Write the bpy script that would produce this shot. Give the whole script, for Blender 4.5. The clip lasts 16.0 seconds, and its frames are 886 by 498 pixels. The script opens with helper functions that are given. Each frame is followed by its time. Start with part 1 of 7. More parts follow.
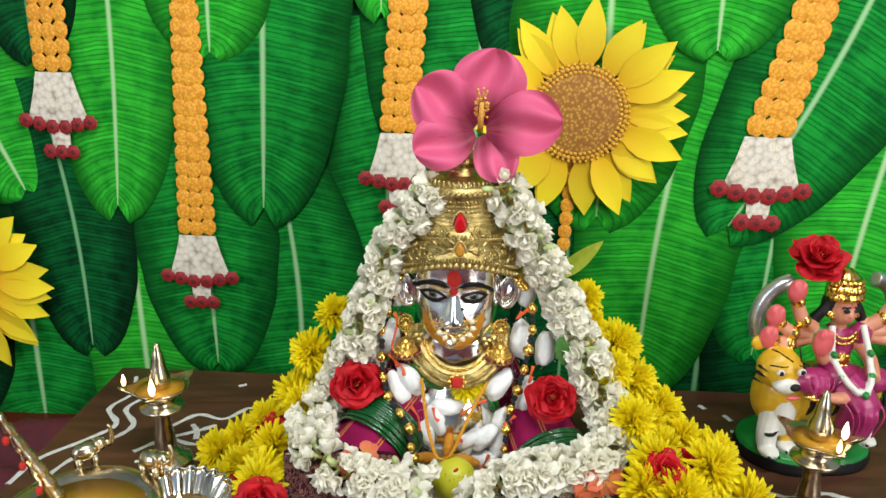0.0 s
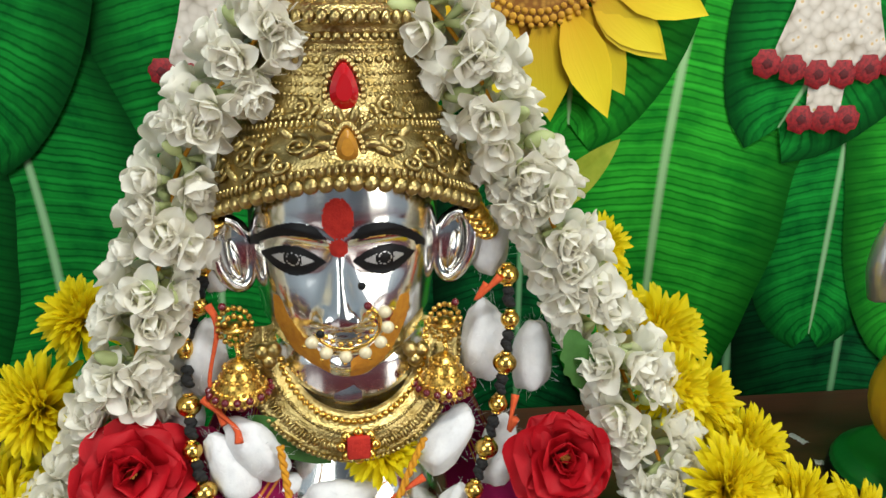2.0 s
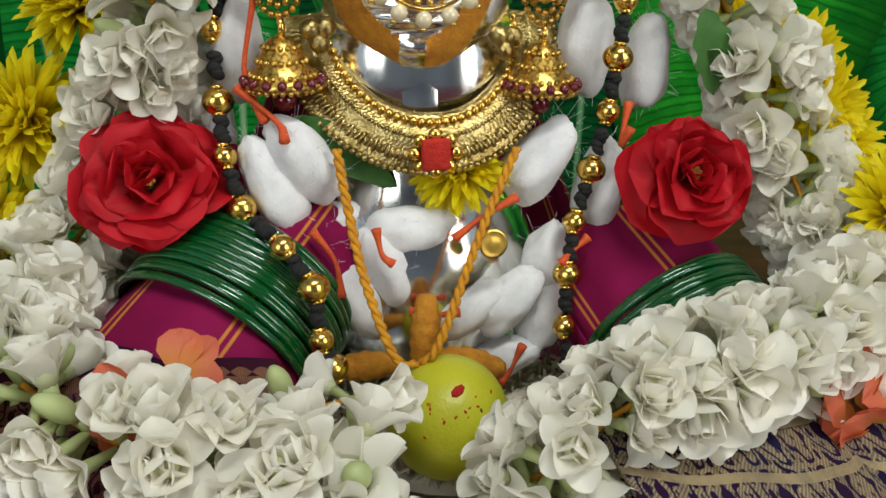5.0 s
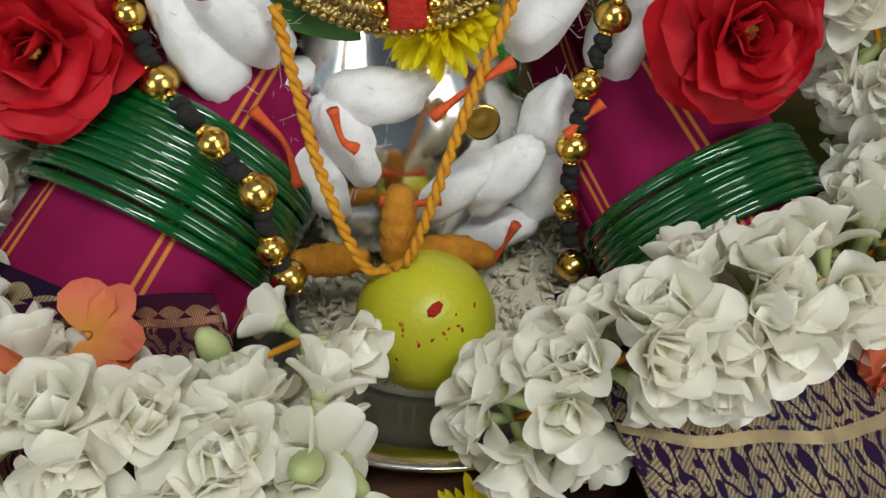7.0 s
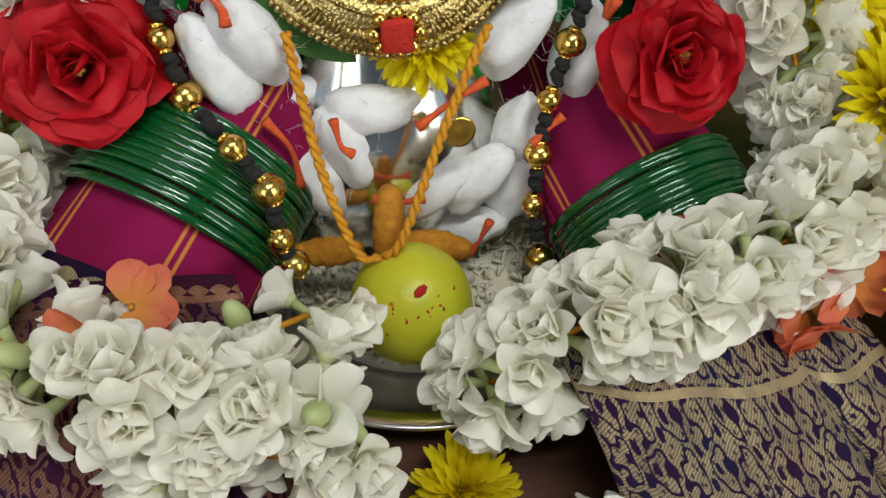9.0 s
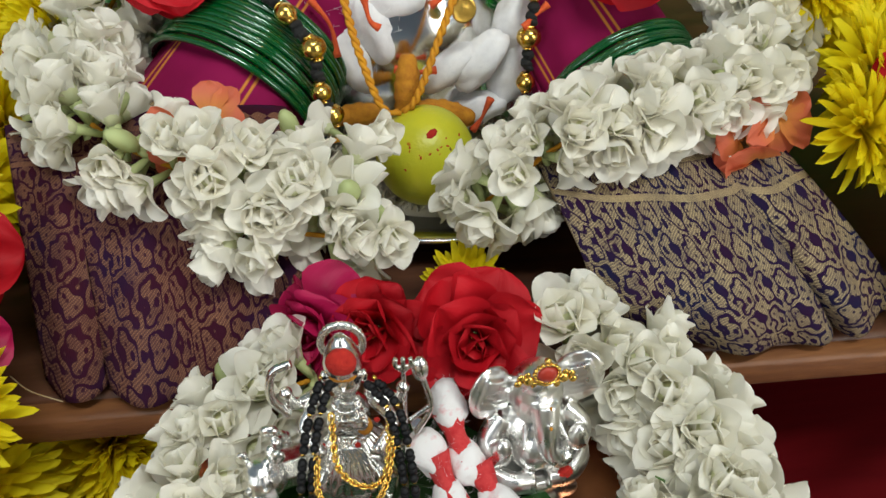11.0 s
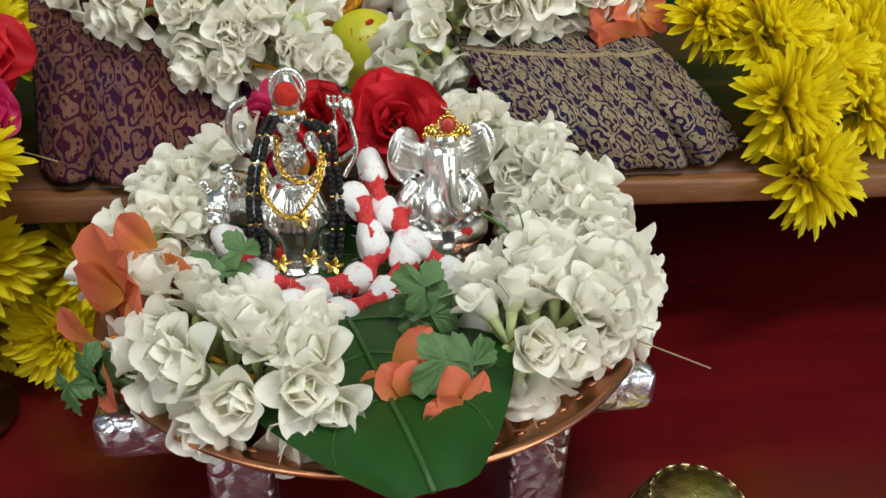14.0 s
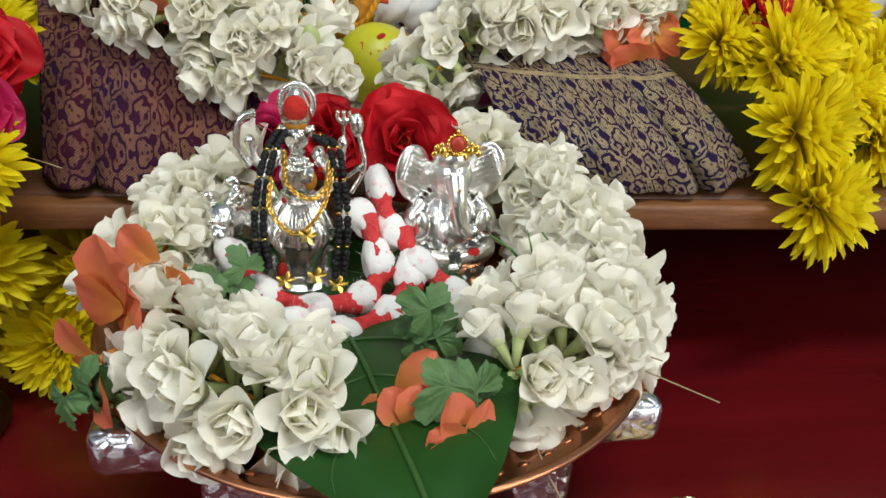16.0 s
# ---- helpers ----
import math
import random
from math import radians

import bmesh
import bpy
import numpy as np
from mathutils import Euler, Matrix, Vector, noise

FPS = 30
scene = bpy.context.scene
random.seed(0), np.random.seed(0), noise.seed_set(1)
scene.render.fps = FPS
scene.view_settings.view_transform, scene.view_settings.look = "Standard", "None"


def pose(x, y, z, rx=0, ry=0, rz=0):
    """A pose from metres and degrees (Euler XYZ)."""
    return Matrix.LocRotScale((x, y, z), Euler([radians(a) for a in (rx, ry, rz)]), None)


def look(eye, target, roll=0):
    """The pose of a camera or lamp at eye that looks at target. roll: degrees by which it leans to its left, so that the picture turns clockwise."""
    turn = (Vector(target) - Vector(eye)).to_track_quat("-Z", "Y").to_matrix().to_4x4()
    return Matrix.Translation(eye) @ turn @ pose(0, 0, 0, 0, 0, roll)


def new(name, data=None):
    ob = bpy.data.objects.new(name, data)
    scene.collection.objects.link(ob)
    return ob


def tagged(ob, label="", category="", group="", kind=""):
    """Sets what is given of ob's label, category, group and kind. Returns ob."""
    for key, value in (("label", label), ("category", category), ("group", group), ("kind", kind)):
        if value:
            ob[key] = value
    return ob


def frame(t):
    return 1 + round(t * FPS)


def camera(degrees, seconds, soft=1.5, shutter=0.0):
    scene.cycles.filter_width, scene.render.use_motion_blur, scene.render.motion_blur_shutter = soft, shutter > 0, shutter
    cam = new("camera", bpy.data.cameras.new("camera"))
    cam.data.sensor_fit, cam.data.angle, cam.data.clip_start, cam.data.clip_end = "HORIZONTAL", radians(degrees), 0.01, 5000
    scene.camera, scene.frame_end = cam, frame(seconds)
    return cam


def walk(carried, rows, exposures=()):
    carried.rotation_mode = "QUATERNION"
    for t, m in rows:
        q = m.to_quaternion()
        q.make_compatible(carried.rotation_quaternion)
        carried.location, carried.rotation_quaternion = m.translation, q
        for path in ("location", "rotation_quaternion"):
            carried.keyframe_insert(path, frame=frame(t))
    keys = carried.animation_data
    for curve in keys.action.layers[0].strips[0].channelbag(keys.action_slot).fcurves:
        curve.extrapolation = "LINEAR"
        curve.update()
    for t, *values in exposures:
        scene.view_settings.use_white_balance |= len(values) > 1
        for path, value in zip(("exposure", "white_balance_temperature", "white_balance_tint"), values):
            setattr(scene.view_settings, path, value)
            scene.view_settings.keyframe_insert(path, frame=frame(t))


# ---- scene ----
cam = camera(59.2, 16.0)
PATH = [
    (0, (0.005, 0.009, 0.436), (-0.006, 1.917, -0.163), 1.2),
    (0.5, (-0.033, 0.129, 0.419), (0.096, 2.034, -0.175), 1.1),
    (1, (-0.032, 0.249, 0.391), (0.266, 2.122, -0.244), 1.1),
    (1.5, (0.005, 0.349, 0.332), (0.357, 2.21, -0.313), 0.2),
    (2, (0.006, 0.42, 0.26), (0.307, 2.303, -0.341), 0.2),
    (2.5, (0.002, 0.459, 0.244), (0.254, 2.361, -0.322), 0.5),
    (3, (-0.002, 0.469, 0.239), (0.261, 2.367, -0.334), 0.3),
    (3.5, (-0.011, 0.465, 0.229), (0.274, 2.352, -0.37), 0.2),
    (4, (-0.014, 0.454, 0.205), (0.277, 2.328, -0.43), 0.2),
    (4.5, (-0.024, 0.451, 0.164), (0.282, 2.307, -0.515), 0.4),
    (5, (-0.024, 0.47, 0.137), (0.265, 2.288, -0.646), 0.3),
    (5.2, (-0.024, 0.478, 0.134), (0.257, 2.28, -0.688), 0.1),
    (7.3, (0.0, 0.549, 0.176), (0.202, 1.949, -1.239), -0.0),
    (7.5, (-0.005, 0.541, 0.187), (0.219, 1.947, -1.216), 0.8),
    (8, (-0.009, 0.534, 0.186), (0.271, 1.961, -1.188), 2.1),
    (8.2, (-0.009, 0.532, 0.187), (0.274, 1.964, -1.181), 2.1),
    (10.3, (-0.013, 0.455, 0.168), (0.225, 1.923, -1.169), 0.2),
    (10.5, (-0.016, 0.445, 0.167), (0.224, 1.924, -1.158), 0.3),
    (11, (-0.018, 0.404, 0.166), (0.194, 1.922, -1.119), -0.1),
    (11.5, (-0.012, 0.374, 0.112), (0.214, 1.959, -1.088), 0.2),
    (12, (-0.009, 0.355, 0.067), (0.236, 2.0, -1.045), 0.3),
    (12.5, (-0.011, 0.312, 0.068), (0.248, 1.995, -0.98), 0.7),
    (13, (-0.019, 0.281, 0.078), (0.264, 1.991, -0.92), 1.1),
    (13.5, (-0.02, 0.266, 0.083), (0.292, 1.983, -0.895), 1.5),
    (14, (-0.019, 0.258, 0.084), (0.306, 1.974, -0.891), 2.0),
    (14.5, (-0.024, 0.268, 0.084), (0.301, 1.983, -0.894), 2.8),
    (15, (-0.02, 0.268, 0.08), (0.302, 1.988, -0.887), 3.4),
    (15.5, (-0.02, 0.266, 0.084), (0.305, 1.992, -0.873), 3.8),
    (16, (-0.021, 0.265, 0.085), (0.307, 1.994, -0.866), 3.9),
]
walk(cam, [(t, look(eye, target, roll)) for t, eye, target, roll in PATH],
     exposures=[(0, -0.06), (2, -0.24), (3.5, -0.36), (5, -0.58), (8, -0.64), (10.5, -0.50), (12.5, -0.38), (16, -0.26)])

# ---- world and lamps ----
world = bpy.data.worlds.new("room_air")
scene.world = world
world.use_nodes = True
world.node_tree.nodes["Background"].inputs[0].default_value = (0.9, 0.95, 1.0, 1)
world.node_tree.nodes["Background"].inputs[1].default_value = 0.035


def area(name, eye, target, w, h, watts, colour):
    d = bpy.data.lights.new(name, "AREA")
    d.shape, d.size, d.size_y, d.energy, d.color = "RECTANGLE", w, h, watts, colour
    o = new(name, d)
    o.matrix_world = look(eye, target)
    return o


area("window_daylight", (-1.5, -1.3, 0.95), (0.0, 0.7, 0.0), 1.1, 1.4, 29, (0.96, 1.0, 0.97))
area("tube_light", (0.3, -0.1, 1.85), (0.05, 0.7, 0.0), 1.2, 0.14, 34, (0.97, 1.0, 0.94))
area("door_daylight", (1.6, -1.1, 0.75), (0.0, 0.7, 0.0), 0.8, 1.6, 35, (1.0, 0.99, 0.93))


# ---- materials ----
class Mat:
    """A node material with a principled surface."""

    def __init__(self, name, colour, rough=0.5, metal=0.0, spec=0.5):
        self.m = bpy.data.materials.new(name)
        self.m.use_nodes = True
        self.t = self.m.node_tree
        self.p = self.t.nodes["Principled BSDF"]
        self.p.inputs["Base Color"].default_value = (*colour, 1)
        self.p.inputs["Roughness"].default_value = rough
        self.p.inputs["Metallic"].default_value = metal
        self.p.inputs["Specular IOR Level"].default_value = spec
        self.colour = colour
        self.co = None

    def node(self, kind, **values):
        n = self.t.nodes.new(kind)
        for key, value in values.items():
            n.inputs[key.replace("_", " ")].default_value = value
        return n

    def coords(self, which="Object"):
        if which == "Object" and self.co:
            return self.co
        n = self.t.nodes.new("ShaderNodeTexCoord")
        if which == "Object":
            self.co = n.outputs[which]
        return n.outputs[which]

    def noise(self, scale, detail=4, rough=0.6, which="Object", stretch=None):
        n = self.node("ShaderNodeTexNoise", Scale=scale, Detail=detail, Roughness=rough)
        src = self.coords(which)
        if stretch:
            mp = self.node("ShaderNodeMapping")
            mp.inputs["Scale"].default_value = stretch
            self.t.links.new(src, mp.inputs[0])
            src = mp.outputs[0]
        self.t.links.new(src, n.inputs["Vector"])
        return n.outputs["Fac"]

    def ramp(self, fac, stops):
        n = self.t.nodes.new("ShaderNodeValToRGB")
        e = n.color_ramp.elements
        while len(e) < len(stops):
            e.new(0.5)
        for el, (pos, col) in zip(e, stops):
            el.position, el.color = pos, (*col, 1) if len(col) == 3 else col
        self.t.links.new(fac, n.inputs[0])
        return n.outputs[0]

    def mix(self, fac, a, b, blend="MIX"):
        n = self.t.nodes.new("ShaderNodeMix")
        n.data_type, n.blend_type = "RGBA", blend
        for sock, v in ((n.inputs[0], fac), (n.inputs[6], a), (n.inputs[7], b)):
            if isinstance(v, (int, float)):
                sock.default_value = v
            elif isinstance(v, tuple):
                sock.default_value = (*v, 1)
            else:
                self.t.links.new(v, sock)
        return n.outputs[2]

    def math(self, op, a, b=0.0):
        n = self.t.nodes.new("ShaderNodeMath")
        n.operation = op
        for sock, v in ((n.inputs[0], a), (n.inputs[1], b)):
            if isinstance(v, (int, float)):
                sock.default_value = v
            else:
                self.t.links.new(v, sock)
        return n.outputs[0]

    def paint(self, out):
        self.t.links.new(out, self.p.inputs["Base Color"])
        return self

    def roughen(self, fac, lo, hi):
        n = self.node("ShaderNodeMapRange", To_Min=lo, To_Max=hi)
        self.t.links.new(fac, n.inputs[0])
        self.t.links.new(n.outputs[0], self.p.inputs["Roughness"])
        return self

    def bump(self, fac, strength=0.3, dist=0.001):
        n = self.node("ShaderNodeBump", Strength=strength, Distance=dist)
        self.t.links.new(fac, n.inputs["Height"])
        if self.p.inputs["Normal"].links:
            self.t.links.new(self.p.inputs["Normal"].links[0].from_socket, n.inputs["Normal"])
        self.t.links.new(n.outputs[0], self.p.inputs["Normal"])
        return self

    def glow_through(self, colour, amount):
        """Thin petals and leaves let some light pass."""
        tr = self.t.nodes.new("ShaderNodeBsdfTranslucent")
        tr.inputs[0].default_value = (*colour, 1)
        mx = self.t.nodes.new("ShaderNodeMixShader")
        mx.inputs[0].default_value = amount
        out = self.t.nodes["Material Output"]
        self.t.links.new(self.p.outputs[0], mx.inputs[1])
        self.t.links.new(tr.outputs[0], mx.inputs[2])
        self.t.links.new(mx.outputs[0], out.inputs["Surface"])
        return self

    def rnd(self):
        return self.t.nodes.new("ShaderNodeObjectInfo").outputs["Random"]


def mottled(name, a, b, scale, rough=0.5, metal=0.0, bump=0.0, bscale=None, bdist=0.001, spec=0.5, stretch=None):
    m = Mat(name, a, rough, metal, spec)
    f = m.noise(scale, stretch=stretch)
    m.paint(m.mix(m.ramp(f, [(0.3, (0, 0, 0)), (0.7, (1, 1, 1))]), a, b))
    if bump:
        m.bump(m.noise(bscale or scale * 4, stretch=stretch), bump, bdist)
    return m


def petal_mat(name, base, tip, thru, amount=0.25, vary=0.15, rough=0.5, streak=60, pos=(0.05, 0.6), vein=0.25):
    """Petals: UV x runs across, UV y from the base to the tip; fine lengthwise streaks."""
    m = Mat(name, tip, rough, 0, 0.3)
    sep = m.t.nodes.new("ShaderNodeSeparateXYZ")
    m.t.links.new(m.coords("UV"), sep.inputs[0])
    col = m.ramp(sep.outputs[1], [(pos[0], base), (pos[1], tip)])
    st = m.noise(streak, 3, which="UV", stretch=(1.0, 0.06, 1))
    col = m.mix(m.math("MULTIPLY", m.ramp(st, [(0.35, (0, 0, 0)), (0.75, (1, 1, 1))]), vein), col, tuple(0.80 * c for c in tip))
    hs = m.t.nodes.new("ShaderNodeHueSaturation")
    m.t.links.new(col, hs.inputs["Color"])
    v = m.node("ShaderNodeMapRange", To_Min=1 - vary, To_Max=1 + vary * 0.4)
    m.t.links.new(m.rnd(), v.inputs[0])
    m.t.links.new(v.outputs[0], hs.inputs["Value"])
    m.paint(hs.outputs[0]).bump(st, 0.35, 0.0006)
    m.glow_through(thru, amount)
    return m


MOGRA = petal_mat("jasmine_petal", (0.68, 0.72, 0.42), (0.965, 0.945, 0.865), (0.98, 0.94, 0.78), 0.30, 0.04, 0.5, pos=(0.0, 0.2), vein=0.08)
BUD = petal_mat("jasmine_bud", (0.50, 0.58, 0.24), (0.90, 0.89, 0.70), (0.7, 0.75, 0.4), 0.15, 0.12, pos=(0.0, 0.6))
MUM = petal_mat("chrysanthemum_petal", (0.86, 0.62, 0.008), (0.97, 0.83, 0.014), (0.98, 0.84, 0.02), 0.42, 0.10, 0.5)
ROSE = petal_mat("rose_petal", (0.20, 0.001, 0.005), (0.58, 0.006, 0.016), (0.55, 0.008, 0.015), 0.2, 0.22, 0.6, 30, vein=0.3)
PINKROSE = petal_mat("magenta_petal", (0.3, 0.005, 0.05), (0.5, 0.012, 0.09), (0.5, 0.02, 0.08), 0.15, 0.1, 0.42, 30)
HIBI = petal_mat("hibiscus_petal", (0.14, 0.002, 0.02), (0.74, 0.12, 0.26), (0.8, 0.15, 0.3), 0.22, 0.05, 0.5, 26, pos=(0.20, 0.46), vein=0.5)
CORAL = petal_mat("crossandra_petal", (0.8, 0.35, 0.06), (0.72, 0.17, 0.09), (0.75, 0.2, 0.08), 0.25, 0.1, 0.5, 30)
STAMEN = mottled("pollen_yellow", (0.8, 0.5, 0.08), (0.6, 0.25, 0.05), 400, 0.7)
GREENLEAF = mottled("fresh_leaf", (0.035, 0.11, 0.02), (0.06, 0.17, 0.035), 60, 0.55, bump=0.3, bscale=200, bdist=0.001, spec=0.25)
PALELEAF = mottled("soft_leaf", (0.045, 0.115, 0.032), (0.10, 0.19, 0.06), 150, 0.6, bump=0.5, bscale=350, bdist=0.001)
STEM = mottled("green_stem", (0.10, 0.20, 0.03), (0.2, 0.3, 0.06), 200, 0.5)

SILVER = Mat("polished_silver", (0.86, 0.85, 0.82), 0.13, 1.0)
_f = SILVER.noise(90, 5)
SILVER.roughen(_f, 0.06, 0.24).bump(SILVER.noise(400, 3), 0.05, 0.0004)
CASTSILVER = Mat("cast_silver", (0.84, 0.83, 0.80), 0.2, 1.0)
_f = CASTSILVER.noise(1100, 4)
CASTSILVER.roughen(_f, 0.12, 0.30).bump(_f, 0.22, 0.0006)
SATINSILVER = Mat("satin_silver", (0.88, 0.87, 0.85), 0.3, 1.0)
_f = SATINSILVER.noise(150, 4)
SATINSILVER.roughen(_f, 0.2, 0.38).bump(SATINSILVER.noise(500, 3), 0.08, 0.0004)
GOLD = Mat("antique_gold", (0.6, 0.45, 0.17), 0.3, 1.0)
_f = GOLD.noise(140, 4)
GOLD.paint(GOLD.mix(GOLD.ramp(_f, [(0.35, (0, 0, 0)), (0.7, (1, 1, 1))]), (0.29, 0.205, 0.062), (0.60, 0.47, 0.20)))
_w = GOLD.node("ShaderNodeTexVoronoi", Scale=800.0)
GOLD.t.links.new(GOLD.coords(), _w.inputs["Vector"])
GOLD.roughen(_f, 0.27, 0.42).bump(_w.outputs["Distance"], 0.4, 0.0006)
BRIGHTGOLD = Mat("bright_gold", (0.86, 0.56, 0.13), 0.18, 1.0)
BRIGHTGOLD.roughen(BRIGHTGOLD.noise(300), 0.12, 0.3).bump(BRIGHTGOLD.noise(900), 0.1, 0.0004)
FILIGREE = Mat("filigree_gold", (0.7, 0.43, 0.09), 0.3, 1.0)
_w = FILIGREE.node("ShaderNodeTexVoronoi", Scale=900.0)
FILIGREE.t.links.new(FILIGREE.coords(), _w.inputs["Vector"])
# Crevice shade is put into the colour: brown along the sunken cell edges.
FILIGREE.paint(FILIGREE.mix(FILIGREE.ramp(_w.outputs["Distance"], [(0.4, (0, 0, 0)), (0.75, (1, 1, 1))]), (0.82, 0.53, 0.12), (0.3, 0.16, 0.03)))
FILIGREE.bump(_w.outputs["Distance"], -0.8, 0.0009)
BRASS = mottled("worn_brass", (0.66, 0.57, 0.40), (0.50, 0.41, 0.27), 60, 0.24, 1.0, 0.1, 500, 0.0005)
COPPER = mottled("copper_plate_metal", (0.56, 0.25, 0.13), (0.42, 0.17, 0.09), 50, 0.3, 1.0, 0.15, 300, 0.0006)
STEEL = Mat("stainless_steel", (0.66, 0.66, 0.66), 0.2, 1.0)
STEEL.roughen(STEEL.noise(80), 0.14, 0.3)
FOIL = Mat("embossed_silver_foil", (0.74, 0.73, 0.78), 0.25, 1.0)
_v = FOIL.node("ShaderNodeTexVoronoi", Scale=120.0)
_v.feature = "DISTANCE_TO_EDGE"
FOIL.t.links.new(FOIL.coords(), _v.inputs["Vector"])
FOIL.bump(_v.outputs["Distance"], 0.6, 0.003).bump(FOIL.noise(300, 5), 0.4, 0.0012)
BLACK = Mat("black_enamel", (0.007, 0.007, 0.008), 0.5, 0, 0.25)
KUMKUM = mottled("red_kumkum_powder", (0.42, 0.012, 0.008), (0.58, 0.03, 0.015), 300, 0.9, bump=0.8, bscale=900, bdist=0.001)
TURMERIC = mottled("turmeric_paste", (0.62, 0.27, 0.015), (0.45, 0.16, 0.01), 260, 0.85, bump=0.8, bscale=900, bdist=0.001)
EYEWHITE = Mat("eye_enamel", (0.55, 0.55, 0.55), 0.3, 0.3)
HAIRBLACK = Mat("matt_black_paint", (0.015, 0.013, 0.012), 0.5)
RUBY = Mat("ruby_stone", (0.5, 0.004, 0.008), 0.06, 0, 0.8)
RUBY.p.inputs["Coat Weight"].default_value = 0.6
GARNET = Mat("garnet_bead", (0.12, 0.004, 0.01), 0.12, 0, 0.7)
AMBER = mottled("amber_enamel", (0.55, 0.26, 0.03), (0.42, 0.17, 0.02), 400, 0.3)
PEARL = Mat("cream_pearl", (0.78, 0.68, 0.45), 0.2, 0.1, 0.6)
BLACKCORD = mottled("black_cord", (0.008, 0.008, 0.008), (0.02, 0.02, 0.02), 500, 0.85, bump=0.9, bscale=1500, bdist=0.001)
YELLOWCORD = mottled("turmeric_thread", (0.72, 0.33, 0.01), (0.55, 0.22, 0.01), 300, 0.8, bump=0.6, bscale=900, bdist=0.001)
ORANGETHREAD = mottled("orange_thread", (0.75, 0.13, 0.03), (0.65, 0.07, 0.02), 500, 0.85, bump=0.6, bscale=1200, bdist=0.001)
REDTHREAD = mottled("red_dyed_cotton", (0.52, 0.015, 0.02), (0.65, 0.06, 0.06), 400, 0.9, bump=0.6, bscale=1200, bdist=0.001)
COTTON = mottled("white_cotton", (0.82, 0.82, 0.83), (0.72, 0.72, 0.74), 250, 0.95, bump=0.35, bscale=900, bdist=0.0008, spec=0.1)
PINKCOTTON = Mat("cotton_dyed_at_ends", (0.8, 0.78, 0.78), 0.95, 0, 0.1)
_f = PINKCOTTON.noise(160)
PINKCOTTON.paint(PINKCOTTON.mix(PINKCOTTON.ramp(_f, [(0.55, (0, 0, 0)), (0.75, (1, 1, 1))]), (0.80, 0.78, 0.78), (0.75, 0.42, 0.44)))
PINKCOTTON.bump(PINKCOTTON.noise(800), 0.3, 0.0008)
LEMON = mottled("lemon_peel", (0.66, 0.62, 0.03), (0.52, 0.54, 0.03), 45, 0.35, bump=0.35, bscale=500, bdist=0.0008)
BANGLE = Mat("green_glass", (0.001, 0.10, 0.020), 0.03, 0, 0.8)
BANGLE.p.inputs["Transmission Weight"].default_value = 0.3
BANGLE.p.inputs["Coat Weight"].default_value = 0.7
WOOD = Mat("dark_table_wood", (0.06, 0.025, 0.015), 0.38)
_f = WOOD.noise(9, 6, stretch=(1, 7, 7))
WOOD.paint(WOOD.mix(WOOD.ramp(_f, [(0.3, (0, 0, 0)), (0.75, (1, 1, 1))]), (0.042, 0.014, 0.007), (0.125, 0.046, 0.020)))
WOOD.roughen(_f, 0.42, 0.62).bump(WOOD.noise(60, stretch=(1, 8, 8)), 0.15, 0.001)
EDGEWOOD = mottled("plank_edge_wood", (0.24, 0.095, 0.032), (0.14, 0.050, 0.018), 30, 0.5, bump=0.3, bscale=120, stretch=(1, 6, 6))
REDFLOOR = Mat("red_polished_floor", (0.12, 0.008, 0.010), 0.25)
_f = REDFLOOR.noise(5, 5, stretch=(1, 8, 1))
REDFLOOR.paint(REDFLOOR.mix(_f, (0.040, 0.0016, 0.0026), (0.150, 0.0065, 0.009)))
REDFLOOR.roughen(REDFLOOR.noise(30), 0.16, 0.3).bump(REDFLOOR.noise(200), 0.05, 0.0006)
CLOTH = mottled("maroon_cloth", (0.06, 0.006, 0.012), (0.10, 0.01, 0.018), 40, 0.85, bump=0.3, bscale=600)
CHALK = mottled("rice_flour_lines", (0.75, 0.74, 0.72), (0.55, 0.53, 0.5), 200, 0.95, bump=0.8, bscale=800)
PLASTER = mottled("pale_blue_plaster", (0.42, 0.50, 0.58), (0.37, 0.45, 0.53), 4, 0.9, bump=0.1, bscale=60)


from mathutils import bvhtree


# ---- mesh helpers ----
def thing(name, label, category, group="", kind="", at=(0, 0, 0)):
    o = new(name)
    o.location = at
    return tagged(o, label, category, group, kind)


def mesh(name, bm, mats, smooth=True):
    me = bpy.data.meshes.new(name)
    bm.to_mesh(me)
    bm.free()
    for m in mats if isinstance(mats, (list, tuple)) else [mats]:
        me.materials.append(m.m)
    if smooth:
        me.shade_smooth()
    return me


def part(name, bm, mats, parent=None, label="", smooth=True):
    """Links a bmesh, or a mesh, as one object under a thing or a part."""
    me = bm if isinstance(bm, bpy.types.Mesh) else mesh(name, bm, mats, smooth)
    o = new(name, me)
    o.parent = parent
    if label:
        o["label"] = label
    return o


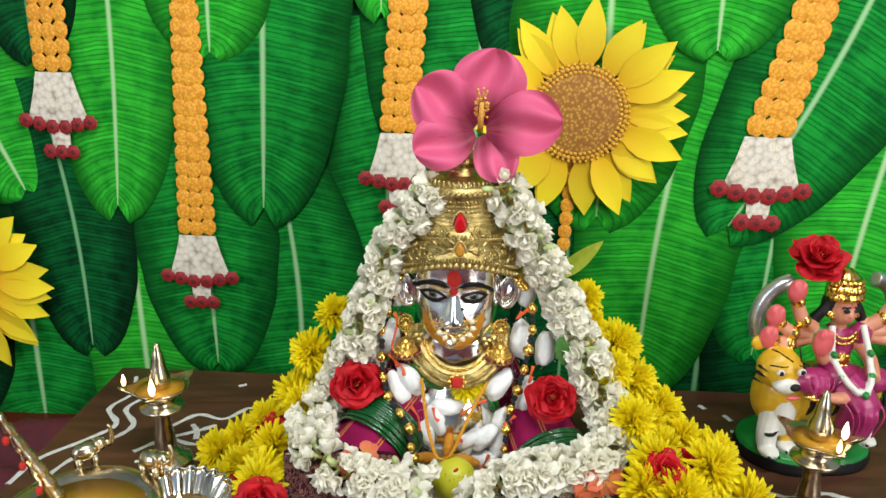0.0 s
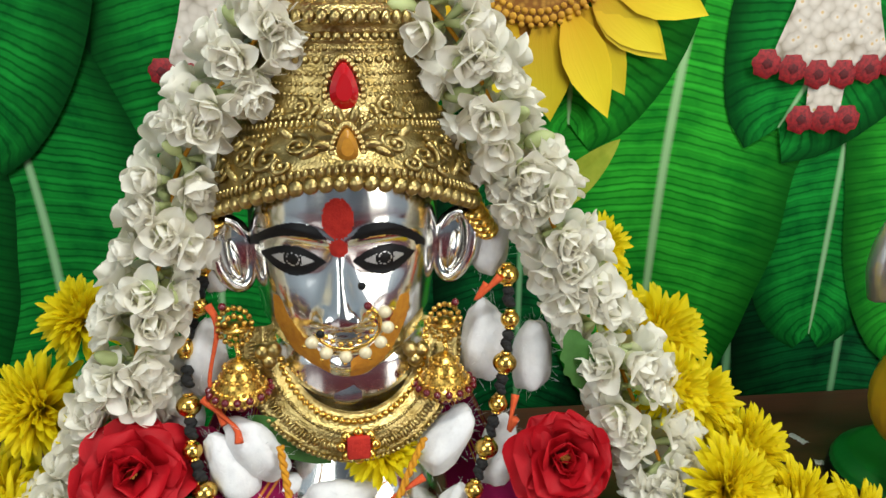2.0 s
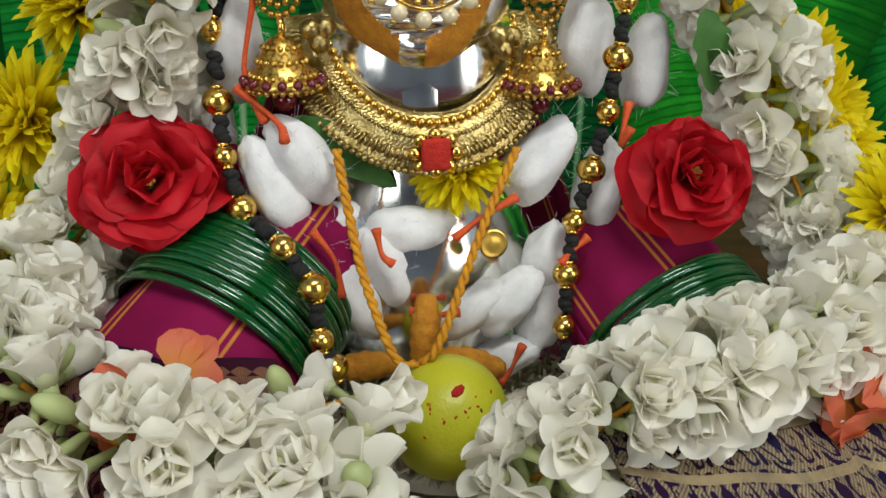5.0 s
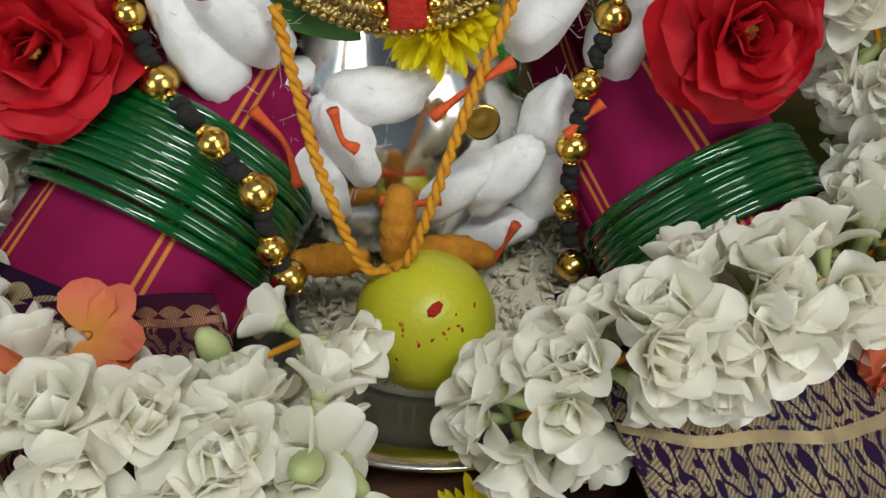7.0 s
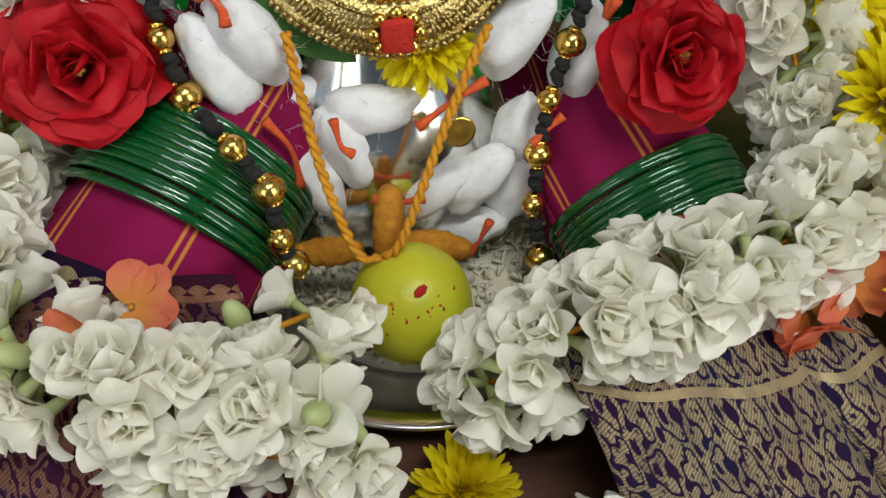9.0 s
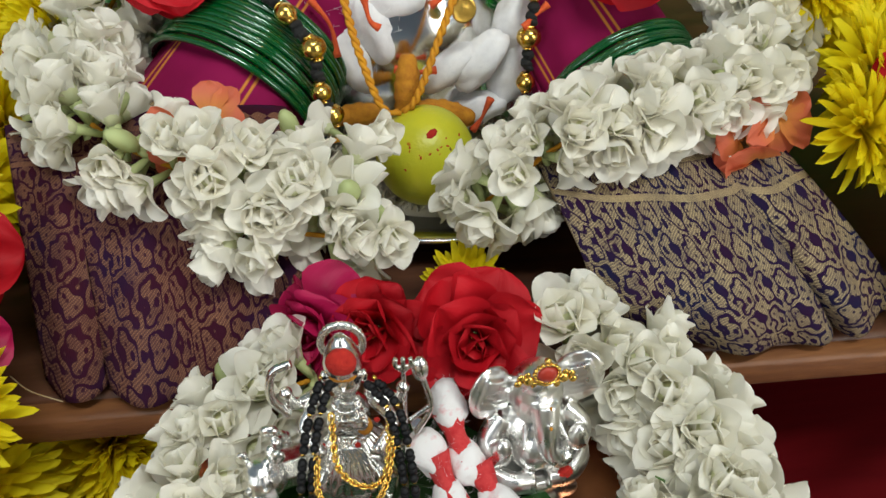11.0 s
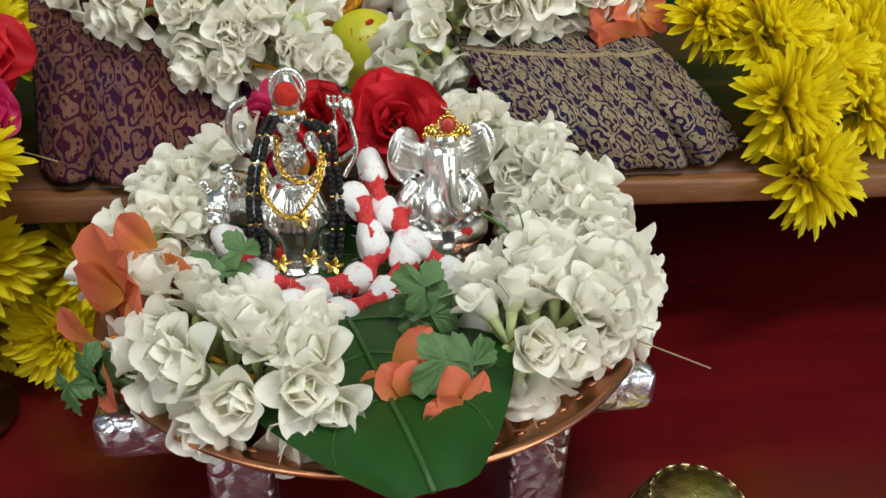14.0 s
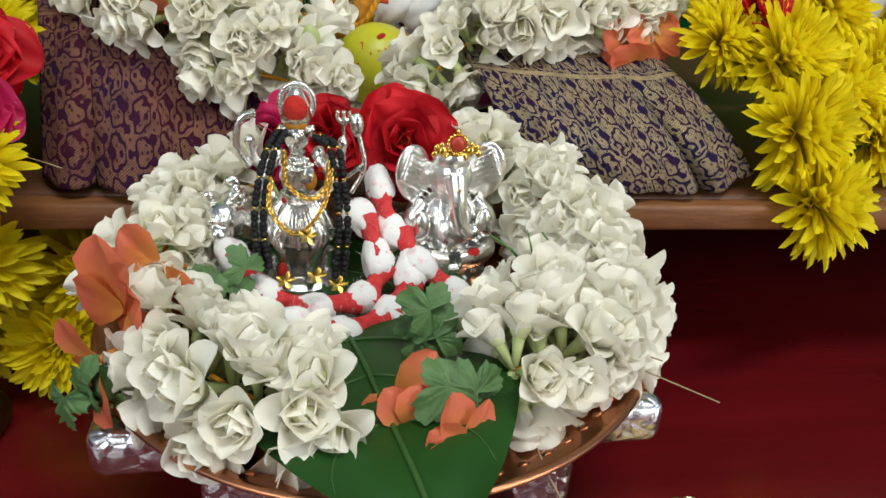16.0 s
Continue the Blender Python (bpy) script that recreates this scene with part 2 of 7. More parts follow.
def fused(bm, voxel, rounds=3):
    """One cast skin over overlapping pieces; each face keeps the paint of the piece that it lies on."""
    bm.faces.ensure_lookup_table()
    tree = bvhtree.BVHTree.FromBMesh(bm)
    paints = [f.material_index for f in bm.faces]
    me = bpy.data.meshes.new("cast")
    bm.to_mesh(me)
    bm.free()
    ob = new("cast", me)
    skin = ob.modifiers.new("skin", "REMESH")
    skin.mode, skin.voxel_size = "VOXEL", voxel
    ease = ob.modifiers.new("ease", "SMOOTH")
    ease.iterations = rounds
    got = bpy.data.meshes.new_from_object(ob.evaluated_get(bpy.context.evaluated_depsgraph_get()))
    bpy.data.objects.remove(ob)
    out = bmesh.new()
    out.from_mesh(got)
    for f in out.faces:
        near = tree.find_nearest(f.calc_center_median())[2]
        f.material_index, f.smooth = paints[near], True
    return out


def put(o, m):
    o.matrix_basis = m
    return o


def frame_of(normal, spin=0.0):
    """A turn whose z axis is the normal."""
    return Vector(normal).normalized().to_track_quat("Z", "Y").to_matrix().to_4x4() @ Matrix.Rotation(spin, 4, "Z")


def lathe(bm, profile, n=48, at=(0, 0, 0), mi=0, wob=None):
    """Turns a profile of (radius, height) about the z axis."""
    rings = []
    for r, z in profile:
        ring = []
        for k in range(n):
            a = 2 * math.pi * k / n
            rr, zz = wob(a, r, z) if wob else (r, z)
            ring.append(bm.verts.new((at[0] + rr * math.sin(a), at[1] - rr * math.cos(a), at[2] + zz)))
        rings.append(ring)
    for a, b in zip(rings, rings[1:]):
        for k in range(n):
            f = bm.faces.new((a[k], a[(k + 1) % n], b[(k + 1) % n], b[k]))
            f.material_index = mi
    for ring, flip in ((rings[0], True), (rings[-1], False)):
        f = bm.faces.new(ring[::-1] if flip else ring)
        f.material_index = mi
    return bm


def ball(bm, at, r, scale=(1, 1, 1), turn=None, u=10, v=7, mi=0):
    """A small ellipsoid."""
    m = Matrix.Translation(at) @ (turn or Matrix()) @ Matrix.Diagonal((r * scale[0], r * scale[1], r * scale[2], 1))
    lo, hi = bm.verts.new(m @ Vector((0, 0, -1))), bm.verts.new(m @ Vector((0, 0, 1)))
    rings = []
    for i in range(1, v):
        b = math.pi * (i / v - 0.5)
        rings.append([bm.verts.new(m @ Vector((math.cos(b) * math.cos(6.283185 * k / u), math.cos(b) * math.sin(6.283185 * k / u), math.sin(b)))) for k in range(u)])
    for k in range(u):
        n = (k + 1) % u
        bm.faces.new((lo, rings[0][n], rings[0][k])).material_index = mi
        bm.faces.new((hi, rings[-1][k], rings[-1][n])).material_index = mi
        for a, b in zip(rings, rings[1:]):
            bm.faces.new((a[k], a[n], b[n], b[k])).material_index = mi


def box(bm, size, at=(0, 0, 0), turn=None, bevel=0.0, seg=2, mi=0):
    g = bmesh.ops.create_cube(bm, size=1, matrix=Matrix.Translation(at) @ (turn or Matrix()) @ Matrix.Diagonal((*size, 1)))
    faces = {f for v in g["verts"] for f in v.link_faces}
    if bevel:
        es = list({e for v in g["verts"] for e in v.link_edges})
        r = bmesh.ops.bevel(bm, geom=es, offset=bevel, segments=seg, affect="EDGES", profile=0.5)
        faces |= set(r["faces"])
    for f in faces:
        if f.is_valid:
            f.material_index = mi
    return bm


def catmull(pts, n):
    """n points spread evenly along a smooth line through pts."""
    p = [Vector(q) for q in pts]
    p = [2 * p[0] - p[1]] + p + [2 * p[-1] - p[-2]]
    fine = []
    for i in range(1, len(p) - 2):
        for k in range(24):
            t = k / 24
            a, b, c, d = p[i - 1:i + 3]
            fine.append(0.5 * (2 * b + (c - a) * t + (2 * a - 5 * b + 4 * c - d) * t * t + (3 * b - a - 3 * c + d) * t ** 3))
    fine.append(p[-2])
    cum = [0.0]
    for a, b in zip(fine, fine[1:]):
        cum.append(cum[-1] + (b - a).length)
    out, j = [], 0
    for k in range(n):
        s = cum[-1] * k / max(1, n - 1)
        while j < len(cum) - 2 and cum[j + 1] < s:
            j += 1
        t = (s - cum[j]) / max(1e-9, cum[j + 1] - cum[j])
        out.append(fine[j].lerp(fine[j + 1], min(1, t)))
    return out


def tube(bm, pts, r, n=8, mi=0, flat=1.0, closed=False):
    """A round cord along pts; r is a number or a function of 0..1."""
    P = [Vector(p) for p in pts]
    rings, up = [], None
    for i, p in enumerate(P):
        d = (P[min(i + 1, len(P) - 1)] - P[max(i - 1, 0)]).normalized() if not closed else (P[(i + 1) % len(P)] - P[i - 1]).normalized()
        if up is None:
            up = d.orthogonal().normalized()
        up = (up - d * up.dot(d)).normalized()
        side = d.cross(up)
        rr = r(i / (len(P) - 1)) if callable(r) else r
        rings.append([bm.verts.new(p + rr * (math.cos(2 * math.pi * k / n) * up + flat * math.sin(2 * math.pi * k / n) * side)) for k in range(n)])
    pairs = list(zip(rings, rings[1:])) + ([(rings[-1], rings[0])] if closed else [])
    for a, b in pairs:
        for k in range(n):
            bm.faces.new((a[k], a[(k + 1) % n], b[(k + 1) % n], b[k])).material_index = mi
    if not closed:
        bm.faces.new(rings[0][::-1]).material_index = mi
        bm.faces.new(rings[-1]).material_index = mi
    return bm


def petals(bm, rng, n, length, width, e0, e1, cup=0.1, r0=0.0, z0=0.0, a0=0.0, nu=4, nv=3, mi=0, jit=0.15, tip=0.6, wave=0.0, spread=2 * math.pi, hub=None):
    """A whorl of petals. e0, e1: the rise in degrees at the base and at the tip; tip: 0 pointed, 1 blunt."""
    uv = bm.loops.layers.uv.verify()
    for k in range(n):
        a = a0 + spread * k / n + rng.uniform(-jit, jit)
        L, W = length * rng.uniform(1 - jit, 1 + jit), width * rng.uniform(1 - jit, 1 + jit)
        s0, s1 = radians(e0 + rng.uniform(-60, 60) * jit), radians(e1 + rng.uniform(-60, 60) * jit)
        ca, sa, tw = math.cos(a), math.sin(a), rng.uniform(-1, 1) * jit
        r, z, grid, ph = r0, z0, [], rng.uniform(0, 6)
        ulast = 0.0
        for i in range(nu + 1):
            u = 0.5 - 0.5 * math.cos(math.pi * (0.12 + 0.88 * i / nu))
            e = s0 + (s1 - s0) * u
            r += L * (u - ulast) * math.cos(e)
            z += L * (u - ulast) * math.sin(e)
            ulast = u
            w = W * max(0.25 * (u < 0.5), math.sin(math.pi * min(1, u ** (0.85 + 0.5 * tip))) ** (1.1 - 0.62 * tip))
            row = []
            for j in range(nv + 1):
                v = 2 * j / nv - 1
                h = cup * w * v * v + wave * w * math.sin(5 * v + 4 * u + ph) * u
                rr, zz, t = r - h * math.sin(e), z + h * math.cos(e), v * w * 0.5
                zz += tw * t
                row.append(bm.verts.new((rr * ca - t * sa, rr * sa + t * ca, zz)))
            grid.append(row)
        if hub:
            for j in range(nv):
                bm.faces.new((hub, grid[0][j], grid[0][j + 1])).material_index = mi
        for i in range(nu):
            for j in range(nv):
                f = bm.faces.new((grid[i][j], grid[i + 1][j], grid[i + 1][j + 1], grid[i][j + 1]))
                f.material_index, f.smooth = mi, True
                for lp, (uu, vv) in zip(f.loops, ((j, i), (j, i + 1), (j + 1, i + 1), (j + 1, i))):
                    lp[uv].uv = (uu / nv + k * 1.7, vv / nu)
    return bm


# ---- flower meshes ----
def mogra_mesh(seed, opened):
    """A double jasmine: broad cupped petals in a goblet, the outer ones leaning out."""
    rng, bm = random.Random(seed), bmesh.new()
    R = 0.0135
    hub = bm.verts.new((0, 0, 0.0005))
    petals(bm, rng, 5, R * 1.22, R * 0.84, 58 + 16 * (1 - opened), 34 - 52 * opened, 0.26, 0.001, 0.001, rng.uniform(0, 6), 10, 6, 0, 0.16, 1.0, 0.03, hub=hub)
    petals(bm, rng, 4, R * 1.22, R * 0.86, 74, 68 - 26 * opened, 0.32, 0.0014, 0.002, rng.uniform(0, 6), 10, 6, 0, 0.14, 1.0, 0.03, hub=hub)
    petals(bm, rng, 3, R * 1.12, R * 0.90, 84, 104, 0.36, 0.0026, 0.003, rng.uniform(0, 6), 8, 6, 0, 0.10, 1.0, hub=hub)
    ball(bm, (0, 0, 0.0075), 0.0042, (1, 1, 1.5), None, 10, 8, 0)
    tube(bm, [(0, 0, -0.008), (0, 0, -0.002), (0, 0, 0.003)], lambda u: 0.0013 + 0.0013 * u, 6, 1)
    return mesh("jasmine_flower", bm, [MOGRA, BUD])


def bud_mesh(seed):
    rng, bm = random.Random(seed), bmesh.new()
    ball(bm, (0, 0, 0.006), 0.0040, (1, 1, 1.85), None, 10, 8, 0)
    for v in bm.verts:
        v.co.x += 14 * v.co.z ** 2
    tube(bm, [(0, 0, -0.008), (0, 0, -0.002)], 0.0014, 6, 1)
    return mesh("jasmine_bud", bm, [BUD, BUD])


def mum_mesh(seed, R=0.026):
    """The whorls of a chrysanthemum, from the outside in, and its green cup."""
    rng, out = random.Random(seed), []
    for n, l, w, e0, e1, z in ((26, 1.0, 0.20, 4, -12, 0.02), (28, 0.99, 0.20, 16, 4, 0.06), (29, 0.97, 0.20, 28, 18, 0.10), (28, 0.93, 0.19, 40, 33, 0.14), (26, 0.87, 0.19, 51, 48, 0.18), (22, 0.79, 0.17, 62, 62, 0.21), (16, 0.70, 0.15, 73, 77, 0.24), (10, 0.60, 0.13, 84, 91, 0.26)):
        bm = bmesh.new()
        hub = bm.verts.new((0, 0, -0.001))
        petals(bm, rng, n, R * l, R * w, e0, e1, 0.45, 0.002, R * z, rng.uniform(0, 6), 5, 2, 0, 0.17, 1.0, hub=hub)
        out.append(("petal_whorl", mesh("petal_whorl", bm, MUM)))
    bm = bmesh.new()
    ball(bm, (0, 0, -0.002), 0.007, (1, 1, 0.7), None, 8, 6)
    tube(bm, [(0, 0, -0.004), (0, 0.001, -0.014)], 0.0016, 6)
    return out + [("green_cup", mesh("green_cup", bm, STEM))]


def rose_mesh(seed, R=0.03, mat=None):
    """The single petals of a rose, its heart and its green cup."""
    rng, out = random.Random(seed), []
    for n, l, w, e0, e1, r0, z in ((5, 1.04, 1.40, 16, -30, 0.06, 0), (5, 0.96, 1.32, 34, -14, 0.07, 0.05), (4, 0.86, 1.22, 50, 8, 0.08, 0.09), (4, 0.72, 1.05, 64, 30, 0.09, 0.12), (3, 0.58, 0.88, 75, 54, 0.09, 0.15), (3, 0.46, 0.70, 82, 78, 0.08, 0.18), (2, 0.38, 0.55, 88, 96, 0.06, 0.2)):
        a0 = rng.uniform(0, 6)
        for k in range(n):
            bm = bmesh.new()
            petals(bm, rng, 1, R * l, R * w, e0 + rng.uniform(-7, 7), e1 + rng.uniform(-16, 16), rng.uniform(0.06, 0.2), R * r0, R * z, a0 + 6.2832 * k / n + rng.uniform(-0.25, 0.25), 12, 12, 0, 0.16, rng.uniform(0.5, 0.95), rng.uniform(0.03, 0.10))
            for v in bm.verts:
                reach = min(1.0, v.co.length / R)
                v.co += noise.noise_vector(v.co * (1.3 / R) + Vector((seed * 7.0, k * 0.35, l))) * (R * 0.16 * reach) + noise.noise_vector(v.co * (4.0 / R) + Vector((0, k, l))) * (R * 0.035 * reach)
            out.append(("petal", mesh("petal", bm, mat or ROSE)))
    bm = bmesh.new()
    for k in range(14):
        ball(bm, (R * 0.09 * math.cos(k * 2.4) * (k / 14) ** 0.5, R * 0.09 * math.sin(k * 2.4) * (k / 14) ** 0.5, R * 0.34), R * 0.04, u=6, v=5)
    out.append(("heart", mesh("heart", bm, STAMEN)))
    bm = bmesh.new()
    ball(bm, (0, 0, -R * 0.06), R * 0.2, (1, 1, 0.7), None, 8, 6)
    return out + [("green_cup", mesh("green_cup", bm, STEM))]


MOG = [mogra_mesh(i, o) for i, o in enumerate((0.0, 0.2, 0.35, 0.6, 0.9, 0.4, 0.1))]
BUDS = [bud_mesh(3)]
MUMS = [mum_mesh(i) for i in range(4)]
ROSES = [rose_mesh(i) for i in range(4)]
MAGENTA = rose_mesh(9, 0.03, PINKROSE)


def flower_rope(owner, pts, per_ring, step, radius, meshes, name, seed, size=1.0, buds=0.0, tilt=0.35):
    """Flowers strung round a cord: each ring points outwards."""
    rng = random.Random(seed)
    rough = catmull(pts, 60)
    length = sum((b - a).length for a, b in zip(rough, rough[1:]))
    n = max(2, int(length / step))
    line = catmull(pts, n)
    bm = bmesh.new()
    tube(bm, line, 0.0011, 5)
    part("string", bm, YELLOWCORD, owner)
    for i, p in enumerate(line):
        d = (line[min(i + 1, n - 1)] - line[max(i - 1, 0)]).normalized()
        side = d.orthogonal().normalized()
        a0 = rng.uniform(0, 6.28)
        for k in range(per_ring):
            out = Matrix.Rotation(a0 + 6.283 * k / per_ring + rng.uniform(-0.4, 0.4), 3, d) @ side
            out = (out + d * rng.uniform(-tilt, tilt)).normalized()
            isbud = rng.random() < buds
            me = rng.choice(BUDS if isbud else meshes)
            s = size * rng.uniform(0.85, 1.15)
            at = p + out * radius * rng.uniform(0.75, 1.1)
            put(part("bud" if isbud else name, me, None, owner), Matrix.Translation(at) @ frame_of(out, rng.uniform(0, 6.28)) @ Matrix.Scale(s, 4))


# ---- the room ----
def slab(name, size, at, mat, label, cat):
    bm = bmesh.new()
    box(bm, size, (0, 0, 0))
    return tagged(put(part(name, bm, mat, None, label, False), Matrix.Translation(at)), label, cat, kind="structure")


FLOOR_Z, TOP_Z = -0.19, -0.075
slab("floor", (4.2, 4.2, 0.1), (0, -0.3, FLOOR_Z - 0.05), REDFLOOR, "dark red polished floor with faint streaks", "floor")
slab("ceiling", (4.4, 4.4, 0.1), (0, -0.3, 2.25), PLASTER, "plain pale blue plaster ceiling", "ceiling")
slab("wall_north", (4.2, 0.1, 2.44), (0, 1.78, 0.98), PLASTER, "plain pale blue plaster wall behind the printed cloth", "wall")
slab("wall_south", (4.2, 0.1, 2.44), (0, -2.4, 0.98), PLASTER, "plain pale blue plaster wall", "wall")
slab("wall_east", (0.1, 4.1, 2.44), (2.1, -0.3, 0.98), PLASTER, "plain pale blue plaster wall", "wall")
slab("wall_west", (0.1, 4.1, 2.44), (-2.1, -0.3, 0.98), PLASTER, "plain pale blue plaster wall", "wall")


# ---- the printed cloth behind the idol ----
def leaf_mat(name, light, dark, rib):
    """Printed banana leaf: UV x from -1 to 1 across, UV y along, in metres times ten."""
    m = Mat(name, light, 0.7, 0, 0.06)
    sep = m.t.nodes.new("ShaderNodeSeparateXYZ")
    m.t.links.new(m.coords("UV"), sep.inputs[0])
    ax = m.math("ABSOLUTE", sep.outputs[0])
    arc = m.math("ADD", sep.outputs[1], m.math("MULTIPLY", m.math("POWER", ax, 1.3), -0.20))
    wob = m.math("ADD", arc, m.math("MULTIPLY", m.noise(3, 3, which="UV"), 0.06))
    vein = m.math("SINE", m.math("MULTIPLY", wob, 105.0))
    vein2 = m.math("SINE", m.math("MULTIPLY", wob, 37.0))
    broad = m.noise(2.2, 4, which="UV")
    col = m.mix(m.ramp(broad, [(0.32, (0, 0, 0)), (0.68, (1, 1, 1))]), dark, light)
    col = m.mix(m.math("MULTIPLY", m.ramp(vein, [(0.35, (0, 0, 0)), (0.95, (1, 1, 1))]), 0.62), col, tuple(0.45 * c for c in dark))
    col = m.mix(m.math("MULTIPLY", m.ramp(vein2, [(0.6, (0, 0, 0)), (1.0, (1, 1, 1))]), 0.3), col, tuple(min(1, 1.5 * c) for c in light))
    edge = m.ramp(ax, [(0.50, (0, 0, 0)), (0.98, (1, 1, 1))])
    col = m.mix(m.math("MULTIPLY", edge, 0.9), col, tuple(0.35 * c for c in dark))
    mid = m.ramp(ax, [(0.012, (1, 1, 1)), (0.045, (0, 0, 0))])
    col = m.mix(mid, col, rib)
    m.paint(col)
    m.bump(m.noise(900, 2), 0.12, 0.0005)
    return m


LEAFMATS = {
    "bright": leaf_mat("printed_bright_leaf", (0.034, 0.46, 0.032), (0.007, 0.21, 0.016), (0.34, 0.60, 0.28)),
    "mid": leaf_mat("printed_mid_leaf", (0.010, 0.29, 0.034), (0.0015, 0.10, 0.015), (0.28, 0.52, 0.26)),
    "dark": leaf_mat("printed_dark_leaf", (0.003, 0.115, 0.025), (0.0006, 0.024, 0.008), (0.16, 0.38, 0.18)),
}
CLOTHBACK = mottled("printed_cloth_ground", (0.004, 0.05, 0.012), (0.002, 0.022, 0.007), 6, 0.8, spec=0.05)


def on_cloth(x, z, off=0.0):
    """A place on the hanging cloth, off metres in front of it; the cloth hangs in faint folds."""
    return Vector((x - 0.08 * off, 1.045 - 0.08 * x - off + 0.003 * math.sin(9 * x + 1.5 * z) + 0.002 * math.sin(23 * x + 2), z))


backdrop = thing("backdrop", "hanging cloth printed with green banana leaves and garlands", "backdrop", kind="structure")
bm = bmesh.new()
cols, rows = 90, 60
grid = [[bm.verts.new(on_cloth(-1.0 + 2.0 * i / cols, -0.17 + 0.95 * j / rows, 0)) for i in range(cols + 1)] for j in range(rows + 1)]
for j in range(rows):
    for i in range(cols):
        bm.faces.new((grid[j][i], grid[j][i + 1], grid[j + 1][i + 1], grid[j + 1][i]))
part("cloth", bm, CLOTHBACK, backdrop, "dark green printed cloth")


def banana_leaf(top, tip, width, tone, layer, bend=0.0, notch=0.0):
    """A leaf hanging from top to tip (x, z), printed on the cloth."""
    bm = bmesh.new()
    uv = bm.loops.layers.uv.verify()
    a, b = Vector((top[0], top[1])), Vector((tip[0], tip[1]))
    d = b - a
    L = d.length
    d.normalize()
    s = Vector((-d.y, d.x))
    nu, nv, rows = 44, 16, []
    for i in range(nu + 1):
        u = i / nu
        w = width * 0.5 * (0.55 + 0.45 * math.sin(math.pi * min(1, u / 1.1))) if u < 0.55 else width * 0.5 * math.sqrt(max(0.0, 1 - ((u - 0.5) / 0.505) ** 2.4)) * 0.985
        w *= 1 + 0.012 * math.sin(31 * u + layer) * (1 if u > 0.3 else 0)
        row = []
        for j in range(nv + 1):
            v = 2 * j / nv - 1
            c = a + d * (L * (u + 0.05 * abs(v) * (u > 0.8) * (u - 0.8) / 0.2 - notch * (abs(v) < 0.2) * (u > 0.97))) + s * (v * w + bend * math.sin(math.pi * u))
            lift = 0.0012 * layer + 0.0012 * (1 - v * v)
            row.append((bm.verts.new(on_cloth(c.x, c.y, lift)), (v, u * L * 10)))
        rows.append(row)
    for i in range(nu):
        for j in range(nv):
            q = (rows[i][j], rows[i][j + 1], rows[i + 1][j + 1], rows[i + 1][j])
            f = bm.faces.new([x[0] for x in q])
            for lp, x in zip(f.loops, q):
                lp[uv].uv = x[1]
    bmesh.ops.recalc_face_normals(bm, faces=bm.faces)
    return part("leaf", bm, LEAFMATS[tone], backdrop)


for spec in (
    ((-0.70, 0.40), (-0.60, 0.17), 0.24, "bright", 3, 0.0), ((-0.90, 0.45), (-0.83, 0.0), 0.3, "mid", 2, 0.0),
    ((-0.62, 0.12), (-0.62, -0.22), 0.24, "mid", 1, 0.0), ((-0.80, 0.15), (-0.76, -0.2), 0.26, "dark", 2, 0.0),
    ((-0.45, 0.12), (-0.443, -0.20), 0.26, "bright", 1, 0.0), ((-0.565, 0.33), (-0.528, -0.067), 0.185, "dark", 3, 0.012),
    ((-0.45, 0.68), (-0.462, 0.155), 0.20, "bright", 5, 0.01), ((-0.31, 0.62), (-0.312, 0.37), 0.19, "bright", 7, 0.0),
    ((-0.56, 0.70), (-0.56, 0.36), 0.17, "dark", 6, 0.0), ((-0.345, 0.34), (-0.333, -0.082), 0.215, "mid", 3, 0.0),
    ((-0.235, 0.25), (-0.215, -0.20), 0.22, "mid", 2, 0.02), ((-0.225, 0.75), (-0.25, 0.162), 0.235, "mid", 6, 0.0),
    ((-0.09, 0.42), (-0.085, -0.10), 0.17, "mid", 1, 0.01), ((-0.02, 0.70), (-0.02, 0.21), 0.19, "mid", 2, 0.0),
    ((-0.08, 0.72), (-0.085, 0.425), 0.12, "bright", 7, 0.0), ((0.06, 0.72), (0.03, 0.10), 0.22, "mid", 3, 0.0),
    ((0.10, 0.80), (0.09, 0.36), 0.16, "dark", 4, 0.0), ((0.03, 0.30), (0.04, -0.2), 0.26, "dark", 1, 0.0),
    ((0.20, 0.64), (0.205, 0.168), 0.25, "bright", 6, 0.0), ((0.17, 0.28), (0.17, -0.15), 0.15, "dark", 2, 0.0),
    ((0.325, 0.42), (0.278, -0.078), 0.225, "bright", 5, -0.012), ((0.33, 0.66), (0.334, 0.388), 0.2, "bright", 9, 0.0),
    ((0.56, 0.64), (0.375, 0.165), 0.23, "mid", 7, 0.02), ((0.44, 0.28), (0.43, -0.02), 0.16, "mid", 4, 0.0),
    ((0.36, 0.20), (0.36, -0.22), 0.22, "dark", 1, 0.0), ((0.46, 0.22), (0.46, -0.2), 0.2, "dark", 3, 0.0),
    ((0.60, 0.50), (0.53, -0.03), 0.23, "bright", 6, -0.01), ((0.74, 0.66), (0.66, 0.1), 0.25, "mid", 5, 0.0),
    ((0.66, 0.2), (0.64, -0.22), 0.25, "dark", 2, 0.0), ((0.85, 0.45), (0.82, -0.2), 0.3, "bright", 3, 0.0),
    ((0.46, 0.78), (0.46, 0.50), 0.22, "bright", 9, 0.0), ((0.15, 0.8), (0.16, 0.56), 0.22, "mid", 8, 0.0),
    ((-0.66, 0.78), (-0.68, 0.40), 0.22, "mid", 5, 0.0),
):
    banana_leaf(*spec)

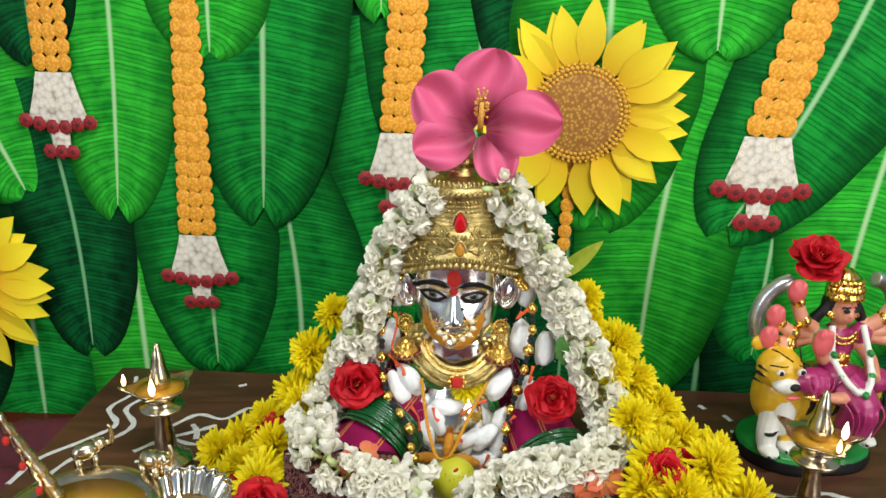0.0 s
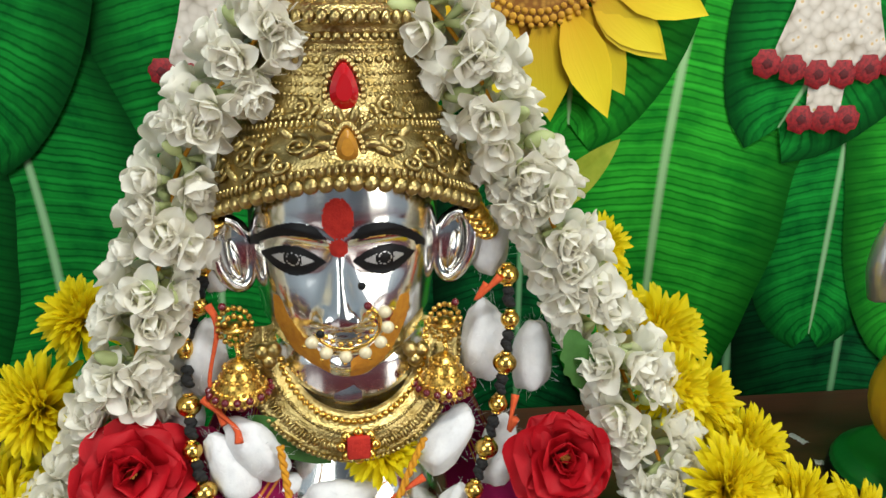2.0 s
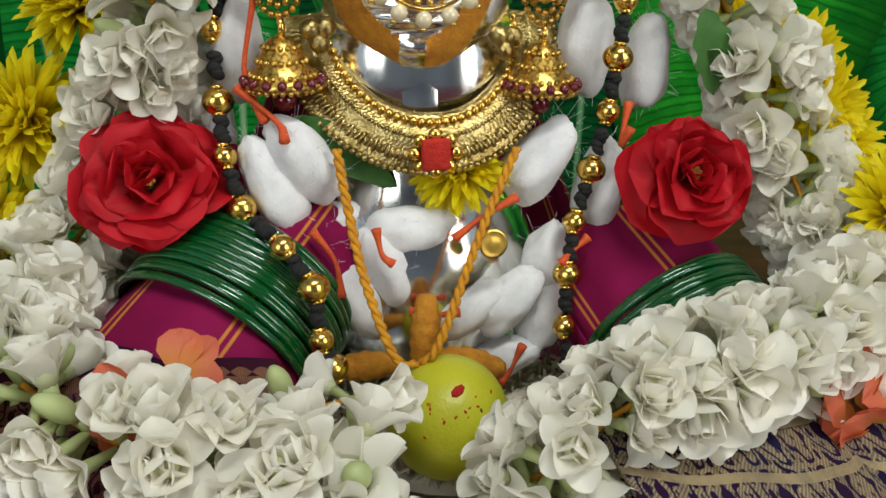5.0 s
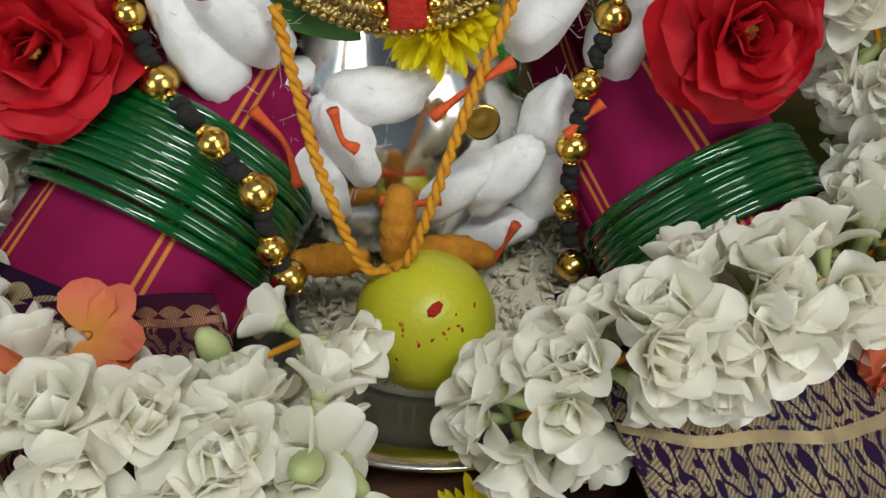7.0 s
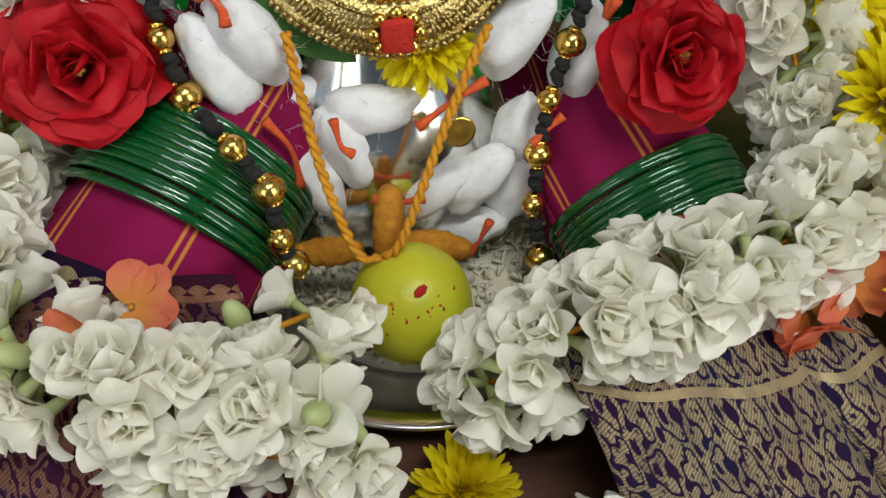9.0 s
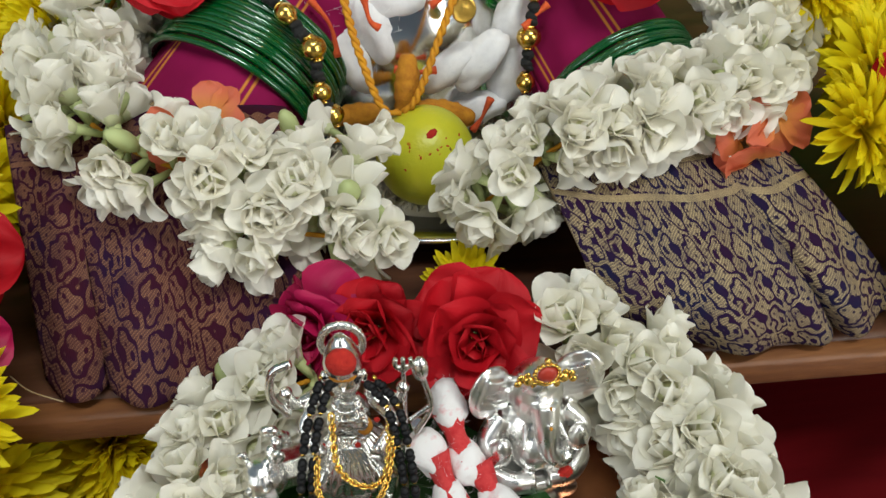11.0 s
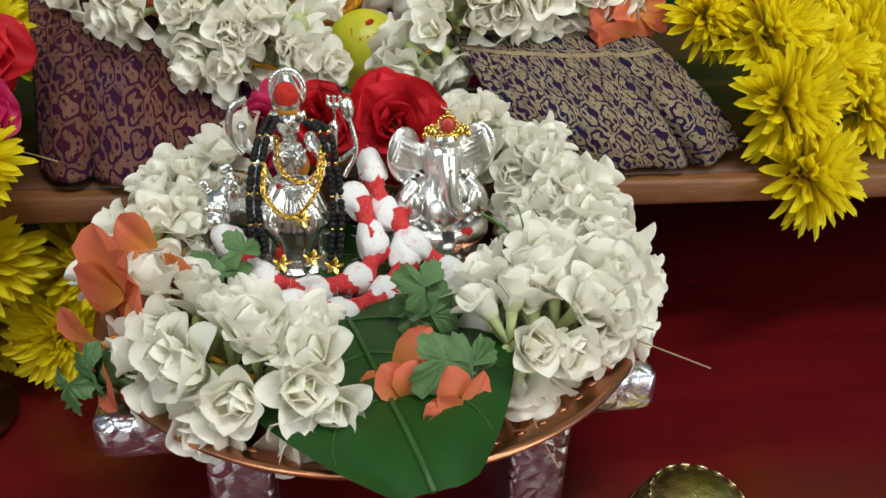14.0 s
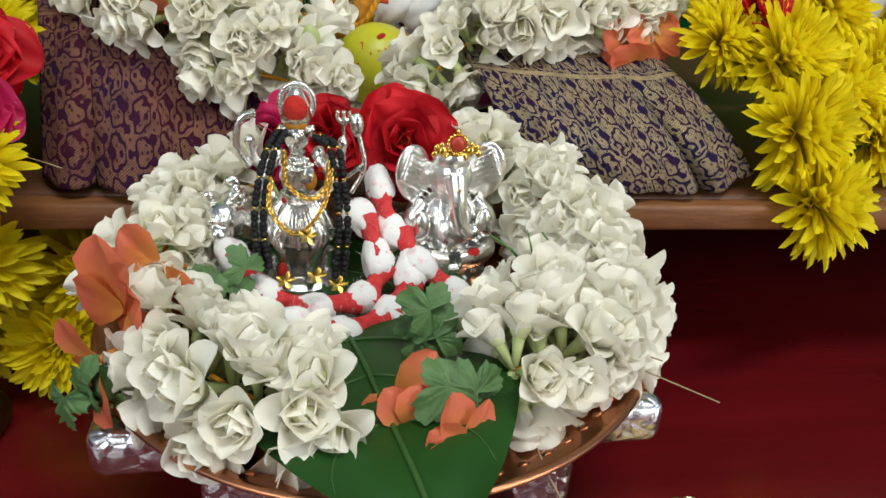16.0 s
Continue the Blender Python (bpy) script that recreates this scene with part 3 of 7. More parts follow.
MARI = Mat("printed_marigold", (0.8, 0.36, 0.02), 0.6)
_v = MARI.node("ShaderNodeTexVoronoi", Scale=260.0)
MARI.t.links.new(MARI.coords(), _v.inputs["Vector"])
MARI.paint(MARI.ramp(_v.outputs["Distance"], [(0.15, (0.85, 0.42, 0.03)), (0.75, (0.62, 0.23, 0.008))]))
TUBEROSE = Mat("printed_tuberose", (0.7, 0.64, 0.55), 0.7)
_v = TUBEROSE.node("ShaderNodeTexVoronoi", Scale=125.0)
TUBEROSE.t.links.new(TUBEROSE.coords(), _v.inputs["Vector"])
TUBEROSE.paint(TUBEROSE.ramp(_v.outputs["Distance"], [(0.12, (0.72, 0.52, 0.25)), (0.2, (0.78, 0.72, 0.64)), (0.65, (0.60, 0.54, 0.46)), (0.95, (0.32, 0.27, 0.2))]))
TUBEROSE.bump(_v.outputs["Distance"], 0.4, 0.0015)
PRINTDARK = mottled("printed_rosette_heart", (0.05, 0.002, 0.004), (0.16, 0.006, 0.010), 500, 0.7)
PRINTROSE = mottled("printed_rosette", (0.42, 0.012, 0.018), (0.10, 0.003, 0.006), 420, 0.6)
SUNPETAL = petal_mat("printed_sunflower_petal", (0.72, 0.36, 0.006), (0.88, 0.70, 0.02), (0.9, 0.7, 0.02), 0.02, 0.22, 0.6, 20)
SUNDISC = Mat("printed_sunflower_disc", (0.45, 0.2, 0.03), 0.7)
_v = SUNDISC.node("ShaderNodeTexVoronoi", Scale=230.0)
SUNDISC.t.links.new(SUNDISC.coords(), _v.inputs["Vector"])
SUNDISC.paint(SUNDISC.ramp(_v.outputs["Distance"], [(0.15, (0.62, 0.33, 0.05)), (0.6, (0.30, 0.12, 0.015))]))
SUNSEED = mottled("printed_sunflower_seed", (0.75, 0.42, 0.03), (0.55, 0.25, 0.02), 200, 0.7)


def button(bm, x, z, rx, rz, lift, dome=0.0012, n=14, mi=0, frill=0.0):
    """A low disc lying on the cloth."""
    c = bm.verts.new(on_cloth(x, z, lift + dome))
    rings = []
    for q, h in ((0.55, 0.75), (0.9, 0.3), (1.0, 0.0)):
        rings.append([bm.verts.new(on_cloth(x + q * rx * (1 + frill * math.sin(k * 2.4)) * math.cos(6.2832 * k / n), z + q * rz * (1 + frill * math.sin(k * 2.4)) * math.sin(6.2832 * k / n), lift + dome * h)) for k in range(n)])
    fs = [bm.faces.new((c, rings[0][k], rings[0][(k + 1) % n])) for k in range(n)]
    for a, b in zip(rings, rings[1:]):
        fs += [bm.faces.new((a[k], b[k], b[(k + 1) % n], a[(k + 1) % n])) for k in range(n)]
    for f in fs:
        f.material_index = mi
    bmesh.ops.recalc_face_normals(bm, faces=fs)


def printed_garland(top, foot, wide, flare, size, strands=3):
    """Marigold columns from top to foot (x, z), then a flared white skirt with red rosettes."""
    g = part("printed_garland", mesh("knot", lathe(bmesh.new(), [(0.002, 0), (0.003, 0.001)], 8), MARI), None, backdrop, "printed marigold and tuberose garland")
    g.location = on_cloth(top[0], top[1], 0.011)
    inv = Matrix.Translation(-g.location)
    a, b = Vector(top), Vector(foot)
    L = (b - a).length
    n = max(2, int(L / (size * 0.98)))
    for i in range(n):
        u = (i + 0.5) / n
        c = a.lerp(b, u)
        w = wide[0] + (wide[1] - wide[0]) * u
        bm = bmesh.new()
        for k in range(strands):
            o = (k / (strands - 1) - 0.5) if strands > 1 else 0
            button(bm, c.x + o * (w - size), c.y + 0.25 * size * abs(o), size * 0.50, size * 0.60, 0.0125 + 0.0008 * (k % 2), 0.0016, 14, 0, 0.05)
        put(part("marigold", bm, MARI, g), inv)
    if not flare:
        return
    h = flare
    bm = bmesh.new()
    lo, hi, tw = wide[1] * 0.46, wide[1] * 0.46, wide[1] * 0.8
    top_y, mid_y, low_y = b.y, b.y - h * 0.62, b.y - h
    shapes = ((top_y, lo), (top_y - 0.25 * h, lo * 1.25), (mid_y, tw), (mid_y - 0.04 * h, lo * 0.55), (low_y + 0.06 * h, lo * 0.5), (low_y, lo * 0.55))
    prev = None
    for z, w in shapes:
        row = [bm.verts.new(on_cloth(b.x + w * v, z - 0.05 * h * (1 - abs(v)) * 0, 0.0125 + 0.0012 * (1 - v * v))) for v in (-1, -0.7, -0.35, 0, 0.35, 0.7, 1)]
        if prev:
            for k in range(6):
                bm.faces.new((prev[k], row[k], row[k + 1], prev[k + 1]))
        prev = row
    bmesh.ops.recalc_face_normals(bm, faces=bm.faces)
    put(part("tuberose_skirt", bm, TUBEROSE, g), inv)
    for k in range(6):
        bm = bmesh.new()
        v = (k - 2.5) / 2.5
        button(bm, b.x + v * tw * 1.05, mid_y - 0.09 * h * (1 - abs(v)) + 0.01 * h, size * 0.47, size * 0.48, 0.0148, 0.0022, 18, 0, 0.10)
        button(bm, b.x + v * tw * 1.05, mid_y - 0.09 * h * (1 - abs(v)) + 0.01 * h, size * 0.17, size * 0.17, 0.0166, 0.0008, 12, 1, 0.15)
        put(part("rosette", bm, [PRINTROSE, PRINTDARK], g), inv)
    for k in range(3):
        bm = bmesh.new()
        button(bm, b.x + (k - 1) * size * 0.80, low_y, size * 0.47, size * 0.48, 0.0148, 0.0022, 18, 0, 0.10)
        button(bm, b.x + (k - 1) * size * 0.80, low_y, size * 0.17, size * 0.17, 0.0166, 0.0008, 12, 1, 0.15)
        put(part("rosette", bm, [PRINTROSE, PRINTDARK], g), inv)


printed_garland((-0.528, 0.70), (-0.532, 0.338), (0.056, 0.056), 0.108, 0.021)
printed_garland((-0.336, 0.70), (-0.347, 0.118), (0.024, 0.056), 0.10, 0.021)
printed_garland((-0.030, 0.70), (-0.062, 0.272), (0.05, 0.052), 0.10, 0.021)
printed_garland((0.50, 0.70), (0.408, 0.284), (0.045, 0.062), 0.112, 0.024)
printed_garland((0.168, 0.30), (0.163, 0.12), (0.02, 0.024), 0, 0.018, 1)


def printed_sunflower(x, z, R):
    s = part("sunflower", mesh("disc_base", lathe(bmesh.new(), [(0.003, 0), (0.004, 0.001)], 8), SUNDISC), None, backdrop, "large printed yellow sunflower")
    s.location = on_cloth(x, z, 0.016)
    inv = Matrix.Translation(-s.location)
    rng = random.Random(int(100 * z))
    for ring, count, reach in ((0, 17, 1.0), (1, 15, 0.93)):
        for k in range(count):
            bm = bmesh.new()
            petals(bm, rng, 1, R * 0.62 * reach, R * 0.27, 4, -3, 0.05, R * 0.36, 0.0, 6.283 * (k + 0.5 * ring) / count, 8, 4, 0, 0.07, 0.12)
            put(part("petal", bm, SUNPETAL, s), pose(0, -0.001 - 0.0014 * (1 - ring) - 0.0004 * (k % 3), 0, 90, 0, -4.6))
    bm = bmesh.new()
    button(bm, x, z, R * 0.42, R * 0.43, 0.020, 0.005, 40)
    put(part("disc", bm, SUNDISC, s), inv)
    bm = bmesh.new()
    for q, n, r in ((0.40, 58, 0.021), (0.36, 54, 0.018), (0.43, 52, 0.016)):
        for k in range(n):
            a = 6.2832 * k / n + q
            button(bm, x + q * R * math.cos(a), z + q * R * math.sin(a), R * r, R * r, 0.0225, 0.0015, 7)
    put(part("seeds", bm, SUNSEED, s), inv)


printed_sunflower(0.172, 0.306, 0.144)
printed_sunflower(-0.715, 0.036, 0.155)


# ---- the low wooden table ----
plank = thing("low_table", "dark brown low wooden table with white chalk drawings", "table")
bm = bmesh.new()
box(bm, (1.14, 0.40, 0.016), (0.1, 0.81, TOP_Z - 0.008), Matrix.Rotation(radians(-2.2), 4, "Z"), 0.003, 3)
part("table_top", bm, WOOD, plank)
bm = bmesh.new()
box(bm, (1.12, 0.012, 0.014), (0.092, 0.6075, TOP_Z - 0.009), Matrix.Rotation(radians(-2.2), 4, "Z"), 0.002, 2)
part("front_edge", bm, EDGEWOOD, plank, "lighter orange-brown worn front edge")
for x, y in ((-0.40, 0.68), (0.60, 0.66), (-0.40, 0.96), (0.60, 0.93)):
    bm = bmesh.new()
    box(bm, (0.04, 0.04, TOP_Z - 0.016 - FLOOR_Z), (x, y, (TOP_Z - 0.016 + FLOOR_Z) / 2), None, 0.003, 2)
    part("leg", bm, WOOD, plank)


def chalk(pts, w=0.007):
    bm = bmesh.new()
    line = catmull([(x, y, TOP_Z + 0.0005) for x, y in pts], 40)
    rng = random.Random(len(pts))
    prev = None
    for i, p in enumerate(line):
        d = (line[min(i + 1, 39)] - line[max(i - 1, 0)]).normalized()
        s = d.cross(Vector((0, 0, 1))) * w * 0.5 * rng.uniform(0.7, 1.2)
        row = [bm.verts.new(p - s), bm.verts.new(p + Vector((0, 0, 0.0009))), bm.verts.new(p + s)]
        if prev:
            for k in (0, 1):
                bm.faces.new((prev[k], prev[k + 1], row[k + 1], row[k]))
        prev = row
    part("chalk_line", bm, CHALK, plank)


for pts in (
    ((-0.43, 1.0), (-0.415, 0.955), (-0.43, 0.91), (-0.405, 0.87), (-0.43, 0.83), (-0.462, 0.79), (-0.47, 0.74)),
    ((-0.41, 0.995), (-0.395, 0.95), (-0.408, 0.91), (-0.383, 0.87), (-0.40, 0.83), (-0.425, 0.79), (-0.44, 0.74)),
    ((-0.36, 0.81), (-0.33, 0.84), (-0.29, 0.83), (-0.255, 0.87), (-0.235, 0.905), (-0.25, 0.92), (-0.275, 0.89), (-0.31, 0.90), (-0.335, 0.87)),
    ((-0.35, 0.79), (-0.31, 0.80), (-0.28, 0.80), (-0.25, 0.85)), ((-0.325, 0.845), (-0.30, 0.86), (-0.28, 0.875)), ((-0.31, 0.875), (-0.30, 0.86), (-0.295, 0.84)),
    ((0.34, 0.80), (0.355, 0.77), (0.39, 0.75), (0.43, 0.76), (0.47, 0.74)), ((0.35, 0.76), (0.38, 0.735), (0.42, 0.73), (0.46, 0.71)),
    ((0.35, 0.955), (0.355, 0.945)), ((0.375, 0.93), (0.38, 0.915)), ((0.37, 0.89), (0.385, 0.885)), ((-0.28, 0.98), (-0.27, 0.985)),
):
    chalk(pts, 0.007)

bm = bmesh.new()
ns = 40
rows2 = [[bm.verts.new((-0.75 + 0.42 * i / 20, 1.0 - 0.55 * j / ns, FLOOR_Z + 0.012 + 0.05 * math.exp(-((i - 10) / 6) ** 2) * (0.6 + 0.4 * math.sin(j * 0.7)) + 0.004 * math.sin(i * 1.7 + j))) for i in range(21)] for j in range(ns + 1)]
for j in range(ns):
    for i in range(20):
        bm.faces.new((rows2[j][i], rows2[j + 1][i], rows2[j + 1][i + 1], rows2[j][i + 1]))
tagged(part("floor_cloth", bm, CLOTH), "crumpled dark maroon cloth lying beside the table", "cloth")


# ---- the idol ----
CX, CY = 0.0145, 0.812


def smooth(a, b, x):
    t = max(0.0, min(1.0, (x - a) / (b - a)))
    return t * t * (3 - 2 * t)


def lerp_table(tab, z):
    for (z0, v0), (z1, v1) in zip(tab, tab[1:]):
        if z <= z1:
            t = max(0, (z - z0) / (z1 - z0))
            t = t * t * (3 - 2 * t) * 0.4 + t * 0.6
            return v0 + (v1 - v0) * t
    return tab[-1][1]


def idol_head():
    """The silver face: a shell whose brow, eyes, nose, lips and chin are modelled, with painted eyes, mark and paste."""
    bm = bmesh.new()
    fx, off = 0.0168, -0.0043
    wide = [(0.0795, 0.006), (0.0835, 0.023), (0.090, 0.0325), (0.099, 0.0385), (0.112, 0.0430), (0.128, 0.0450), (0.145, 0.0468), (0.165, 0.0465), (0.19, 0.044)]
    deep = [(0.0795, 0.030), (0.084, 0.040), (0.094, 0.044), (0.108, 0.0455), (0.125, 0.046), (0.145, 0.0465), (0.165, 0.048), (0.19, 0.046)]
    nz, na = 190, 230
    rows = []
    for i in range(nz + 1):
        z = 0.0795 + (0.195 - 0.0795) * i / nz
        row = []
        for j in range(na + 1):
            a = radians(-105 + 210 * j / na)
            x = 1.03 * lerp_table(wide, z) * math.sin(a)
            y = -lerp_table(deep, z) * math.cos(a) * (1 if math.cos(a) > 0 else 0.4)
            d, x = 0.0, x - off
            # nose
            if 0.112 < z < 0.162:
                w = 0.0046 + 0.0058 * (1 - smooth(0.115, 0.146, z))
                h = 0.0105 * (1 - smooth(0.117, 0.156, z)) + 0.0012
                d += h * math.exp(-(x / w) ** 2) * smooth(0.112, 0.117, z) * (1 - smooth(0.152, 0.162, z))
                d += 0.004 * math.exp(-((abs(x) - 0.0085) / 0.0035) ** 2 - ((z - 0.119) / 0.0045) ** 2)
            # eye sockets, lids, brows
            ex, ez = abs(x) - 0.0215, z - 0.146
            d -= 0.0045 * math.exp(-(ex / 0.013) ** 2 - (ez / 0.0095) ** 2)
            d += 0.0042 * math.exp(-(ex / 0.0095) ** 2 - (ez / 0.0052) ** 2)
            d += 0.0022 * math.exp(-(ex / 0.016) ** 2 - ((z - 0.1605 + 14 * ex * ex) / 0.0028) ** 2)
            # cheeks, lips, chin
            d += 0.0026 * math.exp(-((abs(x) - 0.021) / 0.014) ** 2 - ((z - 0.121) / 0.014) ** 2)
            d += 0.0022 * math.exp(-(x / 0.0115) ** 2 - ((z - 0.1065) / 0.0022) ** 2) + 0.0026 * math.exp(-(x / 0.0095) ** 2 - ((z - 0.1015) / 0.0024) ** 2)
            d -= 0.002 * math.exp(-(x / 0.014) ** 2 - ((z - 0.104) / 0.0009) ** 2)
            d += 0.004 * math.exp(-(x / 0.010) ** 2 - ((z - 0.0905) / 0.005) ** 2)
            row.append((bm.verts.new((fx + x + off, CY + y - d * max(0, math.cos(a)) ** 0.5, z)), x, z, a))
        rows.append(row)
    rng = random.Random(4)
    for i in range(nz):
        for j in range(na):
            q = (rows[i][j], rows[i][j + 1], rows[i + 1][j + 1], rows[i + 1][j])
            f = bm.faces.new([p[0] for p in q])
            x, z = q[0][1] + 0.0002, q[0][2] + 0.0003
            s, ax = (1 if x > 0 else -1), abs(x)
            ex, ez = ax - 0.0215, z - 0.1455
            rag = 0.0006 * noise.noise((x * 900, z * 900, 1)) + 0.0004 * noise.noise((x * 2500, z * 2500, 3))
            mi = 0
            lid = 0.0086 * (1 - (ex / 0.0155) ** 2) if abs(ex) < 0.0155 else -1
            tail = 0.0155 <= ex < 0.020 and abs(ez - 0.0035 - 0.3 * (ex - 0.0155)) < 0.0012
            if (lid > 0 and -lid * 0.95 < ez < lid * 0.75) or tail:
                mi = 1
                inner = 0.0040 * (1 - (ex / 0.0098) ** 2) if abs(ex) < 0.0098 else -1
                if inner > 0 and -inner * 0.8 < ez < inner * 0.75:
                    r = math.hypot(ex, ez)
                    mi = 1 if r < 0.0045 and not 0.0028 < r < 0.0032 else 2
            brow = 0.1605 - 22 * (ex + 0.002) ** 2 - 0.06 * ex
            if -0.0165 < ex < 0.021 and abs(z - brow) < 0.0033 * (1 - smooth(0.004, 0.021, ex) * 0.3) * smooth(-0.0172, -0.010, ex):
                mi = 1
            if (x / 0.0072) ** 2 + ((z - 0.1665) / 0.0098) ** 2 < 1 + 250 * rag or (x / 0.0045) ** 2 + ((z - 0.1525) / 0.0042) ** 2 < 1 + 250 * rag:
                mi = 3
            arc = 0.0870 + 23 * x * x + 11000 * x ** 4
            if 0.0035 < ax < 0.0335 and z < 0.1255 and abs(z - arc - 0.002) < 0.0050 + 0.20 * ax + 1.8 * rag and s * ax > -0.032:
                mi = 4 if not (-0.006 < x < 0.002) else 0
            if abs(q[0][3]) > radians(76 - 700 * (z - 0.152)) and z > 0.152:
                mi = 5
            f.material_index = mi
    # throat, chest rim and the silver pot that is the body
    lathe(bm, [(0.028, 0.096), (0.031, 0.084), (0.035, 0.074), (0.0355, 0.062), (0.034, 0.050), (0.036, 0.038), (0.045, 0.026), (0.055, 0.006), (0.058, -0.015), (0.054, -0.040), (0.042, -0.056), (0.030, -0.062)], 64, (CX, CY - 0.004, 0))
    # broad silver bust inside the collar, and the dark back of the head
    lathe(bm, [(0.034, 0.100), (0.0365, 0.088), (0.0375, 0.076), (0.0380, 0.064), (0.034, 0.050)], 64, (fx + 0.001, CY, 0), wob=lambda a, r, z: (r * (1 + 0.22 * abs(math.sin(a))), z))
    ball(bm, (fx, CY + 0.014, 0.140), 0.0475, (1.06, 0.60, 1.1), None, 32, 24, 5)
    # ears
    for s in (-1, 1):
        tube(bm, [(fx + s * (0.0560 + 0.0080 * math.cos(6.2832 * k / 32) + 0.003 * math.sin(6.2832 * k / 32)), CY - 0.012 - 0.004 * math.cos(6.2832 * k / 32), 0.1415 + 0.0175 * math.sin(6.2832 * k / 32)) for k in range(32)], 0.0034, 10, closed=True)
        ball(bm, (fx + s * 0.0550, CY - 0.009, 0.1405), 0.0092, (1.12, 0.42, 2.05), None, 18, 14)
        tube(bm, catmull([(fx + s * 0.0525, CY - 0.014, 0.130), (fx + s * 0.0550, CY - 0.0155, 0.139), (fx + s * 0.0575, CY - 0.0145, 0.149)], 12), lambda u: 0.0012 + 0.0016 * math.sin(3.14 * u), 8)
    return tagged(part("idol", bm, [SILVER, BLACK, EYEWHITE, KUMKUM, TURMERIC, HAIRBLACK]), "polished silver idol face on a silver pot with painted black eyes", "statue")


idol_head()


def crown_front(a):
    return max(0.0, math.cos(a)) ** 2


crown = thing("crown", "embossed antique gold crown with red and amber stones", "crown", at=(0.0175, 0.812, 0))


def crown_r(z):
    return lerp_table([(0.166, 0.0662), (0.176, 0.0675), (0.190, 0.0620), (0.205, 0.0520), (0.215, 0.0470), (0.228, 0.0435), (0.246, 0.0425), (0.252, 0.0455), (0.256, 0.045), (0.264, 0.036), (0.270, 0.022), (0.276, 0.018), (0.282, 0.021), (0.286, 0.016), (0.294, 0.011), (0.302, 0.009)], z)


def crown_at(a, z, out=0.0):
    """A place on the crown's skin: the brim is arched over the brow."""
    r = crown_r(z) + out
    lift = 0.024 * crown_front(a) * (1 - smooth(0.166, 0.225, z))
    return Vector((r * math.sin(a), -r * math.cos(a), z + lift - 0.004 * (1 - smooth(0.166, 0.2, z))))


bm = bmesh.new()
prev = None
for i in range(111):
    z = 0.166 + 0.136 * i / 110
    ring = [bm.verts.new(crown_at(6.2832 * k / 128, z, 0.0006 * math.sin(k * 3.14159 / 1.0 + i * 1.57) * (0.218 < z < 0.24) + 0.0007 * math.sin(i * 2.1) * (z > 0.24))) for k in range(128)]
    if prev:
        for k in range(128):
            bm.faces.new((prev[k], prev[(k + 1) % 128], ring[(k + 1) % 128], ring[k]))
    prev = ring
bm.faces.new(prev)
part("cap", bm, GOLD, crown)


def crown_beads(z, count, r, name="bead", flat=0.8, span=3.1416, mat=GOLD, tall=1.0, tilt=0.0):
    bm = bmesh.new()
    ball(bm, (0, 0, 0), r, (1, flat, tall), None, 8, 6)
    one = mesh(name, bm, mat)
    for k in range(count):
        a = -span + 2 * span * (k + 0.5) / count
        put(part(name, one, None, crown), Matrix.Translation(crown_at(a, z, r * 0.3)) @ Matrix.Rotation(a, 4, "Z") @ Matrix.Rotation(tilt, 4, "Y"))


crown_beads(0.1675, 66, 0.0036, "rope_lobe", 0.9, 3.1416, GOLD, 1.1, 0.6)
crown_beads(0.1735, 130, 0.0013, "rib", 1, 3.1416, GOLD, 1.7)
crown_beads(0.2035, 120, 0.0012, "rib", 1, 3.1416, GOLD, 1.8)
crown_beads(0.2085, 72, 0.0017)
crown_beads(0.2215, 110, 0.0010, "fine_bead")
crown_beads(0.2260, 108, 0.0010, "fine_bead")
crown_beads(0.2305, 106, 0.0010, "fine_bead")
crown_beads(0.2365, 58, 0.0018, "ring_stud", 0.6)
crown_beads(0.1985, 124, 0.0010, "fine_bead")
crown_beads(0.2415, 90, 0.0013)
crown_beads(0.2465, 64, 0.0019, "ring_stud", 0.6)
crown_beads(0.2545, 52, 0.0026, "rope_lobe", 0.9, 3.1416, GOLD, 1.3, 0.4)
crown_beads(0.262, 46, 0.0022, "petal_lobe", 0.7, 3.1416, GOLD, 2.2)


def scroll(a0, z0, size, s, turns=1.35):
    """An embossed spiral tendril with a bead at its eye."""
    bm = bmesh.new()
    pts = []
    for k in range(26):
        t = k / 25
        r = size * (1 - 0.85 * t)
        th = 6.2832 * turns * t + 1.2
        pts.append(crown_at(a0 + s * r * math.cos(th) / 0.055, z0 + r * math.sin(th), 0.0012))
    tube(bm, pts, lambda u: 0.0013 * (1.1 - 0.4 * u), 6)
    ball(bm, pts[-1], 0.0017, u=8, v=6)
    part("scroll", bm, GOLD, crown)


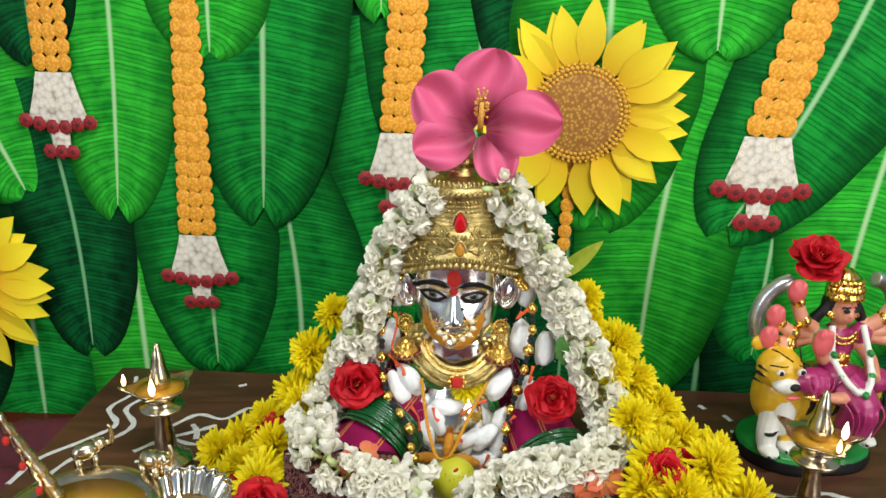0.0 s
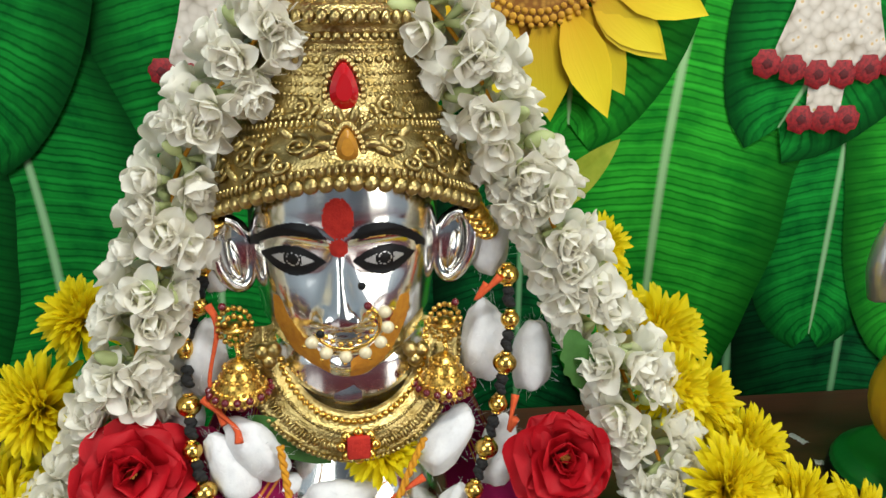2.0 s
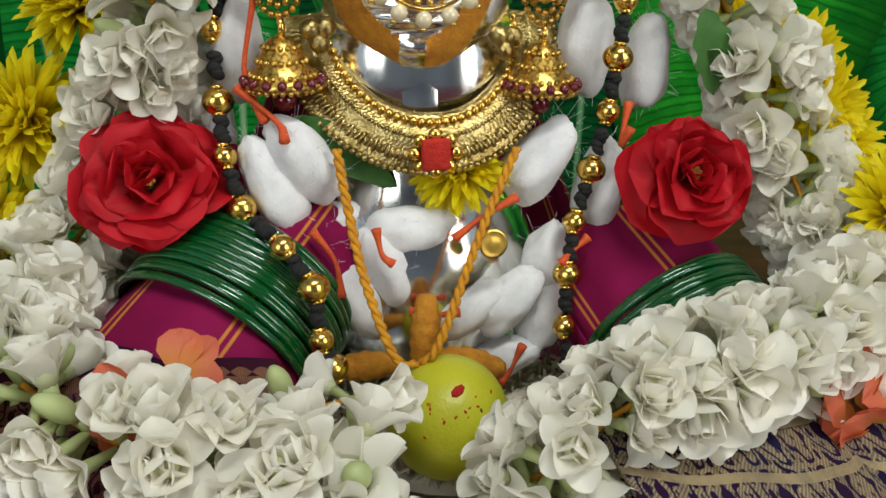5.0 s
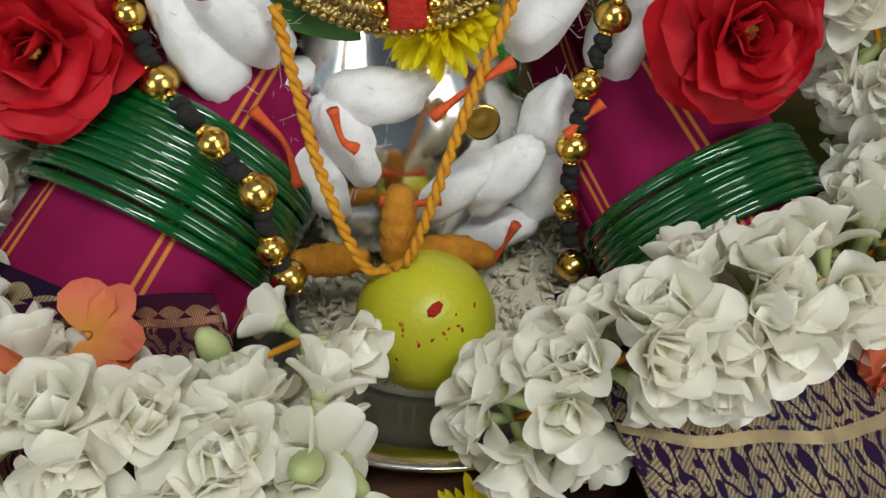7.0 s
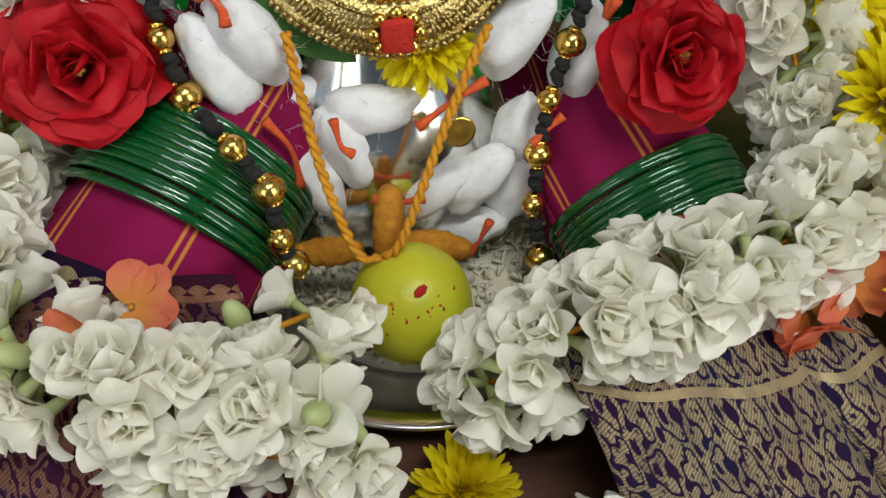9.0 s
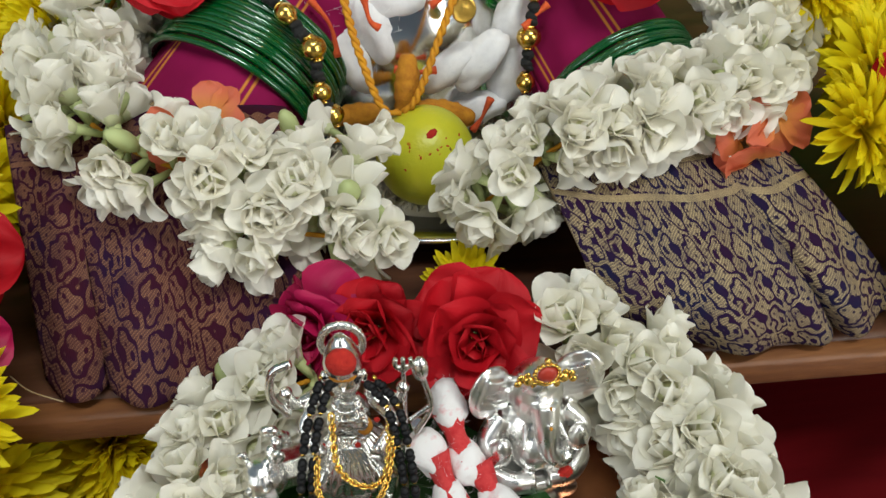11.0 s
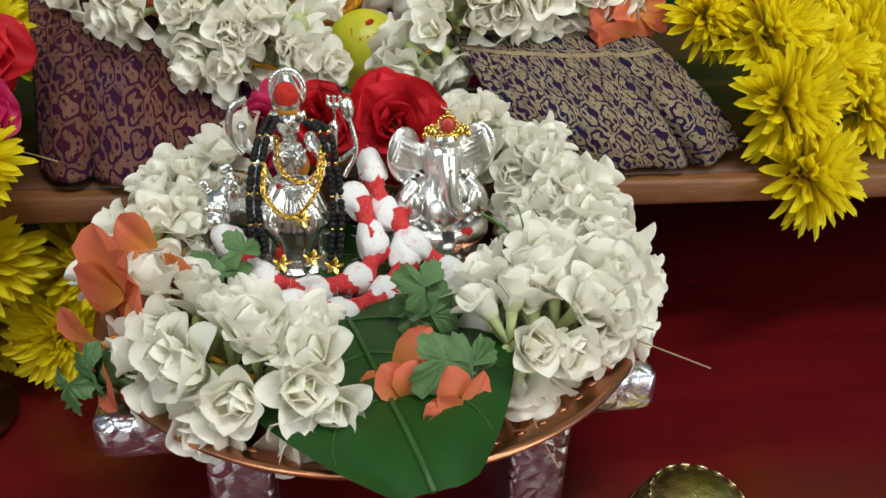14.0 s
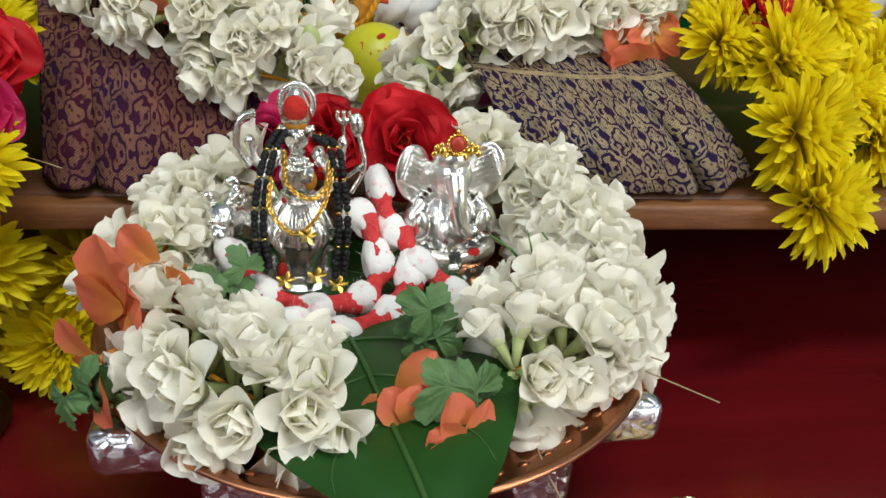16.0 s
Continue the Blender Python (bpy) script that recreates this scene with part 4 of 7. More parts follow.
for s in (-1, 1):
    for a, z, size, turns in ((0.34, 0.190, 0.0068, 1.4), (0.56, 0.185, 0.0072, -1.3), (0.78, 0.189, 0.0066, 1.4), (0.98, 0.184, 0.006, -1.3), (1.2, 0.187, 0.006, 1.3), (0.42, 0.1795, 0.0042, -1.2), (0.70, 0.1790, 0.004, 1.2), (0.9, 0.1955, 0.004, 1.1), (0.40, 0.215, 0.0055, 1.5), (0.62, 0.2125, 0.004, -1.3)):
        scroll(s * a, z, size, s, turns)
    for a, z, b in ((0.25, 0.184, 0.5), (0.45, 0.197, -0.6), (0.66, 0.194, 0.6), (0.86, 0.181, -0.6), (1.08, 0.193, 0.5), (0.28, 0.211, 1.0), (0.5, 0.209, 0.3)):
        bm = bmesh.new()
        ball(bm, crown_at(s * a, z, 0.0008), 0.0032, (1.6, 0.45, 0.65), Matrix.Rotation(s * a, 4, "Z") @ Matrix.Rotation(s * b, 4, "Y"), 10, 7)
        part("embossed_leaf", bm, GOLD, crown)


def drop_stone(z, w, h, mat, name, label):
    """A tear-shaped stone in a beaded setting on the crown's front."""
    base = crown_at(0, z, 0.0015)
    bm = bmesh.new()
    lay = []
    for q, y in ((1.0, 0.0), (0.95, -0.0018), (0.55, -0.0042)):
        lay.append([bm.verts.new(base + Vector((q * w * math.sin(t) * (1 - 0.35 * math.cos(t)), y, q * h * math.cos(t)))) for t in [6.2832 * k / 20 for k in range(20)]])
    for a, b in zip(lay, lay[1:]):
        for k in range(20):
            bm.faces.new((a[k], a[(k + 1) % 20], b[(k + 1) % 20], b[k]))
    bm.faces.new(lay[-1])
    bmesh.ops.recalc_face_normals(bm, faces=bm.faces)
    stone = part(name, bm, mat, crown, label, False)
    bm = bmesh.new()
    ball(bm, (0, 0, 0), 0.0017, (1, 0.8, 1), None, 7, 5)
    claw = mesh("claw_bead", bm, GOLD)
    for k in range(26):
        t = 6.2832 * k / 26
        put(part("claw_bead", claw, None, stone), Matrix.Translation(base + Vector(((w + 0.0018) * math.sin(t) * (1 - 0.35 * math.cos(t)), 0.0004, (h + 0.0018) * math.cos(t)))))


drop_stone(0.2255, 0.0062, 0.0105, RUBY, "red_stone", "faceted red drop-shaped stone")
drop_stone(0.1875, 0.0045, 0.0072, AMBER, "amber_stone", "amber drop-shaped stone")
for k in range(10):
    t = 6.2832 * (k + 0.5) / 10
    bm = bmesh.new()
    c = crown_at(0, 0.1875, 0.001) + Vector((0.0108 * math.sin(t), 0.0006, 0.0128 * math.cos(t)))
    ball(bm, c, 0.0036, (0.62, 0.5, 1.25), Matrix.Rotation(t, 4, "Y"), 10, 7)
    part("rosette_petal", bm, GOLD, crown)
for s in (-1, 1):
    for k in range(4):
        bm = bmesh.new()
        ball(bm, crown_at(s * (1.22 + 0.04 * k), 0.163 - 0.0035 * k, 0.001 + 0.002 * k), 0.0055, (1.3, 1.1, 0.6), Matrix.Rotation(s * 1.2, 4, "Z") @ Matrix.Rotation(-s * 0.5, 4, "Y"), 12, 8)
        part("side_lobe", bm, BRIGHTGOLD, crown)

# collar round the throat
collar = thing("collar_necklace", "broad embossed gold collar necklace with a red mark", "necklace", at=(0.0185, 0.80, 0.0945))
collar.scale = (1.08, 1.0, 1.0)


def collar_at(a, q):
    """q 0 at the inner rim, 1 at the outer."""
    r = 0.0325 + 0.0190 * q
    return Vector((r * 1.03 * math.sin(a), -0.0425 * math.cos(a) * (0.86 + 0.14 * q) - 0.002 * math.sin(3.14 * q), -r * 0.96 * max(-0.25, math.cos(a)) + 0.004 * (1 - q)))


bm = bmesh.new()
prev = None
for k in range(91):
    a = radians(-96 + 192 * k / 90)
    row = [bm.verts.new(collar_at(a, q) + Vector((0, (0.003 if n in (0, 9) else 0) - 0.0012 * (0.3 < q < 0.36) - 0.001 * (q > 0.9), 0))) for n, q in enumerate((0, 0, 0.1, 0.3, 0.34, 0.5, 0.7, 0.88, 1.0, 1.0))]
    if prev:
        for j in range(9):
            bm.faces.new((prev[j], row[j], row[j + 1], prev[j + 1]))
    prev = row
bmesh.ops.recalc_face_normals(bm, faces=bm.faces)
part("band", bm, GOLD, collar)
for q, n, r, name in ((0.12, 40, 0.0017, "beaded_edge"), (0.36, 96, 0.0009, "ribbed_edge"), (0.97, 70, 0.0013, "beaded_edge")):
    bm = bmesh.new()
    for k in range(n):
        ball(bm, collar_at(radians(-94 + 188 * (k + 0.5) / n), q) + Vector((0, -0.0008, 0)), r, u=7, v=5)
    part(name, bm, BRIGHTGOLD if q < 0.2 else GOLD, collar)
for k in range(30):
    a = radians(-90 + 180 * (k + 0.5) / 30)
    bm = bmesh.new()
    for o, l in ((-0.035, 0.8), (0, 1.1), (0.035, 0.8)):
        p = collar_at(a + o, 0.70)
        ball(bm, p + Vector((0, -0.001, 0)), 0.0026, (0.4, 0.4, l), Matrix.Rotation(-a - o * 8, 4, "Y"), 7, 5)
    part("palmette", bm, GOLD, collar)
for k in range(8):
    t = 6.2832 * k / 8
    bm = bmesh.new()
    ball(bm, collar_at(0, 0.62) + Vector((0.0075 * math.sin(t), -0.001, 0.0075 * math.cos(t))), 0.0026, (1, 0.7, 1), None, 8, 6)
    part("pendant_petal", bm, BRIGHTGOLD, collar)
bm = bmesh.new()
box(bm, (0.0105, 0.003, 0.0125), collar_at(0, 0.62) + Vector((0, -0.0025, 0)), None, 0.0012, 2)
part("red_mark", bm, KUMKUM, collar, "red kumkum powder mark")

# ear-rings
for s, x, z in ((-1, -0.0375, 0.113), (1, 0.0635, 0.109)):
    e = thing("earring", "gold bell-shaped hanging ear-ring with garnet beads", "ear-ring", "ear-rings", at=(x, 0.774, z))
    e.scale = (1.26, 1.26, 1.26)
    bm = bmesh.new()
    for k in range(18):
        t = 6.2832 * k / 18
        ball(bm, (0.0062 * math.sin(t), 0, 0.0075 * math.cos(t)), 0.0012, u=7, v=5)
    for k in range(10):
        t = 6.2832 * k / 10
        ball(bm, (0.0038 * math.sin(t), -0.0006, 0.0045 * math.cos(t)), 0.0013, u=7, v=5)
    ball(bm, (0, -0.0008, 0), 0.002, u=9, v=6)
    lathe(bm, [(0.0055, -0.001), (0.0058, 0.0)], 20)
    part("stud", bm, FILIGREE, e)
    bm = bmesh.new()
    ball(bm, (0.004 * s, -0.001, 0.0085), 0.0016, u=8, v=6)
    part("small_garnet", bm, GARNET, e, "dark red garnet")
    bm = bmesh.new()
    tube(bm, [(0, 0, -0.008), (0.0007, -0.001, -0.011), (0, 0, -0.0145)], 0.0011, 6)
    part("link", bm, BRIGHTGOLD, e)
    bm = bmesh.new()
    lathe(bm, [(0.001, -0.013), (0.004, -0.0145), (0.0062, -0.018), (0.0075, -0.0215), (0.0105, -0.0255), (0.0125, -0.027), (0.0115, -0.0285), (0.004, -0.027)], 32)
    for z0, r0, n in ((-0.0165, 0.0054, 16), (-0.0205, 0.0073, 20), (-0.0245, 0.0099, 26), (-0.0285, 0.0112, 30)):
        for k in range(n):
            t = 6.2832 * k / n
            ball(bm, (r0 * math.sin(t), -r0 * math.cos(t), z0), 0.00095, u=6, v=5)
    bell = part("bell", bm, FILIGREE, e)
    for k in range(16):
        t = 6.2832 * k / 16
        bm = bmesh.new()
        ball(bm, (0.0118 * math.sin(t), -0.0118 * math.cos(t), -0.0262), 0.0016, u=7, v=5)
        part("garnet", bm, GARNET, bell, "dark red garnet")
    bm = bmesh.new()
    ball(bm, (0, 0, -0.0325), 0.0037, u=12, v=9)
    part("drop", bm, GARNET, e, "dark red glass drop")
    for dx, dz in ((s * -0.009, -0.012), (s * -0.0115, -0.016), (s * -0.0135, -0.0115)):
        bm = bmesh.new()
        ball(bm, (dx, 0.002, dz), 0.0032, u=10, v=7)
        part("gold_bead", bm, GOLD, e)

# nose ring
ring = thing("nose_ring", "gold nose ring set with clear stones and cream pearls", "nose ring", at=(0.0150, 0.756, 0.1145))
ring.scale = (1.2, 1.0, 1.15)
bm = bmesh.new()
arc = [Vector((0.0125 * math.sin(radians(a)), -0.003, -0.0105 * math.cos(radians(a)) + 0.004)) for a in range(-75, 136, 10)]
tube(bm, arc, 0.0008, 6)
for p in arc[::2]:
    ball(bm, p * 0.82 + Vector((0, 0.0004, 0.0008)), 0.0012, u=7, v=5)
part("hoop", bm, BRIGHTGOLD, ring)
for k in range(7):
    a = radians(-62 + 29 * k)
    bm = bmesh.new()
    ball(bm, (0.0155 * math.sin(a), -0.0035, -0.0135 * math.cos(a) + 0.004), 0.0026, u=12, v=9)
    part("pearl", bm, PEARL, ring)
    bm = bmesh.new()
    ball(bm, (0.0188 * math.sin(a), -0.0035, -0.0165 * math.cos(a) + 0.004), 0.0009, u=6, v=5)
    part("gold_tip", bm, BRIGHTGOLD, ring)
for at, mat, nm in (((0.008, -0.0035, 0.012), GARNET, "garnet"), ((-0.0105, -0.0035, 0.001), BLACK, "black_stone"), ((0.006, -0.002, 0.020), BLACK, "nose_pin")):
    bm = bmesh.new()
    ball(bm, at, 0.0017, u=9, v=7)
    part(nm, bm, mat, ring)

# hibiscus above the crown
hib = thing("hibiscus_flower", "large pink hibiscus with a dark red throat, on the crown", "flower", at=(0.036, 0.812, 0.312))
rng = random.Random(12)
face = frame_of((-0.08, -0.93, 0.30))
for k, a in enumerate((80, 148, 205, 302, 4)):
    bm = bmesh.new()
    petals(bm, rng, 1, (0.080, 0.076, 0.068, 0.058, 0.080)[k], (0.074, 0.066, 0.060, 0.048, 0.070)[k], 32, 4, 0.08, 0.004, 0.0, radians(a), 22, 22, 0, 0.04, 0.95, 0.15)
    put(part("petal", bm, HIBI, hib), face @ Matrix.Translation((0, 0, 0.0015 * k)))
bm = bmesh.new()
tube(bm, [(0, 0, 0), (0.001, 0.007, 0.014), (0.002, 0.024, 0.030)], lambda u: 0.0032 - 0.001 * u, 8)
for k in range(46):
    u, t = rng.uniform(0.45, 1.0), rng.uniform(0, 6.28)
    ball(bm, (0.002 * u + 0.0062 * math.cos(t), 0.024 * u + 0.0045 * math.sin(t), 0.030 * u + 0.0045 * math.sin(t)), 0.0017, u=6, v=5)
for k in range(5):
    t = 1.2566 * k
    tube(bm, [(0.002, 0.024, 0.030), (0.002 + 0.005 * math.cos(t), 0.033 + 0.002 * math.sin(t), 0.036 + 0.004 * math.sin(t))], 0.0007, 5)
    ball(bm, (0.002 + 0.005 * math.cos(t), 0.0335 + 0.002 * math.sin(t), 0.0363 + 0.004 * math.sin(t)), 0.0015, u=6, v=5)
put(part("stamen", bm, STAMEN, hib, "yellow pollen-covered stamen column"), face)


# ---- white jasmine garlands of the idol ----
gar = thing("jasmine_garland", "thick white jasmine garland hung from the crown round the idol", "garland")
LEFT = [(-0.0090, 0.7850, 0.2571), (-0.0217, 0.7850, 0.2421), (-0.0382, 0.7850, 0.2225), (-0.0508, 0.7850, 0.2002), (-0.0607, 0.7850, 0.1818), (-0.0638, 0.7850, 0.1627), (-0.0714, 0.7850, 0.1407), (-0.0805, 0.7850, 0.1181), (-0.0884, 0.7850, 0.0891), (-0.0931, 0.7850, 0.0728)]
RIGHT = [(0.0570, 0.7850, 0.2601), (0.0665, 0.7850, 0.2494), (0.0777, 0.7850, 0.2339), (0.0869, 0.7850, 0.2155), (0.0965, 0.7850, 0.1964), (0.1090, 0.7850, 0.1764), (0.1195, 0.7850, 0.1556), (0.1291, 0.7850, 0.1340), (0.1390, 0.7850, 0.1114), (0.1470, 0.7850, 0.0996)]
flower_rope(gar, LEFT, 5, 0.0104, 0.0072, MOG, "jasmine", 1, 0.92, 0.12, 0.6)
flower_rope(gar, RIGHT, 5, 0.0104, 0.0076, MOG, "jasmine", 2, 0.94, 0.12, 0.6)
gar2 = thing("jasmine_garland", "white jasmine garland laid over the idol's knees with coral petals", "garland")
flower_rope(gar2, [(-0.0960, 0.797, 0.068), (-0.110, 0.796, 0.036), (-0.127, 0.780, 0.014), (-0.136, 0.750, 0.006), (-0.132, 0.716, 0.004), (-0.116, 0.688, 0.003), (-0.090, 0.668, -0.002), (-0.062, 0.660, -0.009), (-0.040, 0.658, -0.015), (-0.020, 0.662, -0.018)], 5, 0.0108, 0.0090, MOG, "jasmine", 3, 1.02, 0.08, 0.6)
flower_rope(gar2, [(0.1535, 0.775, 0.089), (0.162, 0.772, 0.066), (0.174, 0.765, 0.038), (0.182, 0.750, 0.014), (0.178, 0.718, 0.000), (0.150, 0.692, 0.000), (0.114, 0.678, 0.000), (0.084, 0.674, -0.004), (0.062, 0.671, -0.014), (0.047, 0.670, -0.028), (0.038, 0.674, -0.038)], 5, 0.0108, 0.0084, MOG, "jasmine", 4, 1.02, 0.08, 0.6)
flower_rope(gar2, [(-0.060, 0.652, -0.020), (-0.036, 0.650, -0.030), (-0.014, 0.654, -0.030)], 5, 0.011, 0.009, MOG, "jasmine", 5, 1.02, 0.06, 0.6)
flower_rope(gar2, [(-0.040, 0.680, -0.008), (-0.030, 0.682, -0.004), (-0.020, 0.690, -0.010)], 3, 0.012, 0.007, MOG, "jasmine", 6, 0.92, 0.15, 0.6)


def crossandra(owner, at, normal, seed, size=1.0):
    rng, bm = random.Random(seed), bmesh.new()
    petals(bm, rng, 5, 0.020, 0.016, 35, -5, 0.1, 0.001, 0, rng.uniform(0, 6), 5, 5, 0, 0.25, 0.8, 0.12, 3.9)
    tube(bm, [(0, 0, -0.012), (0, 0, 0)], 0.0013, 6, 0)
    put(part("coral_flower", bm, CORAL, owner, "crumpled coral-orange flower"), Matrix.Translation(at) @ frame_of(normal, rng.uniform(0, 6)) @ Matrix.Scale(size, 4))


for i, (at, nrm) in enumerate((((-0.072, 0.684, 0.008), (0.3, -0.7, 0.6)), ((-0.082, 0.672, 0.004), (-0.3, -0.8, 0.3)), ((0.150, 0.672, -0.014), (0.2, -0.9, 0.3)), ((0.165, 0.678, -0.006), (0.4, -0.8, 0.4)), ((0.156, 0.668, -0.024), (0.1, -1, -0.3)))):
    crossandra(gar2, at, nrm, i + 20, 0.8 if i < 2 else 1.05)


# ---- sari, arms and bangles ----
def sari_mat(name, ground, thread, zari):
    """Woven brocade: UV in metres times a hundred; curling vines, lozenges and a toothed border in metal thread."""
    m = Mat(name, ground, 0.75, 0, 0.12)
    uvs = m.coords("UV")
    sep = m.t.nodes.new("ShaderNodeSeparateXYZ")
    m.t.links.new(uvs, sep.inputs[0])
    u, v = sep.outputs[0], sep.outputs[1]
    warp = m.noise(0.8, 3, which="UV")

    def sine(x, k, shift=0.0):
        return m.math("SINE", m.math("ADD", m.math("MULTIPLY", x, k), shift))

    # damask: contour bands of a repeating figure, with leafy edges and toothed filling
    figure = m.math("MULTIPLY", sine(u, 2.7), sine(v, 2.3, 0.9))
    leafy = m.math("MULTIPLY", m.math("MULTIPLY", sine(u, 8.3, 0.4), sine(v, 7.4)), 0.34)
    curls = m.math("MULTIPLY", sine(m.math("ADD", u, m.math("MULTIPLY", figure, 0.6)), 5.6, 1.2), 0.24)
    lines = m.math("ADD", m.math("ADD", figure, leafy), m.math("ADD", curls, m.math("MULTIPLY", warp, 0.35)))
    bands = m.ramp(m.math("ADD", m.math("MULTIPLY", m.math("SINE", m.math("MULTIPLY", lines, 7.0)), 0.5), 0.5), [(0.30, (0, 0, 0)), (0.38, (1, 1, 1))])
    spots = m.ramp(m.math("MULTIPLY", sine(u, 15.0), sine(v, 13.0)), [(0.62, (1, 1, 1)), (0.78, (0.15, 0.15, 0.15))])
    hatch = sine(m.math("ADD", m.math("MULTIPLY", u, 0.7), m.math("ADD", v, m.math("MULTIPLY", warp, 0.25))), 62.0)
    motif = m.math("MULTIPLY", m.math("MULTIPLY", bands, spots), m.ramp(hatch, [(0.0, (0.5, 0.5, 0.5)), (0.4, (1, 1, 1))]))
    weave = m.math("SINE", m.math("MULTIPLY", u, 95.0))
    weave2 = m.math("SINE", m.math("MULTIPLY", v, 60.0))
    mask = m.math("MULTIPLY", motif, m.ramp(m.math("MULTIPLY", weave, weave2), [(0.2, (0.55, 0.55, 0.55)), (0.6, (1, 1, 1))]))
    vv = m.math("DIVIDE", v, 11.0)
    rows = m.ramp(vv, [(0.0, (0, 0, 0)), (0.36, (0, 0, 0)), (0.365, (1, 1, 1)), (0.385, (1, 1, 1)), (0.39, (0, 0, 0)), (0.47, (0, 0, 0)), (0.475, (1, 1, 1)), (0.49, (1, 1, 1)), (0.495, (0.35, 0.35, 0.35))])
    teeth = m.math("LESS_THAN", m.math("ABSOLUTE", m.math("SUBTRACT", vv, 0.345)), m.math("MULTIPLY", m.math("ABSOLUTE", m.math("SINE", m.math("MULTIPLY", u, 4.2))), 0.022))
    field = m.ramp(vv, [(0.0, (0, 0, 0)), (0.385, (0, 0, 0)), (0.39, (1, 1, 1))])
    mask = m.math("MAXIMUM", m.math("MULTIPLY", mask, field), m.math("MULTIPLY", m.math("MAXIMUM", m.math("GREATER_THAN", rows, 0.6), teeth), m.ramp(weave, [(0.2, (0.5, 0.5, 0.5)), (0.6, (1, 1, 1))])))
    worn = m.ramp(m.noise(0.9, 4, which="UV"), [(0.3, (0.45, 0.45, 0.45)), (0.6, (1, 1, 1))])
    mask = m.math("MULTIPLY", mask, worn)
    base = m.mix(m.ramp(m.noise(0.35, 3, which="UV"), [(0.4, (0, 0, 0)), (0.65, (1, 1, 1))]), ground, thread)
    m.paint(m.mix(mask, base, zari))
    m.t.links.new(m.math("MULTIPLY", mask, 0.6), m.p.inputs["Metallic"])
    m.roughen(mask, 0.92, 0.38)
    m.bump(mask, 0.5, 0.0006).bump(weave, 0.12, 0.0003)
    return m


# Same cloth twice: the second puts the left fold's different light into its colours.
ZARI = sari_mat("purple_gold_brocade", (0.022, 0.006, 0.028), (0.010, 0.010, 0.040), (0.58, 0.45, 0.24))
ZARIDIM = sari_mat("brocade_dim_copy", (0.040, 0.006, 0.016), (0.022, 0.007, 0.030), (0.33, 0.16, 0.09))
SILK = Mat("maroon_silk", (0.19, 0.006, 0.045), 0.8, 0, 0.15)
_sep = SILK.t.nodes.new("ShaderNodeSeparateXYZ")
SILK.t.links.new(SILK.coords("UV"), _sep.inputs[0])
_st = SILK.math("SINE", SILK.math("MULTIPLY", _sep.outputs[0], 6.2832))
_st2 = SILK.math("SINE", SILK.math("ADD", SILK.math("MULTIPLY", _sep.outputs[0], 6.2832), 0.5))
_line = SILK.math("MAXIMUM", SILK.ramp(_st, [(0.992, (0, 0, 0)), (0.998, (1, 1, 1))]), SILK.ramp(_st2, [(0.992, (0, 0, 0)), (0.998, (1, 1, 1))]))
SILK.paint(SILK.mix(_line, SILK.mix(SILK.noise(30, 3), (0.17, 0.003, 0.042), (0.29, 0.007, 0.080)), (0.60, 0.22, 0.04)))
SILK.bump(SILK.math("SINE", SILK.math("MULTIPLY", _sep.outputs[1], 220.0)), 0.15, 0.0004)


def drape(name, fn, nu, nv, mat, owner, scale, thick=0.0025, label="", start=0.0):
    """A cloth sheet from fn(u, v), both 0..1; UV in the given size, and a back for thickness."""
    bm = bmesh.new()
    uv = bm.loops.layers.uv.verify()
    g = [[bm.verts.new(fn(i / nu, j / nv)) for j in range(nv + 1)] for i in range(nu + 1)]
    for i in range(nu):
        for j in range(nv):
            f = bm.faces.new((g[i][j], g[i + 1][j], g[i + 1][j + 1], g[i][j + 1]))
            for lp, (a, b) in zip(f.loops, ((i, j), (i + 1, j), (i + 1, j + 1), (i, j + 1))):
                lp[uv].uv = (a / nu * scale[0], start + b / nv * scale[1])
    bmesh.ops.recalc_face_normals(bm, faces=bm.faces)
    bmesh.ops.solidify(bm, geom=bm.faces[:], thickness=thick)
    return part(name, bm, mat, owner, label)


sari = thing("sari_dress", "maroon silk sari with purple and gold brocade borders", "sari")


def knee_left(u, v):
    """u across, v from the lap down to the hem."""
    x = -0.150 + (0.100 + 0.030 * v) * u + 0.012 * (v - 0.5) * (1 - 2 * u)
    bulge = math.sin(math.pi * min(1, max(0, 0.06 + 0.9 * u))) ** 0.22
    y = 0.702 - 0.092 * v ** 1.15 * (0.45 + 0.55 * bulge)
    z = -0.008 - 0.064 * (v ** 1.5) + 0.010 * bulge * (1 - v)
    y += 0.0035 * math.sin(26 * u + 2 * v) * v + 0.007 * math.exp(-((u - 0.20) / 0.03) ** 2) * v + 0.008 * math.exp(-((u - 0.84) / 0.025) ** 2) * v
    return (x, y, z)


def knee_right(u, v):
    left, right = 0.055 + 0.026 * v, 0.160 + 0.050 * v
    x = left + (right - left) * u
    bulge = math.sin(math.pi * min(1, max(0, 0.08 + 0.86 * u))) ** 0.22
    y = 0.700 - 0.096 * math.sin(min(1.75 * v, 1.5708)) * (0.4 + 0.6 * bulge)
    z = -0.020 - 0.040 * v ** 1.4 - 0.012 * math.sin(2.4 * u) * v + 0.006 * bulge * (1 - v)
    y += 0.003 * math.sin(20 * u + 3 * v) * v + 0.012 * math.exp(-((u - 0.70 - 0.05 * v) / 0.035) ** 2) * v - 0.006 * math.exp(-((u - 0.83) / 0.06) ** 2) * v
    return (x, y, z)


